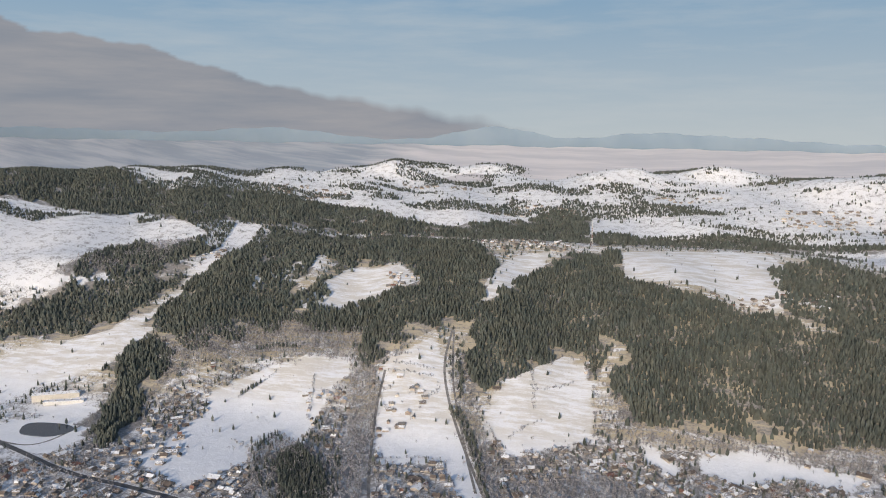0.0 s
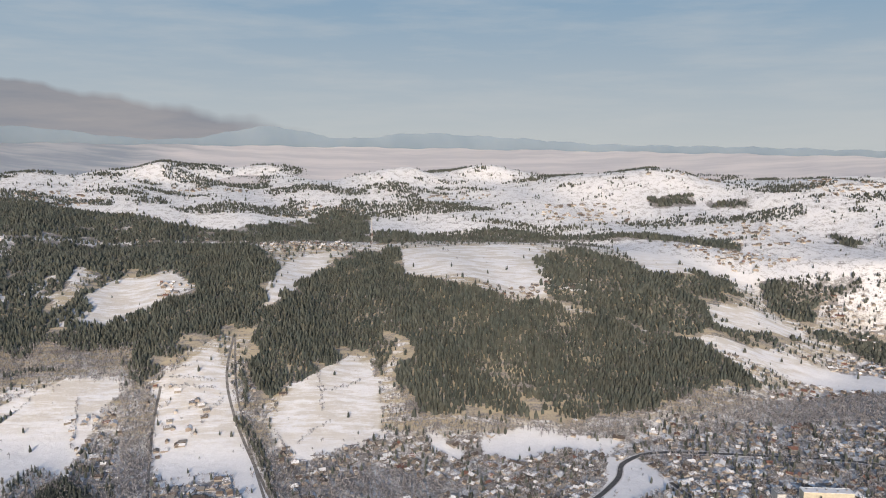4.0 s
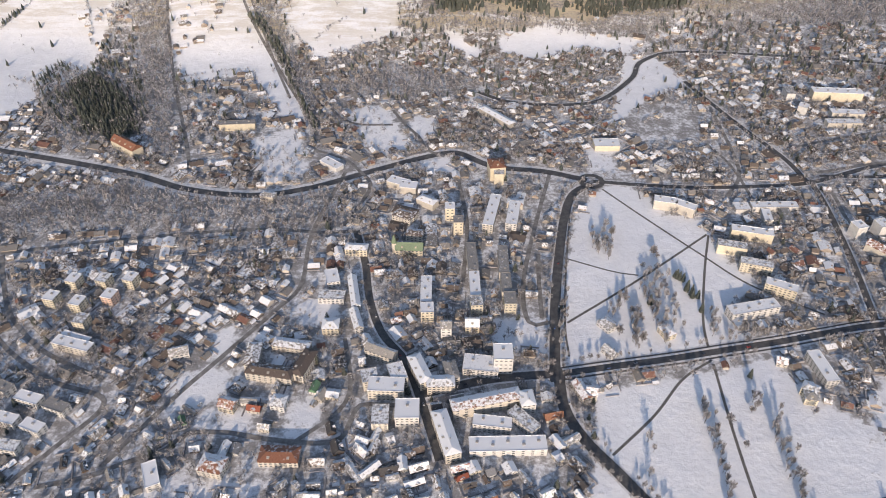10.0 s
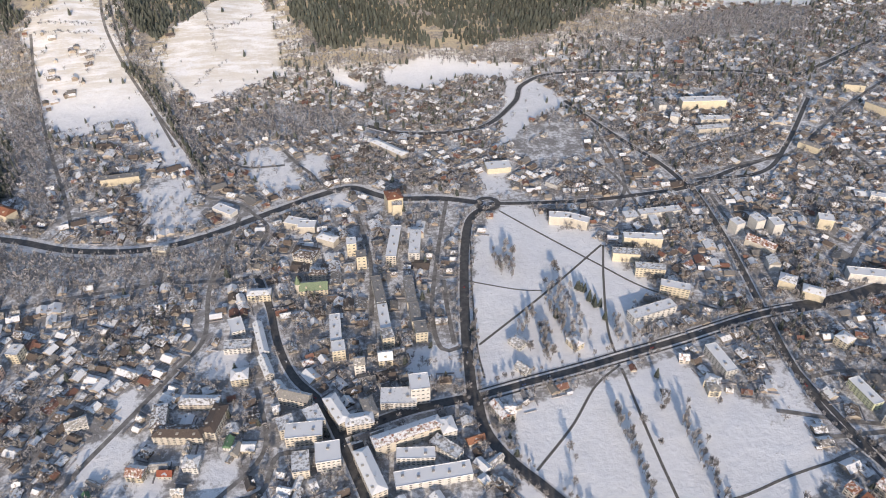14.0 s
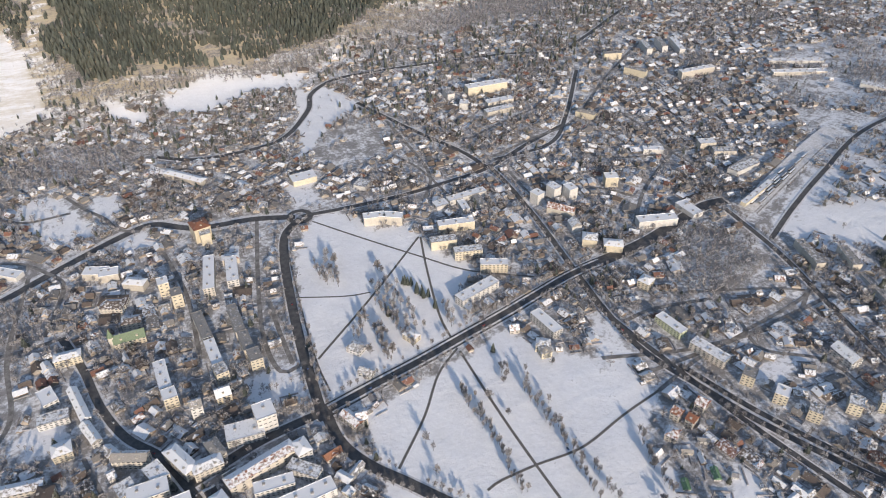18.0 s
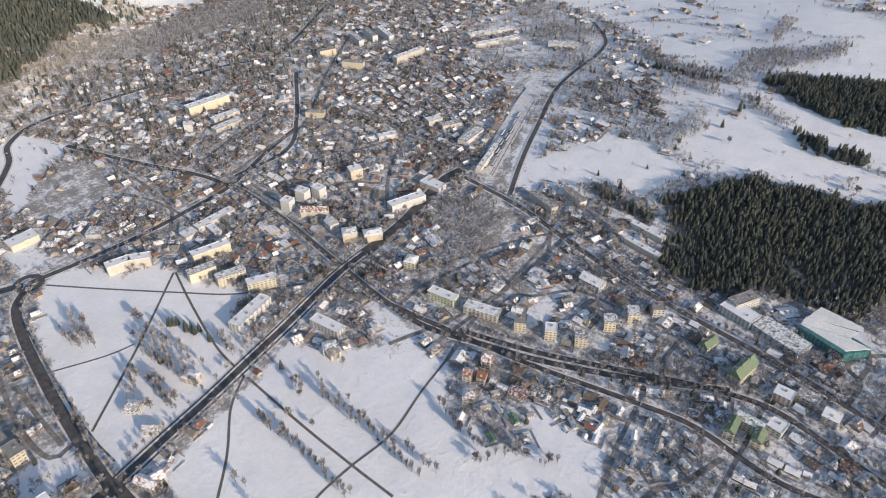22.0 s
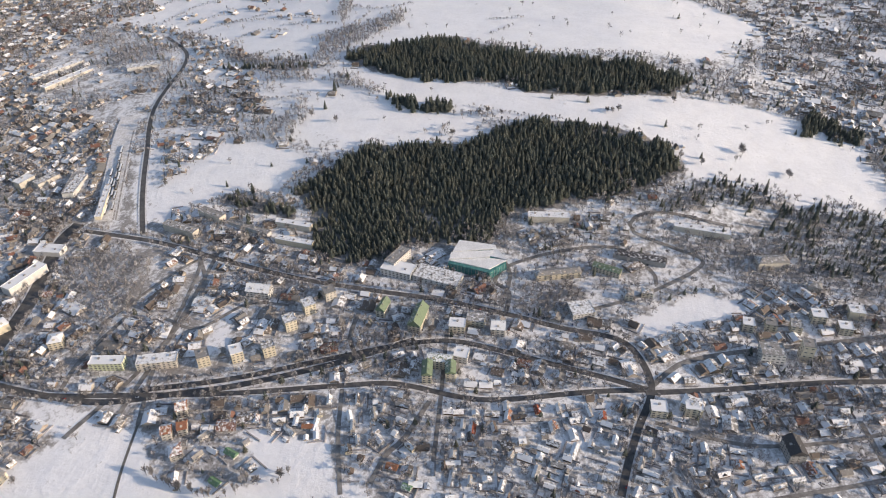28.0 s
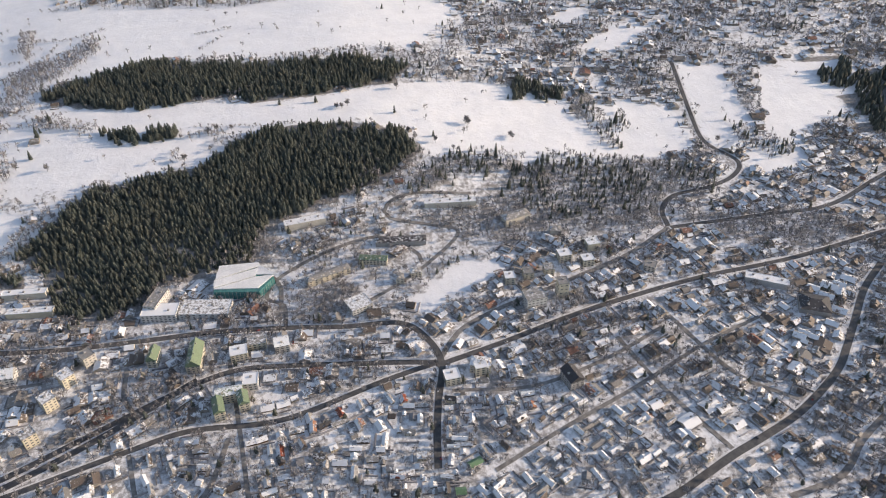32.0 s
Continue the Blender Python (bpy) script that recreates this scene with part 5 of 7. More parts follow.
field, wood = masks(gx, gy)
pine = np.zeros(gx.shape, bool)
for kind, poly in WOODS:
    if kind == "pine":
        pine |= inside(poly, gx, gy)
gd, gaz = np.hypot(gx, gy), np.degrees(np.arctan2(gx, gy))
town = ss(45, 10, gz) * ss(-1500, -900, gx)
lots = np.any([inside(q, gx, gy) for k, q in FIELDS if k == "yard"], axis=0)
soil = np.where(lots, 0.30, np.where(field, 0.0, np.where(pine, 2.6, np.where(wood, 0.8, 0.55 + (0.22 - 0.13 * ss(50, 85, gaz)) * town))))
soil = np.where(gd > 2700, np.where(pine, 1.0, 0.44), soil)
rail_y = np.interp(gx, [860, 1000, 1100, 1300, 1450, 1570, 2200], [600, 660, 688, 695, 789, 930, 1600])
soil = np.where((gx > 880) & (gy < rail_y) & (gy > 250) & ~wood & ~field, 0.38, soil)
slope = ss(8, 40, gz) * ss(2750, 2500, gd) * ss(1200, 1400, gy)
grass = slope * np.where(field, 0.5, 1.0)
for key, val in (("soil", soil), ("grass", grass)):
    ground.data.attributes.new(key, "FLOAT", "POINT").data.foreach_set("value", val.ravel().astype(np.float32))

# ---- roads ----
LINES = []
for k, (name, width, pts) in enumerate(ROADS):
    line = smooth_line(pts)
    LINES.append((line, width + (10 if name == "bypass" else 0)))
    if width >= 7.5:
        tagged(ribbon("pavement", line, width + (14 if name == "bypass" else 5), 0.08 + 0.003 * k, m_verge), "trodden snowy pavement along a street", "pavement", kind="structure")
    tagged(ribbon("road", line, width, (0.40 if width >= 7.5 else 0.20) + 0.0045 * k, m_road if width >= 7.5 else m_lane), "dark wet asphalt street cleared of snow" if width >= 7.5 else "narrow lane with grey trodden snow", "road", kind="structure")
for k, (name, width, pts) in enumerate(PATHS):
    line = smooth_line(pts, 6)
    LINES.append((line, width))
    tagged(ribbon("path", line, width, 0.15 + 0.006 * (k % 8), m_path), "narrow swept footpath across the snowy park", "path", kind="structure")
# roundabout with its island
turn = np.linspace(0, 2 * math.pi, 41)
ring = np.c_[231 + 17 * np.cos(turn), 967 + 17 * np.sin(turn)]
tagged(ribbon("road", ring, 8, 0.66, m_road), "ring of asphalt round a small traffic island", "road", kind="structure")
LINES.append((ring, 10))
LINES.append((smooth_line(TRACK), 40))
# snow strips between the lanes of the boulevard
for name, width, pts in ROADS:
    if name == "boulevard":
        line = smooth_line(pts)[2:52]
        d = np.gradient(line, axis=0)
        d /= np.linalg.norm(d, axis=1, keepdims=True)
        for off in (-6.2, 6.2):
            tagged(ribbon("verge", line + np.stack([-d[:, 1], d[:, 0]], -1) * off, 2.6, 0.70, m_verge), "long strip of snow between carriageway and walk", "verge", kind="structure")
road_pts = np.concatenate([np.c_[ln, np.full(len(ln), w / 2), np.gradient(ln, axis=0)] for ln, w in LINES]).tolist()
cell = {}
for k, q in enumerate(road_pts):
    cell.setdefault((int(q[0] // 40), int(q[1] // 40)), []).append(k)


def near_road(x, y):
    """Distance to the edge of the nearest road, and its direction."""
    best, way = 60.0, None
    i, j = int(x // 40), int(y // 40)
    for a in (i - 1, i, i + 1):
        for b in (j - 1, j, j + 1):
            for k in cell.get((a, b), ()):
                q = road_pts[k]
                d = math.hypot(q[0] - x, q[1] - y) - q[2]
                if d < best:
                    best, way = d, math.atan2(q[4], q[3])
    return best, way


# ---- roofs and large buildings ----


def gable(bm, lx, ly, z, rise, over=0.8, thick=0.35, hip=0.0, mat=0):
    """A pitched roof with overhang and thickness; hip: how far the ridge ends draw in."""
    X, Y = lx / 2 + over, ly / 2 + over
    r = X - hip
    up = [bm.verts.new(c) for c in ((-X, -Y, z), (X, -Y, z), (X, Y, z), (-X, Y, z), (-r, 0, z + rise), (r, 0, z + rise))]
    dn = [bm.verts.new(c) for c in ((-X, -Y, z - thick), (X, -Y, z - thick), (X, Y, z - thick), (-X, Y, z - thick))]
    for f in ((0, 1, 5, 4), (2, 3, 4, 5), (1, 2, 5), (3, 0, 4)):
        bm.faces.new([up[k] for k in f]).material_index = mat
    for a in range(4):
        b = (a + 1) % 4
        bm.faces.new([up[a], dn[a], dn[b], up[b]]).material_index = mat
    bm.faces.new(dn[::-1]).material_index = mat


FOOT = []
WINDOW_MESH = {}


def window_mesh(w, h):
    """A window unit: frame with a recessed-looking glass pane, facing -y."""
    key = (round(w, 1), round(h, 1))
    if key not in WINDOW_MESH:
        bm = bmesh.new()
        box(bm, 0, 0.0, 0, w, 0.16, h, 0)
        box(bm, 0, -0.06, 0.12, w - 0.24, 0.16, h - 0.24, 1)
        me = bpy.data.meshes.new("window")
        bm.to_mesh(me)
        bm.free()
        me.materials.append(WALL["white"])
        me.materials.append(m_glass)
        WINDOW_MESH[key] = me
    return WINDOW_MESH[key]


BLOCK_LABEL = {"slab_block": "long {c} plastered apartment block with a snowy flat roof", "tower_block": "square {c} apartment tower with a snowy flat roof",
               "church": "stone church with a steep green metal roof", "hospital": "long {c} hospital block with a snowy flat roof"}


def big_house(name, x, y, ang, length, width, h, tint, style, label):
    z = float(height(x, y))
    root = new(name)
    root.matrix_basis = pose(x, y, z, 0, 0, ang)
    FOOT.append((x, y, radians(ang), length, width))
    tagged(root, label, name.replace("_", " ") if name != "slab_block" else "apartment block", name.replace("_", " ") + "s")
    wall_tint = {"rust": "cream", "green": "yellow", "brown": "cream", "orange": "yellow", "dark": "grey"}.get(tint, tint)
    bm = bmesh.new()
    box(bm, 0, 0, -0.6, length, width, h + 0.6)
    part("wall", bm, WALL[wall_tint], root)
    bm = bmesh.new()
    if style == "flat":
        box(bm, 0, 0, h + 0.004, length + 0.7, width + 0.7, 0.35)
        for sx, sy, lx, ly in ((0, 1, length + 0.7, 0.35), (0, -1, length + 0.7, 0.35), (1, 0, 0.35, width), (-1, 0, 0.35, width)):
            box(bm, sx * (length / 2 + 0.17), sy * (width / 2 + 0.17), h + 0.354, lx, ly, 0.5)
        part("roof", bm, ROOF["flat_snow"], root, "flat roof under snow")
        k = max(1, int(length // 16))
        for i in range(k):
            bm = bmesh.new()
            px = -length / 2 + (i + 0.5) * length / k
            box(bm, px, 0.12 * width * (-1) ** i, h + 0.35, 2.6, 2.2, 1.5)
            box(bm, px + 0.4, 0.12 * width * (-1) ** i, h + 1.85, 3.0, 2.6, 0.2)
            part("roof_vent", bm, WALL["grey"], root)
    else:
        rise = {"gable": 0.75, "hip": 0.35, "step": 0.3}[style] * width / 2 * (1.5 if name in ("church", "chapel", "gabled_hotel") else 1.0)
        roofs = {"rust": "bare_rust", "green": "bare_green", "orange": "bare_rust", "brown": "brown", "dark": "bare_dark"}
        gable(bm, length, width, h + 0.3, rise, 0.7, 0.4, 0.0 if style == "gable" else width / 2.4)
        part("roof", bm, ROOF[roofs.get(tint, "snow")], root)
        if style == "gable":
            for s in (-1, 1):
                bm = bmesh.new()
                a, c = ([bm.verts.new((s * (length / 2 - t), *q)) for q in ((-width / 2, h), (width / 2, h), (0, h + rise * 0.95))] for t in (0, 0.4))
                for f in (a, c, *([a[i], a[(i + 1) % 3], c[(i + 1) % 3], c[i]] for i in range(3))):
                    bm.faces.new(f)
                bmesh.ops.recalc_face_normals(bm, faces=bm.faces)
                part("gable_wall", bm, WALL[wall_tint], root)
        for i in range(max(1, int(length // 14))):
            px = -length / 2 + (i + 0.5) * length / max(1, int(length // 14))
            bm = bmesh.new()
            box(bm, px, -width * 0.30, h + 0.2, 2.2, 2.6, rise * 0.55)
            box(bm, px, -width * 0.30, h + 0.2 + rise * 0.55, 2.8, 3.2, 0.25)
            part("dormer", bm, WALL[wall_tint], root)
        for s in (-0.25, 0.2):
            bm = bmesh.new()
            box(bm, s * length, 1.5, h + 0.3, 0.9, 0.9, rise + 0.8)
            part("chimney", bm, WALL["grey"], root)
    if name == "church":
        bm = bmesh.new()
        box(bm, -length / 2 - 2, 0, -0.6, 6, 6, h + 9)
        part("steeple", bm, WALL["cream"], root)
        bm = bmesh.new()
        bmesh.ops.create_cone(bm, cap_ends=True, segments=8, radius1=4.4, radius2=0.1, depth=13, matrix=Matrix.Translation((-length / 2 - 2, 0, h + 14.9)))
        part("spire", bm, ROOF["bare_green"], root, "pointed green spire")
    # windows on the facades that face south and the ends
    rows = min(4, max(1, int(h // 3)))
    if math.hypot(x, y) < 880:
        for side in range(4):
            a = side * math.pi / 2
            world_n = radians(ang) + a - math.pi / 2
            toward = -(math.cos(world_n) * x + math.sin(world_n) * y) / (math.hypot(x, y) + 1)
            if toward < 0.15:
                continue
            run, depth = (length, width) if side % 2 == 0 else (width, length)
            cols = max(1, min(8, int(run // 5.0)))
            ww = min(3.2, run / cols * 0.58)
            for r in range(rows):
                for c in range(cols):
                    ob = new("window", window_mesh(ww, 1.55))
                    ob.parent = root
                    px, py = -run / 2 + (c + 0.5) * run / cols, -depth / 2 - 0.02
                    ob.matrix_basis = pose(px * math.cos(a) - py * math.sin(a), px * math.sin(a) + py * math.cos(a), (r + 0.5) * h / rows - 0.7, 0, 0, math.degrees(a))
    return root


SKIP = {(708, 273), (691, -361), (766, -386), (778, -443), (939, 732)}
for name, x, y, ang, length, width, h, tint, style in BLOCKS:
    if (x, y) in SKIP:
        continue
    words = BLOCK_LABEL.get(name)
    if not words:
        top = {"flat": "a snowy flat roof", "hip": "a hipped roof", "gable": "a steep gabled roof", "step": "a stepped roof"}[style]
        words = "{c} " + name.replace("_", " ") + " of several storeys with " + top
    big_house(name, x, y, ang, length, width, h, tint, style, words.format(c=tint))

# ---- town houses ----


FOOT_CELL, seen_feet = {}, [0]


def free_spot(x, y, gap):
    while seen_feet[0] < len(FOOT):
        f = FOOT[seen_feet[0]]
        reach = int((f[3] + f[4]) / 80) + 1
        for i in range(-reach, reach + 1):
            for j in range(-reach, reach + 1):
                FOOT_CELL.setdefault((int(f[0] // 40) + i, int(f[1] // 40) + j), []).append(f)
        seen_feet[0] += 1
    for fx, fy, fa, fl, fw in FOOT_CELL.get((int(x // 40), int(y // 40)), ()):
        dx, dy = x - fx, y - fy
        u, v = dx * math.cos(fa) + dy * math.sin(fa), -dx * math.sin(fa) + dy * math.cos(fa)
        if abs(u) < fl / 2 + gap and abs(v) < fw / 2 + gap:
            return False
    return True


HALLS = [(862, 62, radians(-98), 92, 62)]
FOOT.extend(HALLS)
RAIL = [(902, 598, radians(22), 330, 52)]
FOOT.extend(RAIL)


def house(name, wall, roof, lx, ly, h, rise, extra):
    """A steep-roofed mountain house with its parts, at the origin."""
    root = new(name)
    bm = bmesh.new()
    box(bm, 0, 0, -0.8, lx, ly, h + 0.8)
    for s in (-1, 1):
        v = [bm.verts.new(c) for c in ((s * lx / 2, -ly / 2, h), (s * lx / 2, ly / 2, h), (s * lx / 2, 0, h + rise * 0.93))]
        bm.faces.new(v if s > 0 else v[::-1])
    for r in range(2):
        for c in range(3):
            box(bm, -lx / 2 + (c + 0.5) * lx / 3, -ly / 2 - 0.03, r * 2.8 + 0.9, 1.3, 0.12, 1.4, 1)
            box(bm, -lx / 2 + (c + 0.5) * lx / 3, ly / 2 + 0.03, r * 2.8 + 0.9, 1.3, 0.12, 1.4, 1)
        for s in (-1, 1):
            box(bm, s * (lx / 2 + 0.03), -1.8, r * 2.8 + 0.9, 0.12, 1.3, 1.4, 1)
            box(bm, s * (lx / 2 + 0.03), 1.8, r * 2.8 + 0.9, 0.12, 1.3, 1.4, 1)
    part("wall", bm, WALL[wall], root, more=(m_glass,))
    bm = bmesh.new()
    gable(bm, lx, ly, h, rise, 0.9, 0.35)
    part("roof", bm, ROOF[roof], root)
    bm = bmesh.new()
    box(bm, lx * 0.2, 0.6, h + rise * 0.55, 0.9, 0.9, rise * 0.45 + 1.1)
    part("chimney", bm, WALL["grey"], root)
    if extra:
        bm = bmesh.new()
        box(bm, 0, -ly * 0.36, h - 0.4, lx * 0.34, ly * 0.34, rise * 0.42)
        gable_on = bmesh.new()
        gable(gable_on, ly * 0.5, lx * 0.36, 0, rise * 0.36, 0.4, 0.25)
        bmesh.ops.rotate(gable_on, cent=(0, 0, 0), matrix=Matrix.Rotation(math.pi / 2, 3, "Z"), verts=gable_on.verts)
        bmesh.ops.translate(gable_on, vec=(0, -ly * 0.28, h - 0.4 + rise * 0.42), verts=gable_on.verts)
        dormer = part("dormer", bm, WALL[wall], root)
        part("dormer_roof", gable_on, ROOF[roof], dormer)
    return root


HOUSE_SCALE = 0.8
HOUSE_KINDS = [("cream", "snow", 12, 10, 5.6, 5.0, 1), ("wood", "snow", 13, 10, 4.5, 6.0, 1), ("white", "grey", 11, 10, 5.8, 4.2, 0), ("cream", "red", 12, 11, 5.6, 5.5, 1),
               ("wood", "dark", 14, 11, 4.5, 6.5, 1), ("white", "snow", 15, 11, 6.2, 3.2, 0), ("yellow", "snow", 13, 12, 7.5, 4.2, 1), ("grey", "brown", 12, 10, 5.0, 5.5, 0),
               ("cream", "rust", 13, 11, 5.6, 5.8, 1), ("wood", "brown", 11, 9, 4.2, 5.5, 0), ("yellow", "dark", 14, 12, 7.0, 4.5, 1), ("white", "green", 13, 11, 6.0, 5.2, 0),
               ("grey", "snow", 18, 10, 4.2, 2.4, 0)]
WEIGHT = np.array([3, 3, 2.2, 1.0, 2.5, 2.5, 1.5, 1.6, 0.7, 2, 1.2, 0.4, 2.2])
HOUSE_WORDS = {"snow": "snow-covered", "grey": "grey tin", "red": "red tiled", "dark": "dark", "brown": "brown shingled", "rust": "rust-red", "green": "green"}
spots = []
cand = []
for gxv in np.arange(-1650, 2250, 17.5):
    for gyv in np.arange(-1750, 2700, 17.5):
        r = math.hypot(gxv, gyv)
        az = math.degrees(math.atan2(gxv, gyv))
        if r < 400 or r > 2900 or (r > 2450 and gyv < 2000) or az < -54 or (az < -40 and r > 1650) or az > 156:
            continue
        cand.append((gxv, gyv))
cand = np.array(cand) + rng.uniform(-6, 6, (len(cand), 2))
fld, wd = masks(cand[:, 0], cand[:, 1])
hz = height(cand[:, 0], cand[:, 1])
chance = np.where(hz < 25, 0.78, np.where(hz < 110, 0.10, 0.02))
for poly in HAMLETS:
    chance = np.where(inside(poly, cand[:, 0], cand[:, 1]), 0.5, chance)
chance = np.where((cand[:, 0] > 1000) & (cand[:, 1] < -450), 0.5, chance)
chance = np.where(np.hypot(cand[:, 0], cand[:, 1]) > 1500, chance * 0.8, chance)
ham = np.zeros(len(cand), bool)
for poly in HAMLETS:
    ham |= inside(poly, cand[:, 0], cand[:, 1])
rail_c = np.interp(cand[:, 0], [860, 1000, 1100, 1300, 1450, 1570, 2200], [600, 660, 688, 695, 789, 930, 1600])
chance = np.where((cand[:, 0] > 900) & (cand[:, 1] < rail_c - 20) & (cand[:, 1] > 250), np.where(cand[:, 1] > rail_c - 170, 0.5, 0.10), chance)
for poly in OPEN:
    chance = np.where(inside(poly, cand[:, 0], cand[:, 1]), 0.03, chance)
take = (~fld | ham) & (~wd | ham) & (rng.random(len(cand)) < chance)
for (x, y), z in zip(cand[take], hz[take]):
    gap, way = near_road(x, y)
    if gap < 7.5 or not free_spot(x, y, 8):
        continue
    spots.append((x, y, z, way if way is not None else 0.35 + 0.5 * math.sin(x / 300) + 0.4 * math.cos(y / 260)))
spots.sort(key=lambda q: math.hypot(q[0], q[1]))
kinds = rng.choice(len(HOUSE_KINDS), len(spots), p=WEIGHT / WEIGHT.sum())
turns = rng.integers(0, 2, len(spots)) * 90 + rng.normal(0, 5, len(spots))
NEAR_HOUSES = 540
size_x, size_y, size_z = rng.uniform(0.78, 1.4, len(spots)), rng.uniform(0.82, 1.2, len(spots)), rng.uniform(0.85, 1.15, len(spots))
firsts = {}
HOUSE_NAME = {"wood": "timber_house", "cream": "villa", "yellow": "villa", "white": "town_house", "grey": "town_house"}
for (x, y, z, way), k, turn, ax, ay, az in zip(spots[:NEAR_HOUSES], kinds, turns, size_x, size_y, size_z):
    grow = HOUSE_SCALE * (1.4 if -260 < x < 160 and 430 < y < 720 else 1.0)
    m = pose(x, y, z, 0, 0, math.degrees(way) + turn) @ Matrix.Diagonal((ax * grow, ay * grow, az * grow, 1))
    k = int(k)
    if k not in firsts:
        wall, roof, *dims = HOUSE_KINDS[k]
        firsts[k] = house(HOUSE_NAME[wall], wall, roof, *dims)
        plaster = "dark timber" if wall == "wood" else wall + " plastered"
        tagged(firsts[k], f"{plaster} mountain house with a steep {HOUSE_WORDS[roof]} roof", "house", HOUSE_NAME[wall].replace("_", " ") + "s of the town")
        firsts[k].matrix_basis = m
    else:
        copy_thing(firsts[k], m)
    FOOT.append((x, y, radians(math.degrees(way) + turn), 11, 9))


def far_house_shape():
    V = [(-.5, -.4, -.3), (.5, -.4, -.3), (.5, .4, -.3), (-.5, .4, -.3), (-.5, -.4, .5), (.5, -.4, .5), (.5, .4, .5), (-.5, .4, .5),
         (-.56, -.47, .48), (.56, -.47, .48), (.56, .47, .48), (-.56, .47, .48), (-.56, 0, 1), (.56, 0, 1)]
    q = [(0, 1, 5), (0, 5, 4), (1, 2, 6), (1, 6, 5), (2, 3, 7), (2, 7, 6), (3, 0, 4), (3, 4, 7)]
    r = [(8, 9, 13), (8, 13, 12), (10, 11, 12), (10, 12, 13), (9, 10, 13), (11, 8, 12), (8, 11, 10), (8, 10, 9)]
    n = len(V)
    V += [(cx, cy, cz) for cz in (.7, 1.08) for cx, cy in ((.16, .05), (.25, .05), (.25, .15), (.16, .15))]
    c = [(n + i, n + (i + 1) % 4, n + 4 + (i + 1) % 4) for i in range(4)] + [(n + i, n + 4 + (i + 1) % 4, n + 4 + i) for i in range(4)] + [(n + 4, n + 5, n + 6), (n + 4, n + 6, n + 7)]
    return np.array(V, float), np.array(q + r + c), np.array([0] * 8 + [1, 1, 1, 1, 0, 0, 1, 1] + [0] * 10)


rest = spots[NEAR_HOUSES:]
m_far_wall = two_tone("far_plaster", (0.42, 0.385, 0.34), (0.19, 0.155, 0.13), 0.03, 0.85, vary=0.4, island=True)
ROOFS_FAR = [roof_material("far_roof_snow", (0.2, 0.19, 0.18), 0.12, True), roof_material("far_roof_brown", (0.13, 0.105, 0.09), 0.01, True), roof_material("far_roof_red", (0.20, 0.105, 0.08), 0.02, True)]
for k, share in enumerate((0, 1, 2)):
    pick = [q for i, q in enumerate(rest) if (i * 7919) % 10 in ((0, 1, 2, 3, 4), (5, 6, 7, 8), (9,))[k] and (k < 2 or i % 2)]
    if pick:
        rows = np.array([(x, y, z, 11.5 + 3.5 * math.sin(i * 1.7) + (9 if i % 11 == 0 else 0), 6.6 + 1.3 * math.sin(i * 2.3), way + (i % 2) * 1.57, 0) for i, (x, y, z, way) in enumerate(pick)])
        tagged(strewn("far_houses", [far_house_shape()], rows, [m_far_wall, ROOFS_FAR[k]]), "many small far houses with snowy steep roofs", "houses", kind="stuff")

# ---- trees ----


def conifer_shape(seed, rings=6, sides=7, stem=True):
    """A spruce: a tapered crown of drooping, uneven boughs round a thin stem."""
    r = random.Random(seed)
    V, T = [], []
    for k in range(rings):
        f = k / rings
        z, rad = 0.06 + 0.86 * f, 0.2 * (1 - f) ** 0.62 * (0.72 if k == 0 else 1.0) + 0.012
        for i in range(sides):
            a = 2 * math.pi * (i + 0.5 * (k % 2)) / sides + r.uniform(-.25, .25)
            q = rad * (r.uniform(1.0, 1.3) if (i + k) % 2 else r.uniform(0.62, 0.9))
            V.append((q * math.cos(a), q * math.sin(a), z + r.uniform(-.035, .035) - (0.03 if (i + k) % 2 else -0.02)))
    V.append((r.uniform(-.012, .012), r.uniform(-.012, .012), 1.0))
    for k in range(rings - 1):
        for i in range(sides):
            a, b, c, d = k * sides + i, k * sides + (i + 1) % sides, (k + 1) * sides + i, (k + 1) * sides + (i + 1) % sides
            T += [(a, b, d), (a, d, c)] if k % 2 else [(a, b, c), (b, d, c)]
    T += [((rings - 1) * sides + i, (rings - 1) * sides + (i + 1) % sides, rings * sides) for i in range(sides)]
    I = [0] * len(T)
    if not stem:
        return np.array(V), np.array(T), np.array(I)
    b = len(V)
    V += [(0.015 * math.cos(a), 0.015 * math.sin(a), z) for z in (-0.03, 0.3) for a in (0, 2.1, 4.2)]
    T += [(b, b + 1, b + 4), (b, b + 4, b + 3), (b + 1, b + 2, b + 5), (b + 1, b + 5, b + 4), (b + 2, b, b + 3), (b + 2, b + 3, b + 5)]
    I += [1] * 6
    return np.array(V), np.array(T), np.array(I)


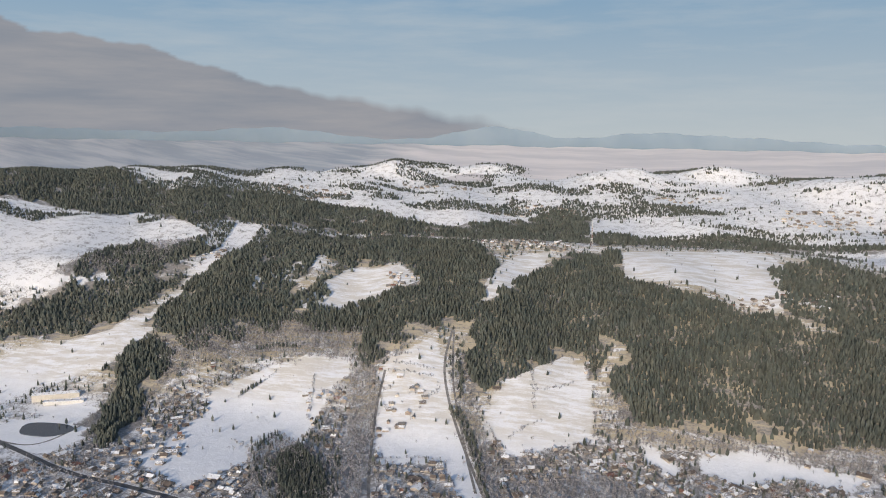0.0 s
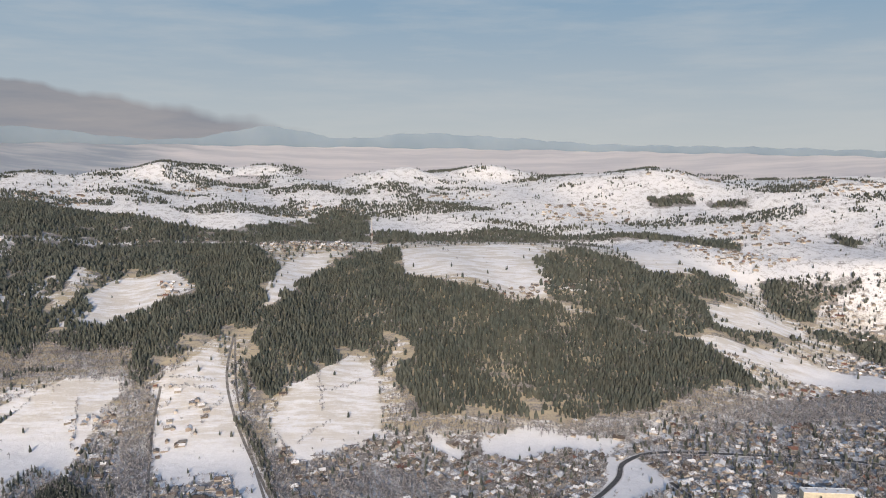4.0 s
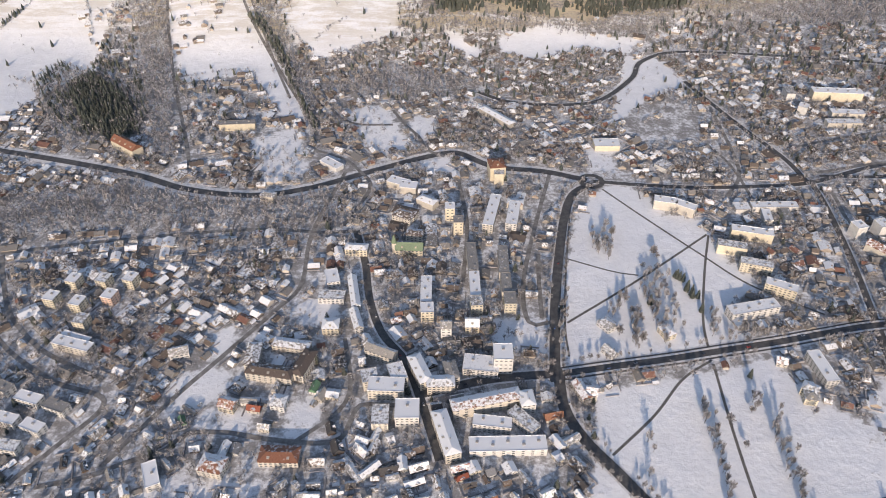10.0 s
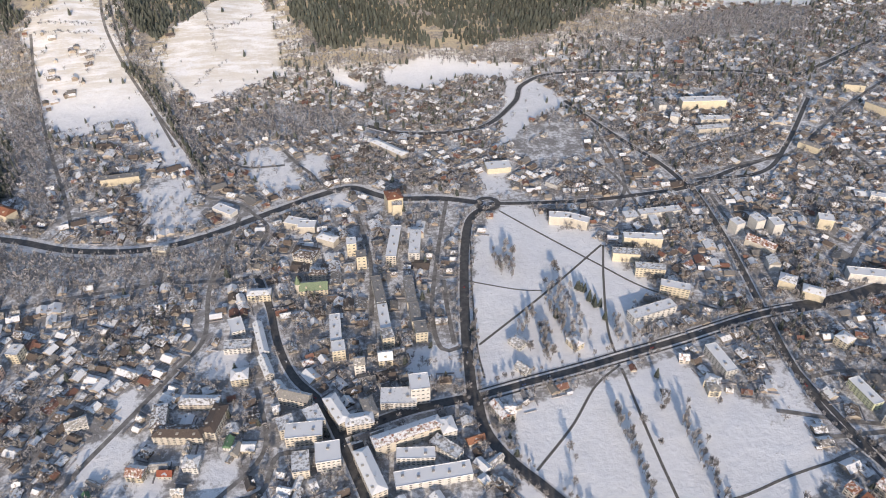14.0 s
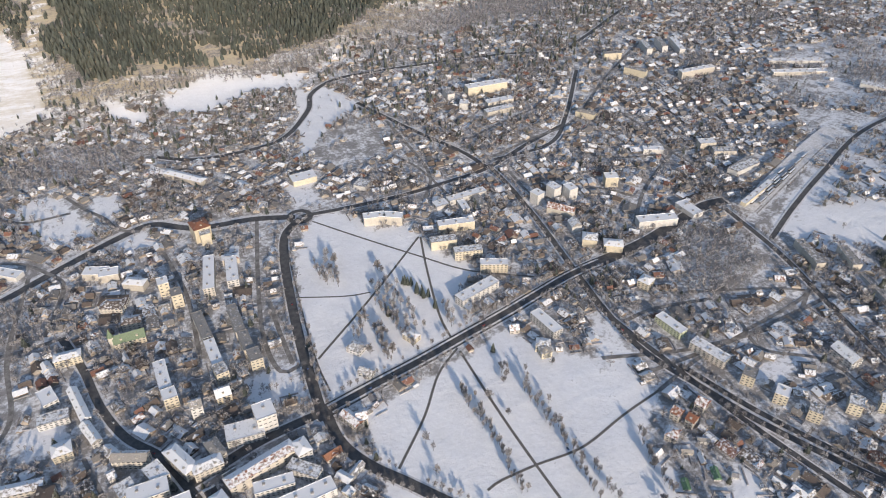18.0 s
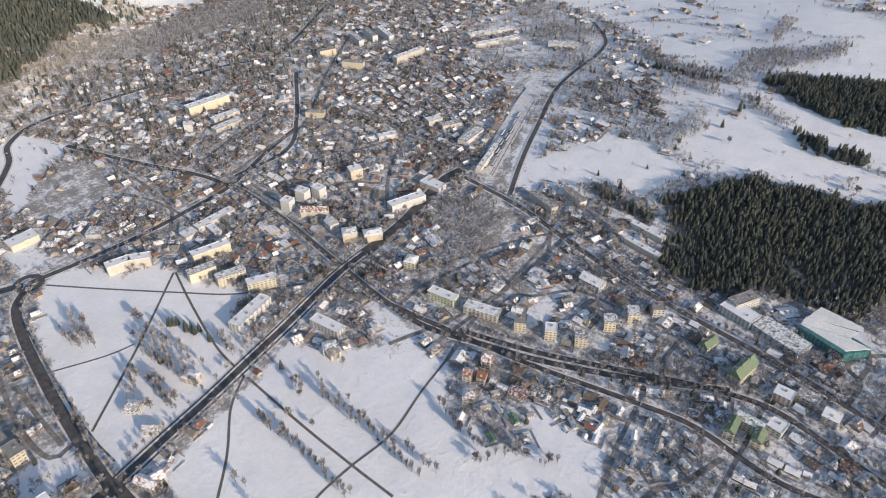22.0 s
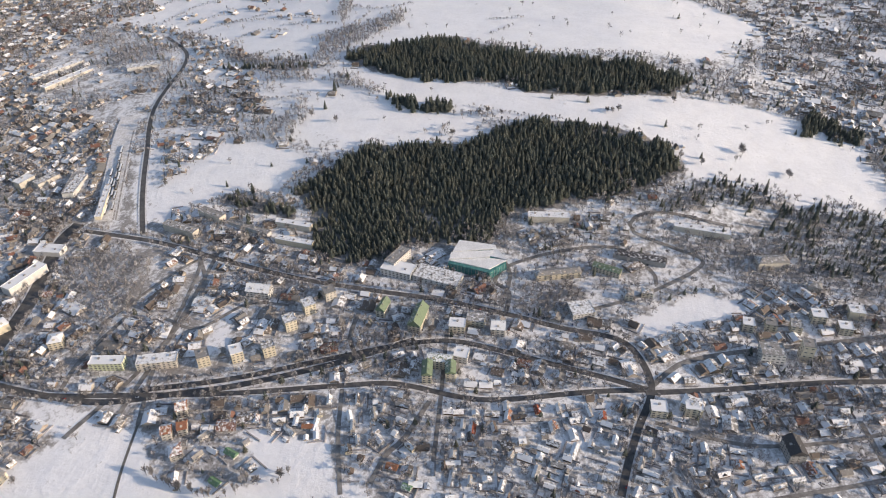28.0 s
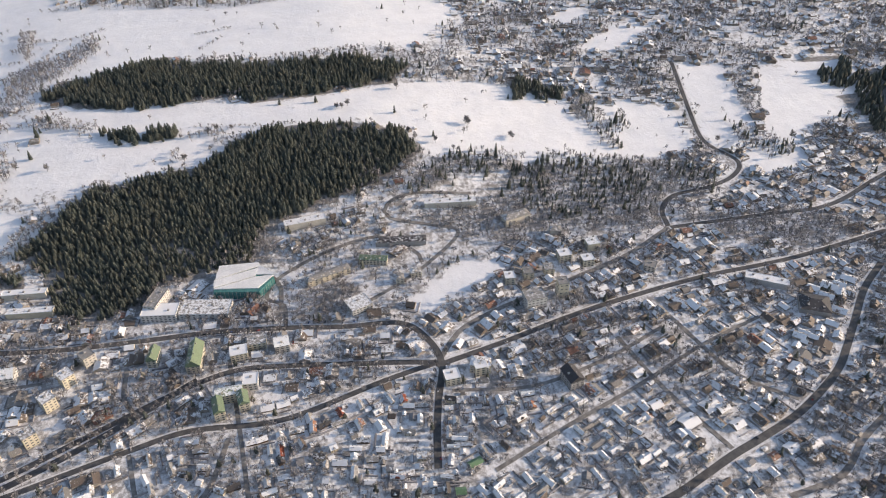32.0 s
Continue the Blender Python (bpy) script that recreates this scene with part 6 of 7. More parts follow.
def bough_shape(seed, tiers=7, boughs=5):
    """A spruce with single drooping boughs in tiers round a thin dark core."""
    r = random.Random(seed)
    V = [(0.07 * math.cos(a), 0.07 * math.sin(a), 0.08) for a in (0, 1.57, 3.14, 4.71)] + [(0, 0, 0.9)]
    T = [(0, 1, 4), (1, 2, 4), (2, 3, 4), (3, 0, 4)]
    for k in range(tiers):
        f = k / tiers
        z, rad = 0.10 + 0.84 * f, 0.19 * (1 - f) ** 0.7 + 0.02
        for i in range(boughs):
            a, half = 6.283 * (i + r.uniform(-.3, .3)) / boughs + 0.6 * k, r.uniform(0.42, 0.7)
            q, drop = rad * r.uniform(0.8, 1.25), r.uniform(0.0, 0.05)
            b = len(V)
            V += [(0.1 * q * math.cos(a), 0.1 * q * math.sin(a), z + 0.09 + r.uniform(-.02, .03)),
                  (q * math.cos(a - half), q * math.sin(a - half), z - drop), (q * math.cos(a + half), q * math.sin(a + half), z - drop + r.uniform(-.03, .03))]
            T.append((b, b + 1, b + 2))
    I = [0] * len(T)
    b = len(V)
    V += [(0.015 * math.cos(a), 0.015 * math.sin(a), z) for z in (-0.03, 0.3) for a in (0, 2.1, 4.2)]
    T += [(b, b + 1, b + 4), (b, b + 4, b + 3), (b + 1, b + 2, b + 5), (b + 1, b + 5, b + 4), (b + 2, b, b + 3), (b + 2, b + 3, b + 5)]
    I += [1] * 6
    return np.array(V), np.array(T), np.array(I)


def bare_shape(seed, twigs=24, thin=1.0, steep=0.1):
    """A leafless tree: tapered trunk, limbs and thin blades of twigs in an uneven crown."""
    r = random.Random(seed)
    V, T, I = [], [], []
    V += [(0.028 * math.cos(a), 0.028 * math.sin(a), -0.03) for a in (0, 2.1, 4.2)] + [(0.0, 0.0, 0.75)]
    T += [(0, 1, 3), (1, 2, 3), (2, 0, 3)]
    I += [1] * 3
    for k in range(twigs):
        a, up = r.uniform(0, 6.283), r.uniform(steep, 1.3)
        z = r.uniform(0.22, 0.62)
        ln = r.uniform(0.22, 0.42) * (1.1 - 0.35 * z)
        d = Vector((math.cos(a) * math.cos(up), math.sin(a) * math.cos(up), math.sin(up)))
        side = d.cross(Vector((r.uniform(-1, 1), r.uniform(-1, 1), r.uniform(-.3, .3)))).normalized() * r.uniform(0.018, 0.042) * thin
        o = Vector((0, 0, z))
        b = len(V)
        V += [tuple(o), tuple(o + d * ln + side * 1.7), tuple(o + d * ln * 0.9 - side * 1.7 + Vector((0, 0, 0.05)))]
        T += [(b, b + 1, b + 2)]
        I += [0]
    return np.array(V), np.array(T), np.array(I)


def scatter(poly, gap, jitter=0.45):
    q = np.array(poly, float)
    x, y = np.meshgrid(np.arange(q[:, 0].min(), q[:, 0].max(), gap), np.arange(q[:, 1].min(), q[:, 1].max(), gap))
    p = np.c_[x.ravel(), y.ravel()] + rng.uniform(-jitter * gap, jitter * gap, (x.size, 2))
    return p[inside(poly, p[:, 0], p[:, 1])]


def stray(p, share, far):
    """Some of the places moved off at random, to loosen an edge."""
    q = p[rng.random(len(p)) < share]
    return q + rng.normal(0, far, q.shape)


def planted(p, low, high, kinds, wide=1.0):
    h = rng.uniform(low, high, len(p))
    return np.c_[p, height(p[:, 0], p[:, 1]), h * wide * rng.uniform(0.85, 1.2, len(p)), h, rng.uniform(0, 6.28, len(p)), rng.integers(0, kinds, len(p))]


CONIFERS = [bough_shape(k) for k in range(8)]
FAR_CONIFERS = [conifer_shape(20 + k, 2, 6, False) for k in range(6)]
TINY_CONIFERS = [conifer_shape(50 + k, 2, 4, False) for k in range(4)]
BARES = [bare_shape(k, 42, 0.36) for k in range(7)]
BARES_FAR = [bare_shape(30 + k, 15, 0.85) for k in range(8)]
POPLARS = [bare_shape(90 + k, 90, 0.2, 0.75) for k in range(5)]
PARK_TREES = [bare_shape(80 + k, 90, 0.26) for k in range(5)]
PLANTED = {"pine": [], "bare": []}


def unplanted(p, kind):
    """The places that no earlier plot of that kind holds."""
    taken = np.zeros(len(p), bool)
    for plot in PLANTED[kind]:
        taken |= inside(plot, p[:, 0], p[:, 1])
    return p[~taken]


for kind, poly in WOODS:
    q = np.array(poly, float)
    mid = np.hypot(*q.mean(0))
    if kind == "pine":
        gap = 5.9 if mid < 1500 else (8.2 if mid < 2250 else 11.0)
        p = unplanted(scatter(poly, gap), "pine")
        PLANTED["pine"].append(poly)
        if len(p) < 4:
            continue
        wide = 1.0 if mid < 1500 else 2.2
        wob = wide * (10 * np.sin(p[:, 0] / 13 / wide + p[:, 1] / 9 / wide) + 9 * np.sin(p[:, 1] / 17 / wide - p[:, 0] / 29 / wide))
        p = p[inside(poly, p[:, 0] + wob, p[:, 1] - wob)]
        p = np.concatenate([p, stray(p, 0.07, 15 * wide)])
        # stands of different age, clearings, and leafless patches
        age = np.sin(p[:, 0] / 41 + 1.3 * np.sin(p[:, 1] / 67)) * np.sin(p[:, 1] / 53 + np.sin(p[:, 0] / 83))
        leafless = np.sin(p[:, 0] / 71 + 2.0 + np.sin(p[:, 1] / 37)) * np.sin(p[:, 1] / 59 + 1.0) + rng.normal(0, 0.2, len(p))
        keep = (age > -0.975) | (rng.random(len(p)) < 0.35)
        brown = (leafless > (1.2 if mid > 1500 else 1.1)) & keep
        shapes = CONIFERS if mid < 1500 else FAR_CONIFERS
        if len(p):
            rows = planted(p, 11, 21, len(shapes), 1.3 if mid < 1500 else (1.45 if mid < 2250 else 1.9))
            rows[:, 3:5] *= (0.92 + 0.22 * age)[:, None]
            tagged(strewn("spruce_wood", shapes, rows[keep & ~brown], [m_pine, m_trunk]), "dense dark green spruce wood on a snowy slope", "wood", kind="stuff")
            if brown.sum() > 3:
                tagged(strewn("mixed_wood", BARES_FAR, planted(p[brown], 9, 16, len(BARES_FAR), 1.1), [m_bare, m_trunk]), "leafless brown trees inside the spruce wood", "trees", kind="stuff")
    else:
        if math.hypot(q[:, 0].mean() - 300, q[:, 1].mean() - 560) < 330 and np.ptp(q[:, 0]) < 130:
            p = scatter(poly, 12.0)
            if not len(p):
                continue
            tagged(strewn("park_trees", PARK_TREES, planted(p, 14, 24, len(PARK_TREES), 0.62), [m_bare, m_trunk]), "tall leafless park trees standing in snow", "trees", kind="stuff")
            continue
        p = unplanted(scatter(poly, 8.0), "bare")
        PLANTED["bare"].append(poly)
        if len(p) < 4:
            continue
        p = np.concatenate([p, stray(p, 0.3, 14)])
        if kind == "mixed":
            ever = rng.random(len(p)) < 0.27 + 0.2 * np.sin(p[:, 0] / 31) * np.sin(p[:, 1] / 27)
            tagged(strewn("mixed_wood", CONIFERS, planted(p[ever], 9, 19, len(CONIFERS), 0.95), [m_pine, m_trunk]), "dark spruces standing among leafless trees", "trees", kind="stuff")
            p = p[~ever]
        if len(p):
            tagged(strewn("bare_wood", *((BARES, planted(p, 8, 15, len(BARES), 0.9)) if mid < 900 else (BARES_FAR, planted(p, 8, 15, len(BARES_FAR), 0.95))), [m_bare, m_trunk]), "leafless grey-brown trees standing in snow", "trees", kind="stuff")

# hedges along field edges
for kind, pts in HEDGES:
    ln = smooth_line(pts, 6.0)
    ln = np.concatenate([ln, ln[rng.random(len(ln)) < 0.6]])
    ln = ln + rng.normal(0, 2.6, ln.shape)
    if kind == "poplar":
        tagged(strewn("park_trees", POPLARS, planted(ln, 11, 20, len(POPLARS), 0.7), [m_bare, m_trunk]), "row of slim leafless park trees standing in snow", "trees", kind="stuff")
    elif kind == "bare":
        tagged(strewn("hedgerow", BARES_FAR, planted(ln, 3.5, 9, len(BARES_FAR), 1.2), [m_bare, m_trunk]), "leafless hedgerow along the edge of a snowy field", "hedge", kind="stuff")
    else:
        tagged(strewn("hedgerow", FAR_CONIFERS, planted(ln, 7, 16, len(FAR_CONIFERS), 1.2), [m_pine, m_trunk]), "row of dark spruces beside a snowy field", "trees", kind="stuff")

# street trees along the avenues
rows = []
for name, width, pts in ROADS:
    if name in ("boulevard", "avenue_west", "curve_south", "cross_street", "upper_street", "spa_street"):
        ln = smooth_line(pts, 9)
        dd = np.gradient(ln, axis=0)
        dd /= np.linalg.norm(dd, axis=1, keepdims=True)
        for off in (-width / 2 - 3.5, width / 2 + 3.5):
            rows.append(ln + np.stack([-dd[:, 1], dd[:, 0]], -1) * off)
rows = np.concatenate(rows)
rows = rows[rng.random(len(rows)) < 0.7] 
rows = rows + rng.normal(0, 0.8, rows.shape)
tagged(strewn("street_trees", PARK_TREES, planted(rows, 9, 15, len(PARK_TREES), 0.8), [m_bare, m_trunk]), "rows of leafless trees along the avenues", "trees", kind="stuff")

# garden and street trees
cx, cy = np.meshgrid(np.arange(-1300, 1900, 7.6), np.arange(-1750, 1750, 7.6))
p = np.c_[cx.ravel(), cy.ravel()] + rng.uniform(-4, 4, (cx.size, 2))
r, az = np.hypot(p[:, 0], p[:, 1]), np.degrees(np.arctan2(p[:, 0], p[:, 1]))
p = p[(r > 400) & (r < 2300) & (az > -54) & (az < 156)]
fld, wd = masks(p[:, 0], p[:, 1])
yard = np.any([inside(q, p[:, 0], p[:, 1]) for k, q in FIELDS if k == "yard"], axis=0)
clump = np.sin(p[:, 0] / 37) * np.sin(p[:, 1] / 43) + 0.6 * np.sin(p[:, 0] / 91 + 1) * np.sin(p[:, 1] / 77)
p = p[(~wd) & (rng.random(len(p)) < np.where(yard, 0.3, np.where(fld, np.where((p[:, 0] > 850) | (p[:, 1] > 1250), 0.02, 0.0), 1.0))) & (rng.random(len(p)) < (0.36 + 0.12 * ss(55, 85, np.degrees(np.arctan2(p[:, 0], p[:, 1]))) + 0.50 * clump) * np.where(np.any([inside(q, p[:, 0], p[:, 1]) for q in OPEN], axis=0), 0.7, 1.0))]
near = np.array([near_road(x, y)[0] > 1.5 and free_spot(x, y, 1.5) for x, y in p])
p = p[near]
ever = rng.random(len(p)) < 0.05
far = np.hypot(p[:, 0], p[:, 1]) > 1150
tagged(strewn("garden_trees", BARES, planted(p[~ever & ~far], 7, 16, len(BARES), 1.0), [m_bare, m_trunk]), "leafless grey-brown garden trees among the houses", "trees", kind="stuff")
tagged(strewn("far_garden_trees", BARES_FAR, planted(p[~ever & far], 7, 15, len(BARES_FAR), 1.05), [m_bare, m_trunk]), "leafless trees among far houses", "trees", kind="stuff")
tagged(strewn("garden_spruces", CONIFERS, planted(p[ever], 8, 17, len(CONIFERS), 1.1), [m_pine, m_trunk]), "single dark spruces between snowy gardens", "trees", kind="stuff")

# ---- distance: fog sea, mountains, cloud bank ----


def arc_sheet(name, mat, low, high, d_low, d_high, a0=-60, a1=45, steps=220, rows=2):
    az = np.radians(np.linspace(a0, a1, steps))
    V = []
    for k in range(rows):
        f = k / (rows - 1)
        d = d_low + (d_high - d_low) * f
        z = low(np.degrees(az)) + (high(np.degrees(az)) - low(np.degrees(az))) * f
        V.append(np.c_[np.sin(az) * d, np.cos(az) * d, z])
    i = (np.arange(rows - 1)[:, None] * steps + np.arange(steps - 1)[None]).ravel()
    return soup(name, np.concatenate(V), np.c_[i, i + 1, i + steps + 1, i + steps], [mat], smooth=True)


def elev(deg, d=4890):
    return 650 + d * np.tan(np.radians(deg))


fog = arc_sheet("fog_sea", m_fog, lambda a: 425 + 0 * a, lambda a: elev(-0.30 - 0.012 * (a + 20) + 0.05 * np.sin(a * 0.9) + 0.03 * np.sin(a * 2.7 + 1), 4850), 4000, 4850, rows=18)
tagged(fog, "pale sea of fog filling the far lowland", "fog", kind="structure")


def bell(a, c, w):
    return np.exp(-((a - c) / w) ** 2)


def ridge_line(a):
    e = -0.05 + 1.15 * bell(a, -12.2, 4.2) + 0.75 * bell(a, -1.0, 4.6) + 0.45 * bell(a, 6, 5) + 0.22 * bell(a, 20, 16) + 0.75 * bell(a, -29, 5.5) + 0.45 * bell(a, -45, 10)
    return elev(e - 0.012 * (a + 16) + 0.05 * np.sin(a * 1.9) + 0.03 * np.sin(a * 5.3 + 1))


# its haze is in the material's blue
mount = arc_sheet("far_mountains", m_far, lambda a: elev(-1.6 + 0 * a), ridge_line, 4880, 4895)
tagged(mount, "low mountain range beyond the fog, painted haze blue", "mountains", kind="structure")

# sky over the horizon with a grey bank of cloud in the west
m_sky, n, l, p = material("hazy_sky", 1.0)
up = n.new("ShaderNodeAttribute")
up.attribute_name = "rise"
cl = n.new("ShaderNodeAttribute")
cl.attribute_name = "bank"
wisp = n.new("ShaderNodeTexNoise")
wm = n.new("ShaderNodeMapping")
wm.inputs["Scale"].default_value = (0.0010, 0.0010, 0.0075)
l.new(n.new("ShaderNodeTexCoord").outputs["Object"], wm.inputs["Vector"])
l.new(wm.outputs[0], wisp.inputs["Vector"])
wisp.inputs["Scale"].default_value, wisp.inputs["Detail"].default_value, wisp.inputs["Roughness"].default_value = 1.0, 6, 0.6
blue = mix(n, l, span(n, l, up.outputs["Fac"], 0.0, 10.0), (0.51, 0.59, 0.65), (0.26, 0.42, 0.60))
blue = mix(n, l, span(n, l, wisp.outputs["Fac"], 0.45, 0.75, 0.0, 0.35), blue, (0.58, 0.64, 0.69))
bank = span(n, l, calc(n, l, "ADD", cl.outputs["Fac"], span(n, l, wisp.outputs["Fac"], 0.2, 0.8, -0.25, 0.25)), 0.2, 0.8)
grey = mix(n, l, span(n, l, wisp.outputs["Fac"], 0.35, 0.7), (0.265, 0.305, 0.375), (0.37, 0.385, 0.43))
l.new(mix(n, l, bank, blue, grey), p.inputs["Emission Color"])
p.inputs["Base Color"].default_value = (0, 0, 0, 1)
p.inputs["Specular IOR Level"].default_value = 0.0
p.inputs["Emission Strength"].default_value = 0.72
deg_a, deg_e = np.meshgrid(np.linspace(-62, 48, 260), np.linspace(-2.5, 13.0, 90))
far_d = 4930 * np.cos(np.radians(deg_e))
backdrop = soup("backdrop", np.stack([np.sin(np.radians(deg_a)) * far_d, np.cos(np.radians(deg_a)) * far_d, 650 + 4930 * np.sin(np.radians(deg_e))], -1).reshape(-1, 3),
                (lambda i: np.c_[i, i + 1, i + 261, i + 260])((np.arange(89)[:, None] * 260 + np.arange(259)[None]).ravel()), [m_sky], smooth=True)
crown = np.interp(deg_a, [-62, -49, -45, -38.5, -35, -29, -21, -14, -6], [9.6, 8.6, 7.2, 6.6, 5.6, 4.0, 2.6, 1.8, 0.6]) + 0.12 * np.sin(deg_a * 1.3) + 0.06 * np.sin(deg_a * 4.1)
soft_edge = 0.35 + 0.9 * ss(-34, -18, deg_a)
bank_v = np.clip(0.5 + (crown - deg_e) / soft_edge, 0, 1) * ss(-3, -20, deg_a)
for key, val in (("rise", deg_e), ("bank", bank_v)):
    backdrop.data.attributes.new(key, "FLOAT", "POINT").data.foreach_set("value", val.ravel().astype(np.float32))
tagged(backdrop, "pale blue winter sky with a grey bank of cloud", "sky", kind="structure")

# ---- the bath hall with its folded roof ----


def bath_hall():
    root = new("bath_hall")
    c = np.array(HALL, float)
    mid = c.mean(0)
    z = float(height(*mid))
    root.matrix_basis = pose(mid[0], mid[1], z)
    q = [(p - mid) for p in c]
    tops = [13.0, 13.0, 12.0, 11.5, 12.0]
    bm = bmesh.new()
    lo = [bm.verts.new((p[0], p[1], -0.6)) for p in q]
    hi = [bm.verts.new((p[0] * 0.97, p[1] * 0.97, h)) for p, h in zip(q, tops)]
    k = len(q)
    for i in range(k):
        bm.faces.new([lo[i], lo[(i + 1) % k], hi[(i + 1) % k], hi[i]])
    bm.faces.new(hi)
    bmesh.ops.recalc_face_normals(bm, faces=bm.faces)
    part("glass_wall", bm, m_teal, root, "teal glass wall")
    for i in range(k):
        a, b = q[i], q[(i + 1) % k]
        cols = max(3, int(np.linalg.norm(b - a) // 5))
        for j in range(cols + 1):
            p = a + (b - a) * j / cols
            bm = bmesh.new()
            box(bm, p[0] * 0.995, p[1] * 0.995, 0, 0.35, 0.35, tops[i] + (tops[(i + 1) % k] - tops[i]) * j / cols - 0.5)
            part("mullion", bm, m_steel, root)
    for zr, corners in HALL_ROOF:
        bm = bmesh.new()
        t = [bm.verts.new((x - mid[0], y - mid[1], zr + (0.6 if i < 2 else -0.3))) for i, (x, y) in enumerate(corners)]
        d = [bm.verts.new((v.co.x, v.co.y, v.co.z - 1.6)) for v in t]
        bm.faces.new(t)
        bm.faces.new(d[::-1])
        for i in range(4):
            bm.faces.new([t[i], d[i], d[(i + 1) % 4], t[(i + 1) % 4]])
        bmesh.ops.recalc_face_normals(bm, faces=bm.faces)
        part("roof_panel", bm, m_panel, root, "white folded roof panel under snow")
    tagged(root, "large bath hall with teal glass walls and a folded white roof", "hall")


bath_hall()

# ---- broadcasting mast on the crest ----


def mast():
    root = new("broadcast_mast")
    x, y = MAST
    root.matrix_basis = pose(x, y, float(height(x, y)))
    H, base, tip = 96.0, 7.0, 0.9
    white, red = WALL["white"], ROOF["red"]

    def corner(i, z):
        r = (base + (tip - base) * min(1.0, z / (H * 0.8))) / 1.4 if z < H * 0.8 else tip / 1.4
        a = math.pi / 4 + i * math.pi / 2
        return Vector((r * math.cos(a), r * math.sin(a), z))

    def bar(name, a, b, w, mat):
        bm = bmesh.new()
        bmesh.ops.create_cone(bm, cap_ends=True, segments=5, radius1=w, radius2=w * 0.9, depth=(b - a).length)
        bmesh.ops.transform(bm, matrix=Matrix.Translation((a + b) / 2) @ (b - a).to_track_quat("Z", "Y").to_matrix().to_4x4(), verts=bm.verts)
        part(name, bm, mat, root)

    levels = [0, 16, 30, 43, 55, 66, 76.8]
    for i in range(4):
        for k, (a, b) in enumerate(zip(levels, levels[1:])):
            bar("leg", corner(i, a), corner(i, b), 0.42, white if k % 2 else red)
            bar("brace", corner(i, a), corner((i + 1) % 4, b), 0.22, white)
    for z in (30, 55, 70):
        bm = bmesh.new()
        bmesh.ops.create_cone(bm, cap_ends=True, segments=10, radius1=5.2 - z * 0.04, radius2=5.2 - z * 0.04, depth=1.6, matrix=Matrix.Translation((0, 0, z)))
        part("platform", bm, white, root)
    bar("antenna_pole", Vector((0, 0, 76)), Vector((0, 0, H)), 0.8, white)
    tagged(root, "tall red and white lattice broadcasting mast on the wooded crest", "mast")


mast()

# ---- railway yard ----
line = smooth_line(TRACK, 8)
d = np.gradient(line, axis=0)
d /= np.linalg.norm(d, axis=1, keepdims=True)
side = np.stack([-d[:, 1], d[:, 0]], -1)
tagged(ribbon("track_bed", line, 38, 0.10, m_verge), "wide snowy railway yard", "railway yard", kind="structure")
for k, off in enumerate((-15, -11, -7, -2, 3, 7, 11, 15)):
    tagged(ribbon("track", line[: len(line) - 6 * (abs(off) > 12)] + side[: len(line) - 6 * (abs(off) > 12)] * off, 2.6, 0.30 + 0.01 * k, m_rail), "railway track with dark sleepers in snow", "track", kind="structure")


def carriage():
    root = new("railway_carriage")
    bm = bmesh.new()
    box(bm, 0, 0, 1.0, 24, 2.8, 2.5)
    box(bm, 0, -0.02, 1.9, 22, 2.9, 0.8, 1)
    part("body", bm, WALL["dark"], root, more=(m_glass,))
    bm = bmesh.new()
    box(bm, 0, 0, 3.504, 24.2, 2.9, 0.35)
    box(bm, 0, 0, 3.85, 23.6, 1.9, 0.2)
    part("roof", bm, ROOF["snow"], root)
    for s in (-8, 8):
        bm = bmesh.new()
        box(bm, s, 0, 0.1, 3.4, 2.2, 0.9)
        part("bogie", bm, m_tyre, root)
    return tagged(root, "dark railway carriage with snow on its roof", "carriage", "carriages in the yard")


first = carriage()
count = 0
for off, start, cars in ((-7, 4, 5), (-2, 8, 6), (3, 3, 4), (7, 6, 4)):
    for c in range(cars):
        i = min(len(line) - 2, start + c * 3)
        pos = line[i] + side[i] * off
        m = pose(pos[0], pos[1], float(height(*pos)) + 0.34, 0, 0, math.degrees(math.atan2(d[i][1], d[i][0])))
        if count == 0:
            first.matrix_basis = m
        else:
            copy_thing(first, m)
        count += 1

# ---- single trees ----


def shape_part(name, shape, index, mats, root, scale):
    v, t, i = shape
    keep = t[i == index]
    used, inv = np.unique(keep, return_inverse=True)
    ob = soup(name, v[used] * scale, inv.reshape(-1, 3), mats)
    ob.parent = root
    return ob


def lone_tree(name, shape, mats, scale, label, group):
    root = new(name)
    shape_part("crown", shape, 0, [mats[0]], root, scale)
    shape_part("trunk", shape, 1, [mats[1]], root, scale)
    return tagged(root, label, "tree", group)


for name, places, shapes, mats, high, label, group in (
        ("spruce", SPRUCES, [bough_shape(40 + k, 12, 8) for k in range(3)], (m_pine, m_trunk), 16, "single dark green spruce standing in snow", "single spruces"),
        ("bare_tree", BARE_TREES, [bare_shape(60 + k, 110, 0.5) for k in range(3)], (m_bare, m_trunk), 13, "single leafless tree standing in a snowy field", "single bare trees")):
    made = {}
    for k, (x, y) in enumerate(places):
        sc = rng.uniform(0.75, 1.25)
        m = pose(x, y, float(height(x, y)), 0, 0, k * 67) @ Matrix.Diagonal((sc, sc, sc * rng.uniform(0.9, 1.15), 1))
        if k % 3 not in made:
            made[k % 3] = lone_tree(name, shapes[k % 3], mats, high, label, group)
            made[k % 3].matrix_basis = m
        else:
            copy_thing(made[k % 3], m)

# ---- cars ----


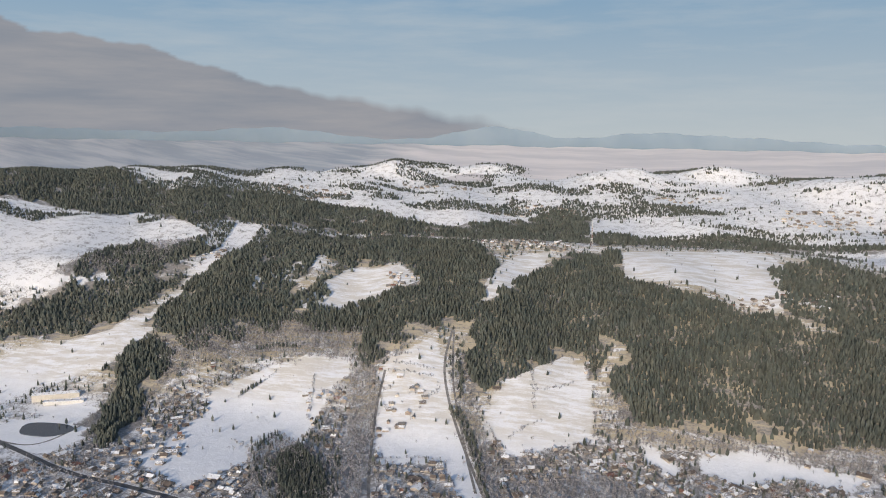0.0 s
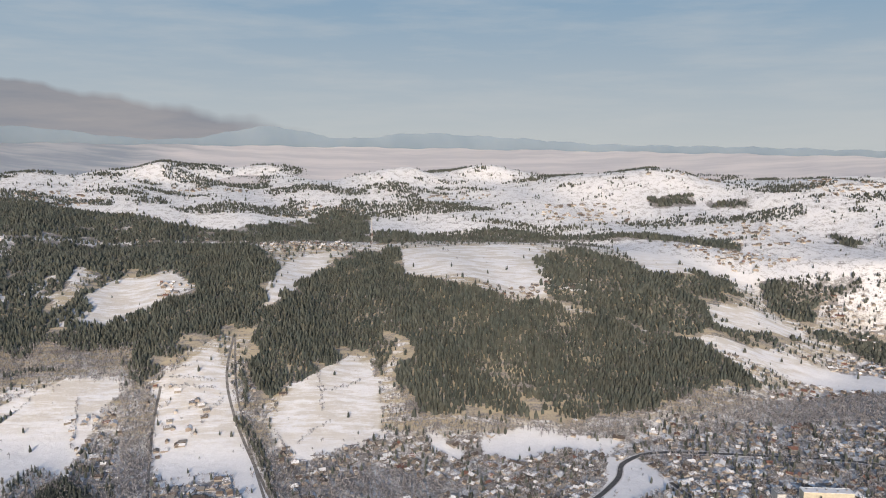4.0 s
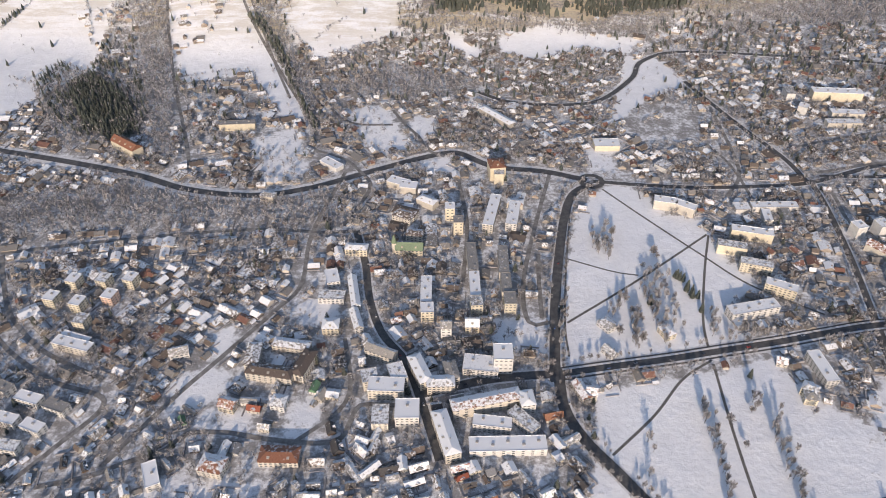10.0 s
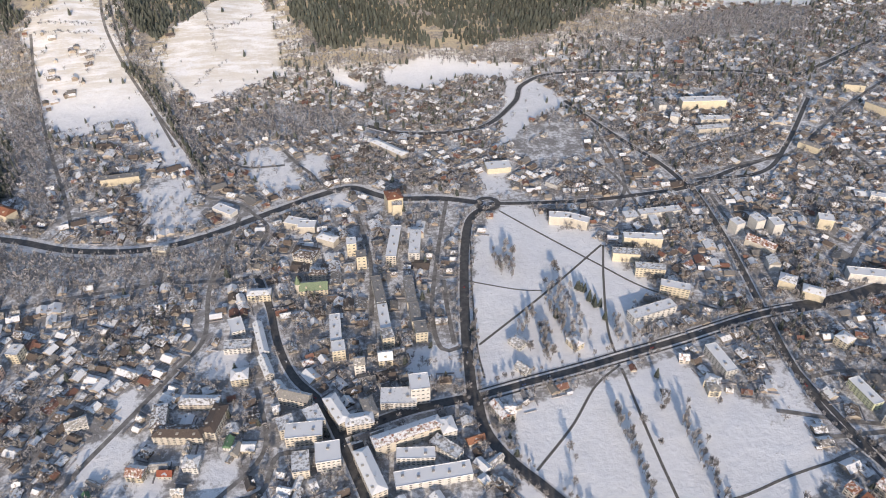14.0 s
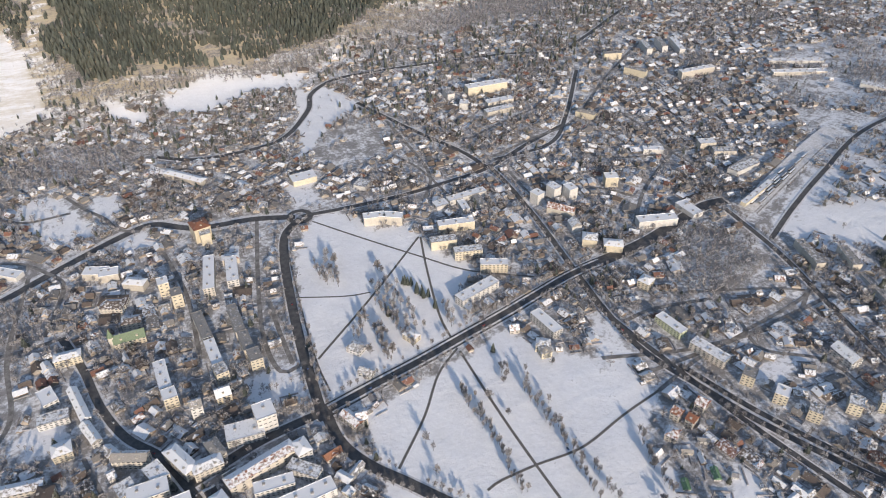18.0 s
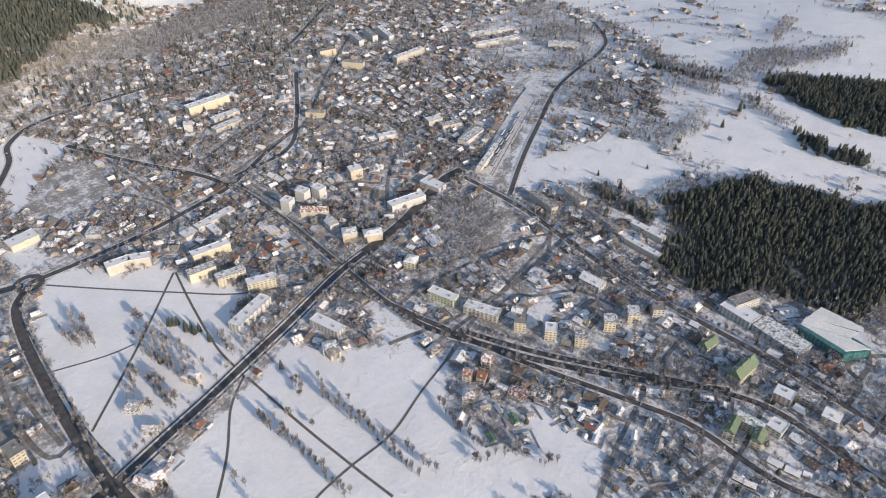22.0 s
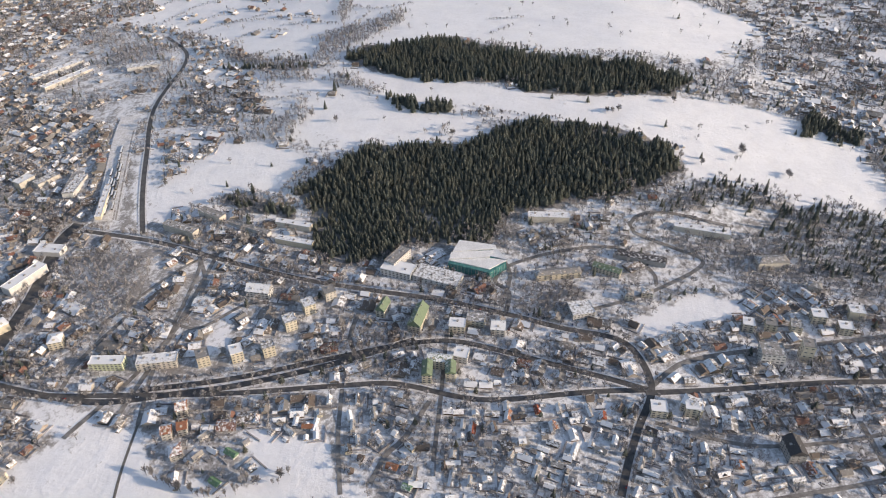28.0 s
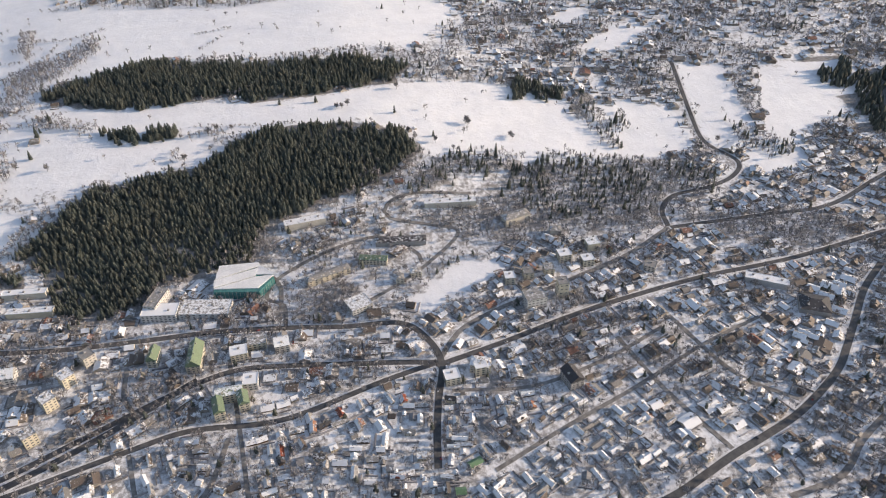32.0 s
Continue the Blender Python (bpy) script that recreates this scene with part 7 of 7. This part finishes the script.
def car(paint):
    root = new("car")
    bm = bmesh.new()
    prof = [(-2.1, 0.35), (2.1, 0.35), (2.15, 0.75), (1.0, 0.95), (-1.95, 1.0), (-2.15, 0.8)]
    l0 = [bm.verts.new((x, -0.88, z)) for x, z in prof]
    r0 = [bm.verts.new((x, 0.88, z)) for x, z in prof]
    bm.faces.new(l0), bm.faces.new(r0[::-1])
    for i in range(6):
        bm.faces.new([l0[(i + 1) % 6], l0[i], r0[i], r0[(i + 1) % 6]])
    part("body", bm, paint, root)
    bm = bmesh.new()
    prof = [(-1.8, 0.98), (0.95, 0.94), (0.3, 1.42), (-1.4, 1.45)]
    l0 = [bm.verts.new((x, -0.8 + 0.15 * (z > 1.2), z)) for x, z in prof]
    r0 = [bm.verts.new((x, 0.8 - 0.15 * (z > 1.2), z)) for x, z in prof]
    bm.faces.new(l0), bm.faces.new(r0[::-1])
    for i in range(4):
        bm.faces.new([l0[(i + 1) % 4], l0[i], r0[i], r0[(i + 1) % 4]])
    part("cabin", bm, m_glass, root)
    for i in (-1.3, 1.3):
        for j in (-0.85, 0.85):
            bm = bmesh.new()
            bmesh.ops.create_cone(bm, cap_ends=True, segments=10, radius1=0.34, radius2=0.34, depth=0.22, matrix=Matrix.Translation((i, j, 0.34)) @ Matrix.Rotation(math.pi / 2, 4, "X"))
            part("wheel", bm, m_tyre, root)
    return root


cars = {}
for k, (x, y) in enumerate(CAR_SPOTS):
    gap, way = near_road(x, y)
    m = pose(x, y, float(height(x, y)) + 0.52, 0, 0, math.degrees(way if way is not None else 1.7) + (90 if gap > 1 else 0))
    c = k % 5
    if c not in cars:
        cars[c] = tagged(car(m_car[c]), ("silver", "black", "red", "white", "blue")[c] + " car on a cleared street", "car", "cars in the streets")
        cars[c].matrix_basis = m
    else:
        copy_thing(cars[c], m)

# ---- hedges and sheds between the gardens ----
hedge = (np.array([(-.5, -.5, -.2), (.5, -.5, -.2), (.5, .5, -.2), (-.5, .5, -.2), (-.5, -.4, 1), (.5, -.4, .9), (.5, .4, 1), (-.5, .4, .95)], float) * (1, 0.08, 1),
         np.array([(0, 1, 5), (0, 5, 4), (1, 2, 6), (1, 6, 5), (2, 3, 7), (2, 7, 6), (3, 0, 4), (3, 4, 7), (4, 5, 6), (4, 6, 7)]), np.zeros(10, int))
rows, shed_rows = [], []
for k, (x, y, z, way) in enumerate(spots):
    if math.hypot(x, y) > 1500:
        break
    for s in (0, 1):
        a = way + s * math.pi / 2 + rng.normal(0, 0.05)
        o = rng.uniform(9, 13) * (1 if rng.random() < 0.5 else -1)
        px, py = x - math.sin(a) * o, y + math.cos(a) * o
        if near_road(px, py)[0] > 3 and rng.random() < 0.8:
            rows.append((px, py, float(height(px, py)), rng.uniform(12, 24), rng.uniform(1.0, 1.9), a, 0))
    if rng.random() < 0.55:
        a = rng.uniform(0, 6.28)
        px, py = x + 12 * math.cos(a), y + 12 * math.sin(a)
        if near_road(px, py)[0] > 3 and free_spot(px, py, 1):
            shed_rows.append((px, py, float(height(px, py)), rng.uniform(4.5, 8), rng.uniform(2.6, 3.6), way, 0))
tagged(strewn("hedges", [hedge], np.array(rows), [m_bare]), "low leafless hedges between snowy gardens", "hedges", kind="stuff")
tagged(strewn("sheds", [far_house_shape()], np.array(shed_rows), [m_far_wall, ROOFS_FAR[0]]), "small sheds with snowy roofs behind the houses", "sheds", kind="stuff")

# ---- pond ----
ang = np.linspace(0, 2 * math.pi, 40, endpoint=False)
rim = np.c_[POND[0] + (62 + 6 * np.sin(3 * ang)) * np.cos(ang), POND[1] + (40 + 5 * np.sin(2 * ang + 1)) * np.sin(ang)]
zp = float(np.max(height(rim[:, 0], rim[:, 1]))) + 0.3
pond = soup("pond", np.concatenate([np.c_[rim, np.full(40, zp)], np.c_[rim, np.full(40, zp - 8)], [[POND[0], POND[1], zp]]]),
            np.concatenate([np.array([(i, (i + 1) % 40, 80) for i in range(40)]), np.array([(i, i + 40, (i + 1) % 40) for i in range(40)]), np.array([(i + 40, (i + 1) % 40 + 40, (i + 1) % 40) for i in range(40)])]), [m_glass])
tagged(pond, "dark pond of open water in the snow", "pond", kind="structure")

# scrub and young spruces on the open slopes
cx, cy = np.meshgrid(np.arange(-2100, 1900, 12.0), np.arange(1250, 2750, 12.0))
p = np.c_[cx.ravel(), cy.ravel()] + rng.uniform(-7, 7, (cx.size, 2))
fld, wd = masks(p[:, 0], p[:, 1])
clump = np.sin(p[:, 0] / 57 + 2) * np.sin(p[:, 1] / 43) + 0.8 * np.sin(p[:, 0] / 131 + 1) * np.sin(p[:, 1] / 97)
p = p[(~wd) & (rng.random(len(p)) < np.where(fld, 0.025, 0.6 + 0.35 * clump)) & (np.degrees(np.arctan2(p[:, 0], p[:, 1])) < 40)]
ever = rng.random(len(p)) < 0.4
tagged(strewn("slope_scrub", BARES_FAR, planted(p[~ever], 4, 10, len(BARES_FAR), 1.2), [m_bare, m_trunk]), "leafless scrub on the open snowy slopes", "scrub", kind="stuff")
tagged(strewn("slope_spruces", FAR_CONIFERS, planted(p[ever], 7, 18, len(FAR_CONIFERS), 1.1), [m_pine, m_trunk]), "scattered young spruces on snowy slopes", "trees", kind="stuff")


# woods, hedgerows and single spruces on the far hills
q = np.c_[rng.uniform(-3600, 3000, 150000), rng.uniform(2300, 4350, 150000)]
bearing, reach = np.degrees(np.arctan2(q[:, 0], q[:, 1])), np.hypot(q[:, 0], q[:, 1])
q = q[(reach > 2720) & (reach < 4480) & (np.abs(bearing) < 51)]
bearing = np.degrees(np.arctan2(q[:, 0], q[:, 1]))
patch = np.array([noise.fractal((x / 520 + 3, y / 190, 0.5), 0.7, 2.2, 5) for x, y in q])
strip = np.array([noise.fractal((x / 130 + 9, y / 42, 2.5), 0.8, 2.1, 3) for x, y in q])
lean = 0.42 * ss(-6, -24, bearing) - 0.02 * ss(4, 14, bearing)
wooded = (patch + lean > 0.26) & (rng.random(len(q)) < 0.9)
hedged = (strip > 0.5) & (rng.random(len(q)) < 0.22)
fld, wd = masks(q[:, 0], q[:, 1])
q = q[~wd & ~fld & (wooded | hedged | (rng.random(len(q)) < 0.012))]
tagged(strewn("hedgerow_spruces", TINY_CONIFERS, planted(q, 7, 15, len(TINY_CONIFERS), 1.7), [m_pine, m_trunk]), "dark copses, hedgerows and single spruces on far snowy hills", "trees", kind="stuff")
q = np.c_[rng.uniform(-2000, 2600, 2600), rng.uniform(2650, 3700, 2600)]
q = q[np.sin(q[:, 0] / 190 + 1) * np.sin(q[:, 1] / 140) > 0.45]
far_rows = np.c_[q, height(q[:, 0], q[:, 1]), rng.uniform(11, 18, len(q)), rng.uniform(6, 8.5, len(q)), rng.uniform(0, 6.28, len(q)), np.zeros(len(q))]
tagged(strewn("farmhouses", [far_house_shape()], far_rows, [m_far_wall, ROOFS_FAR[1]]), "small farmhouses scattered over far snowy hills", "houses", kind="stuff")
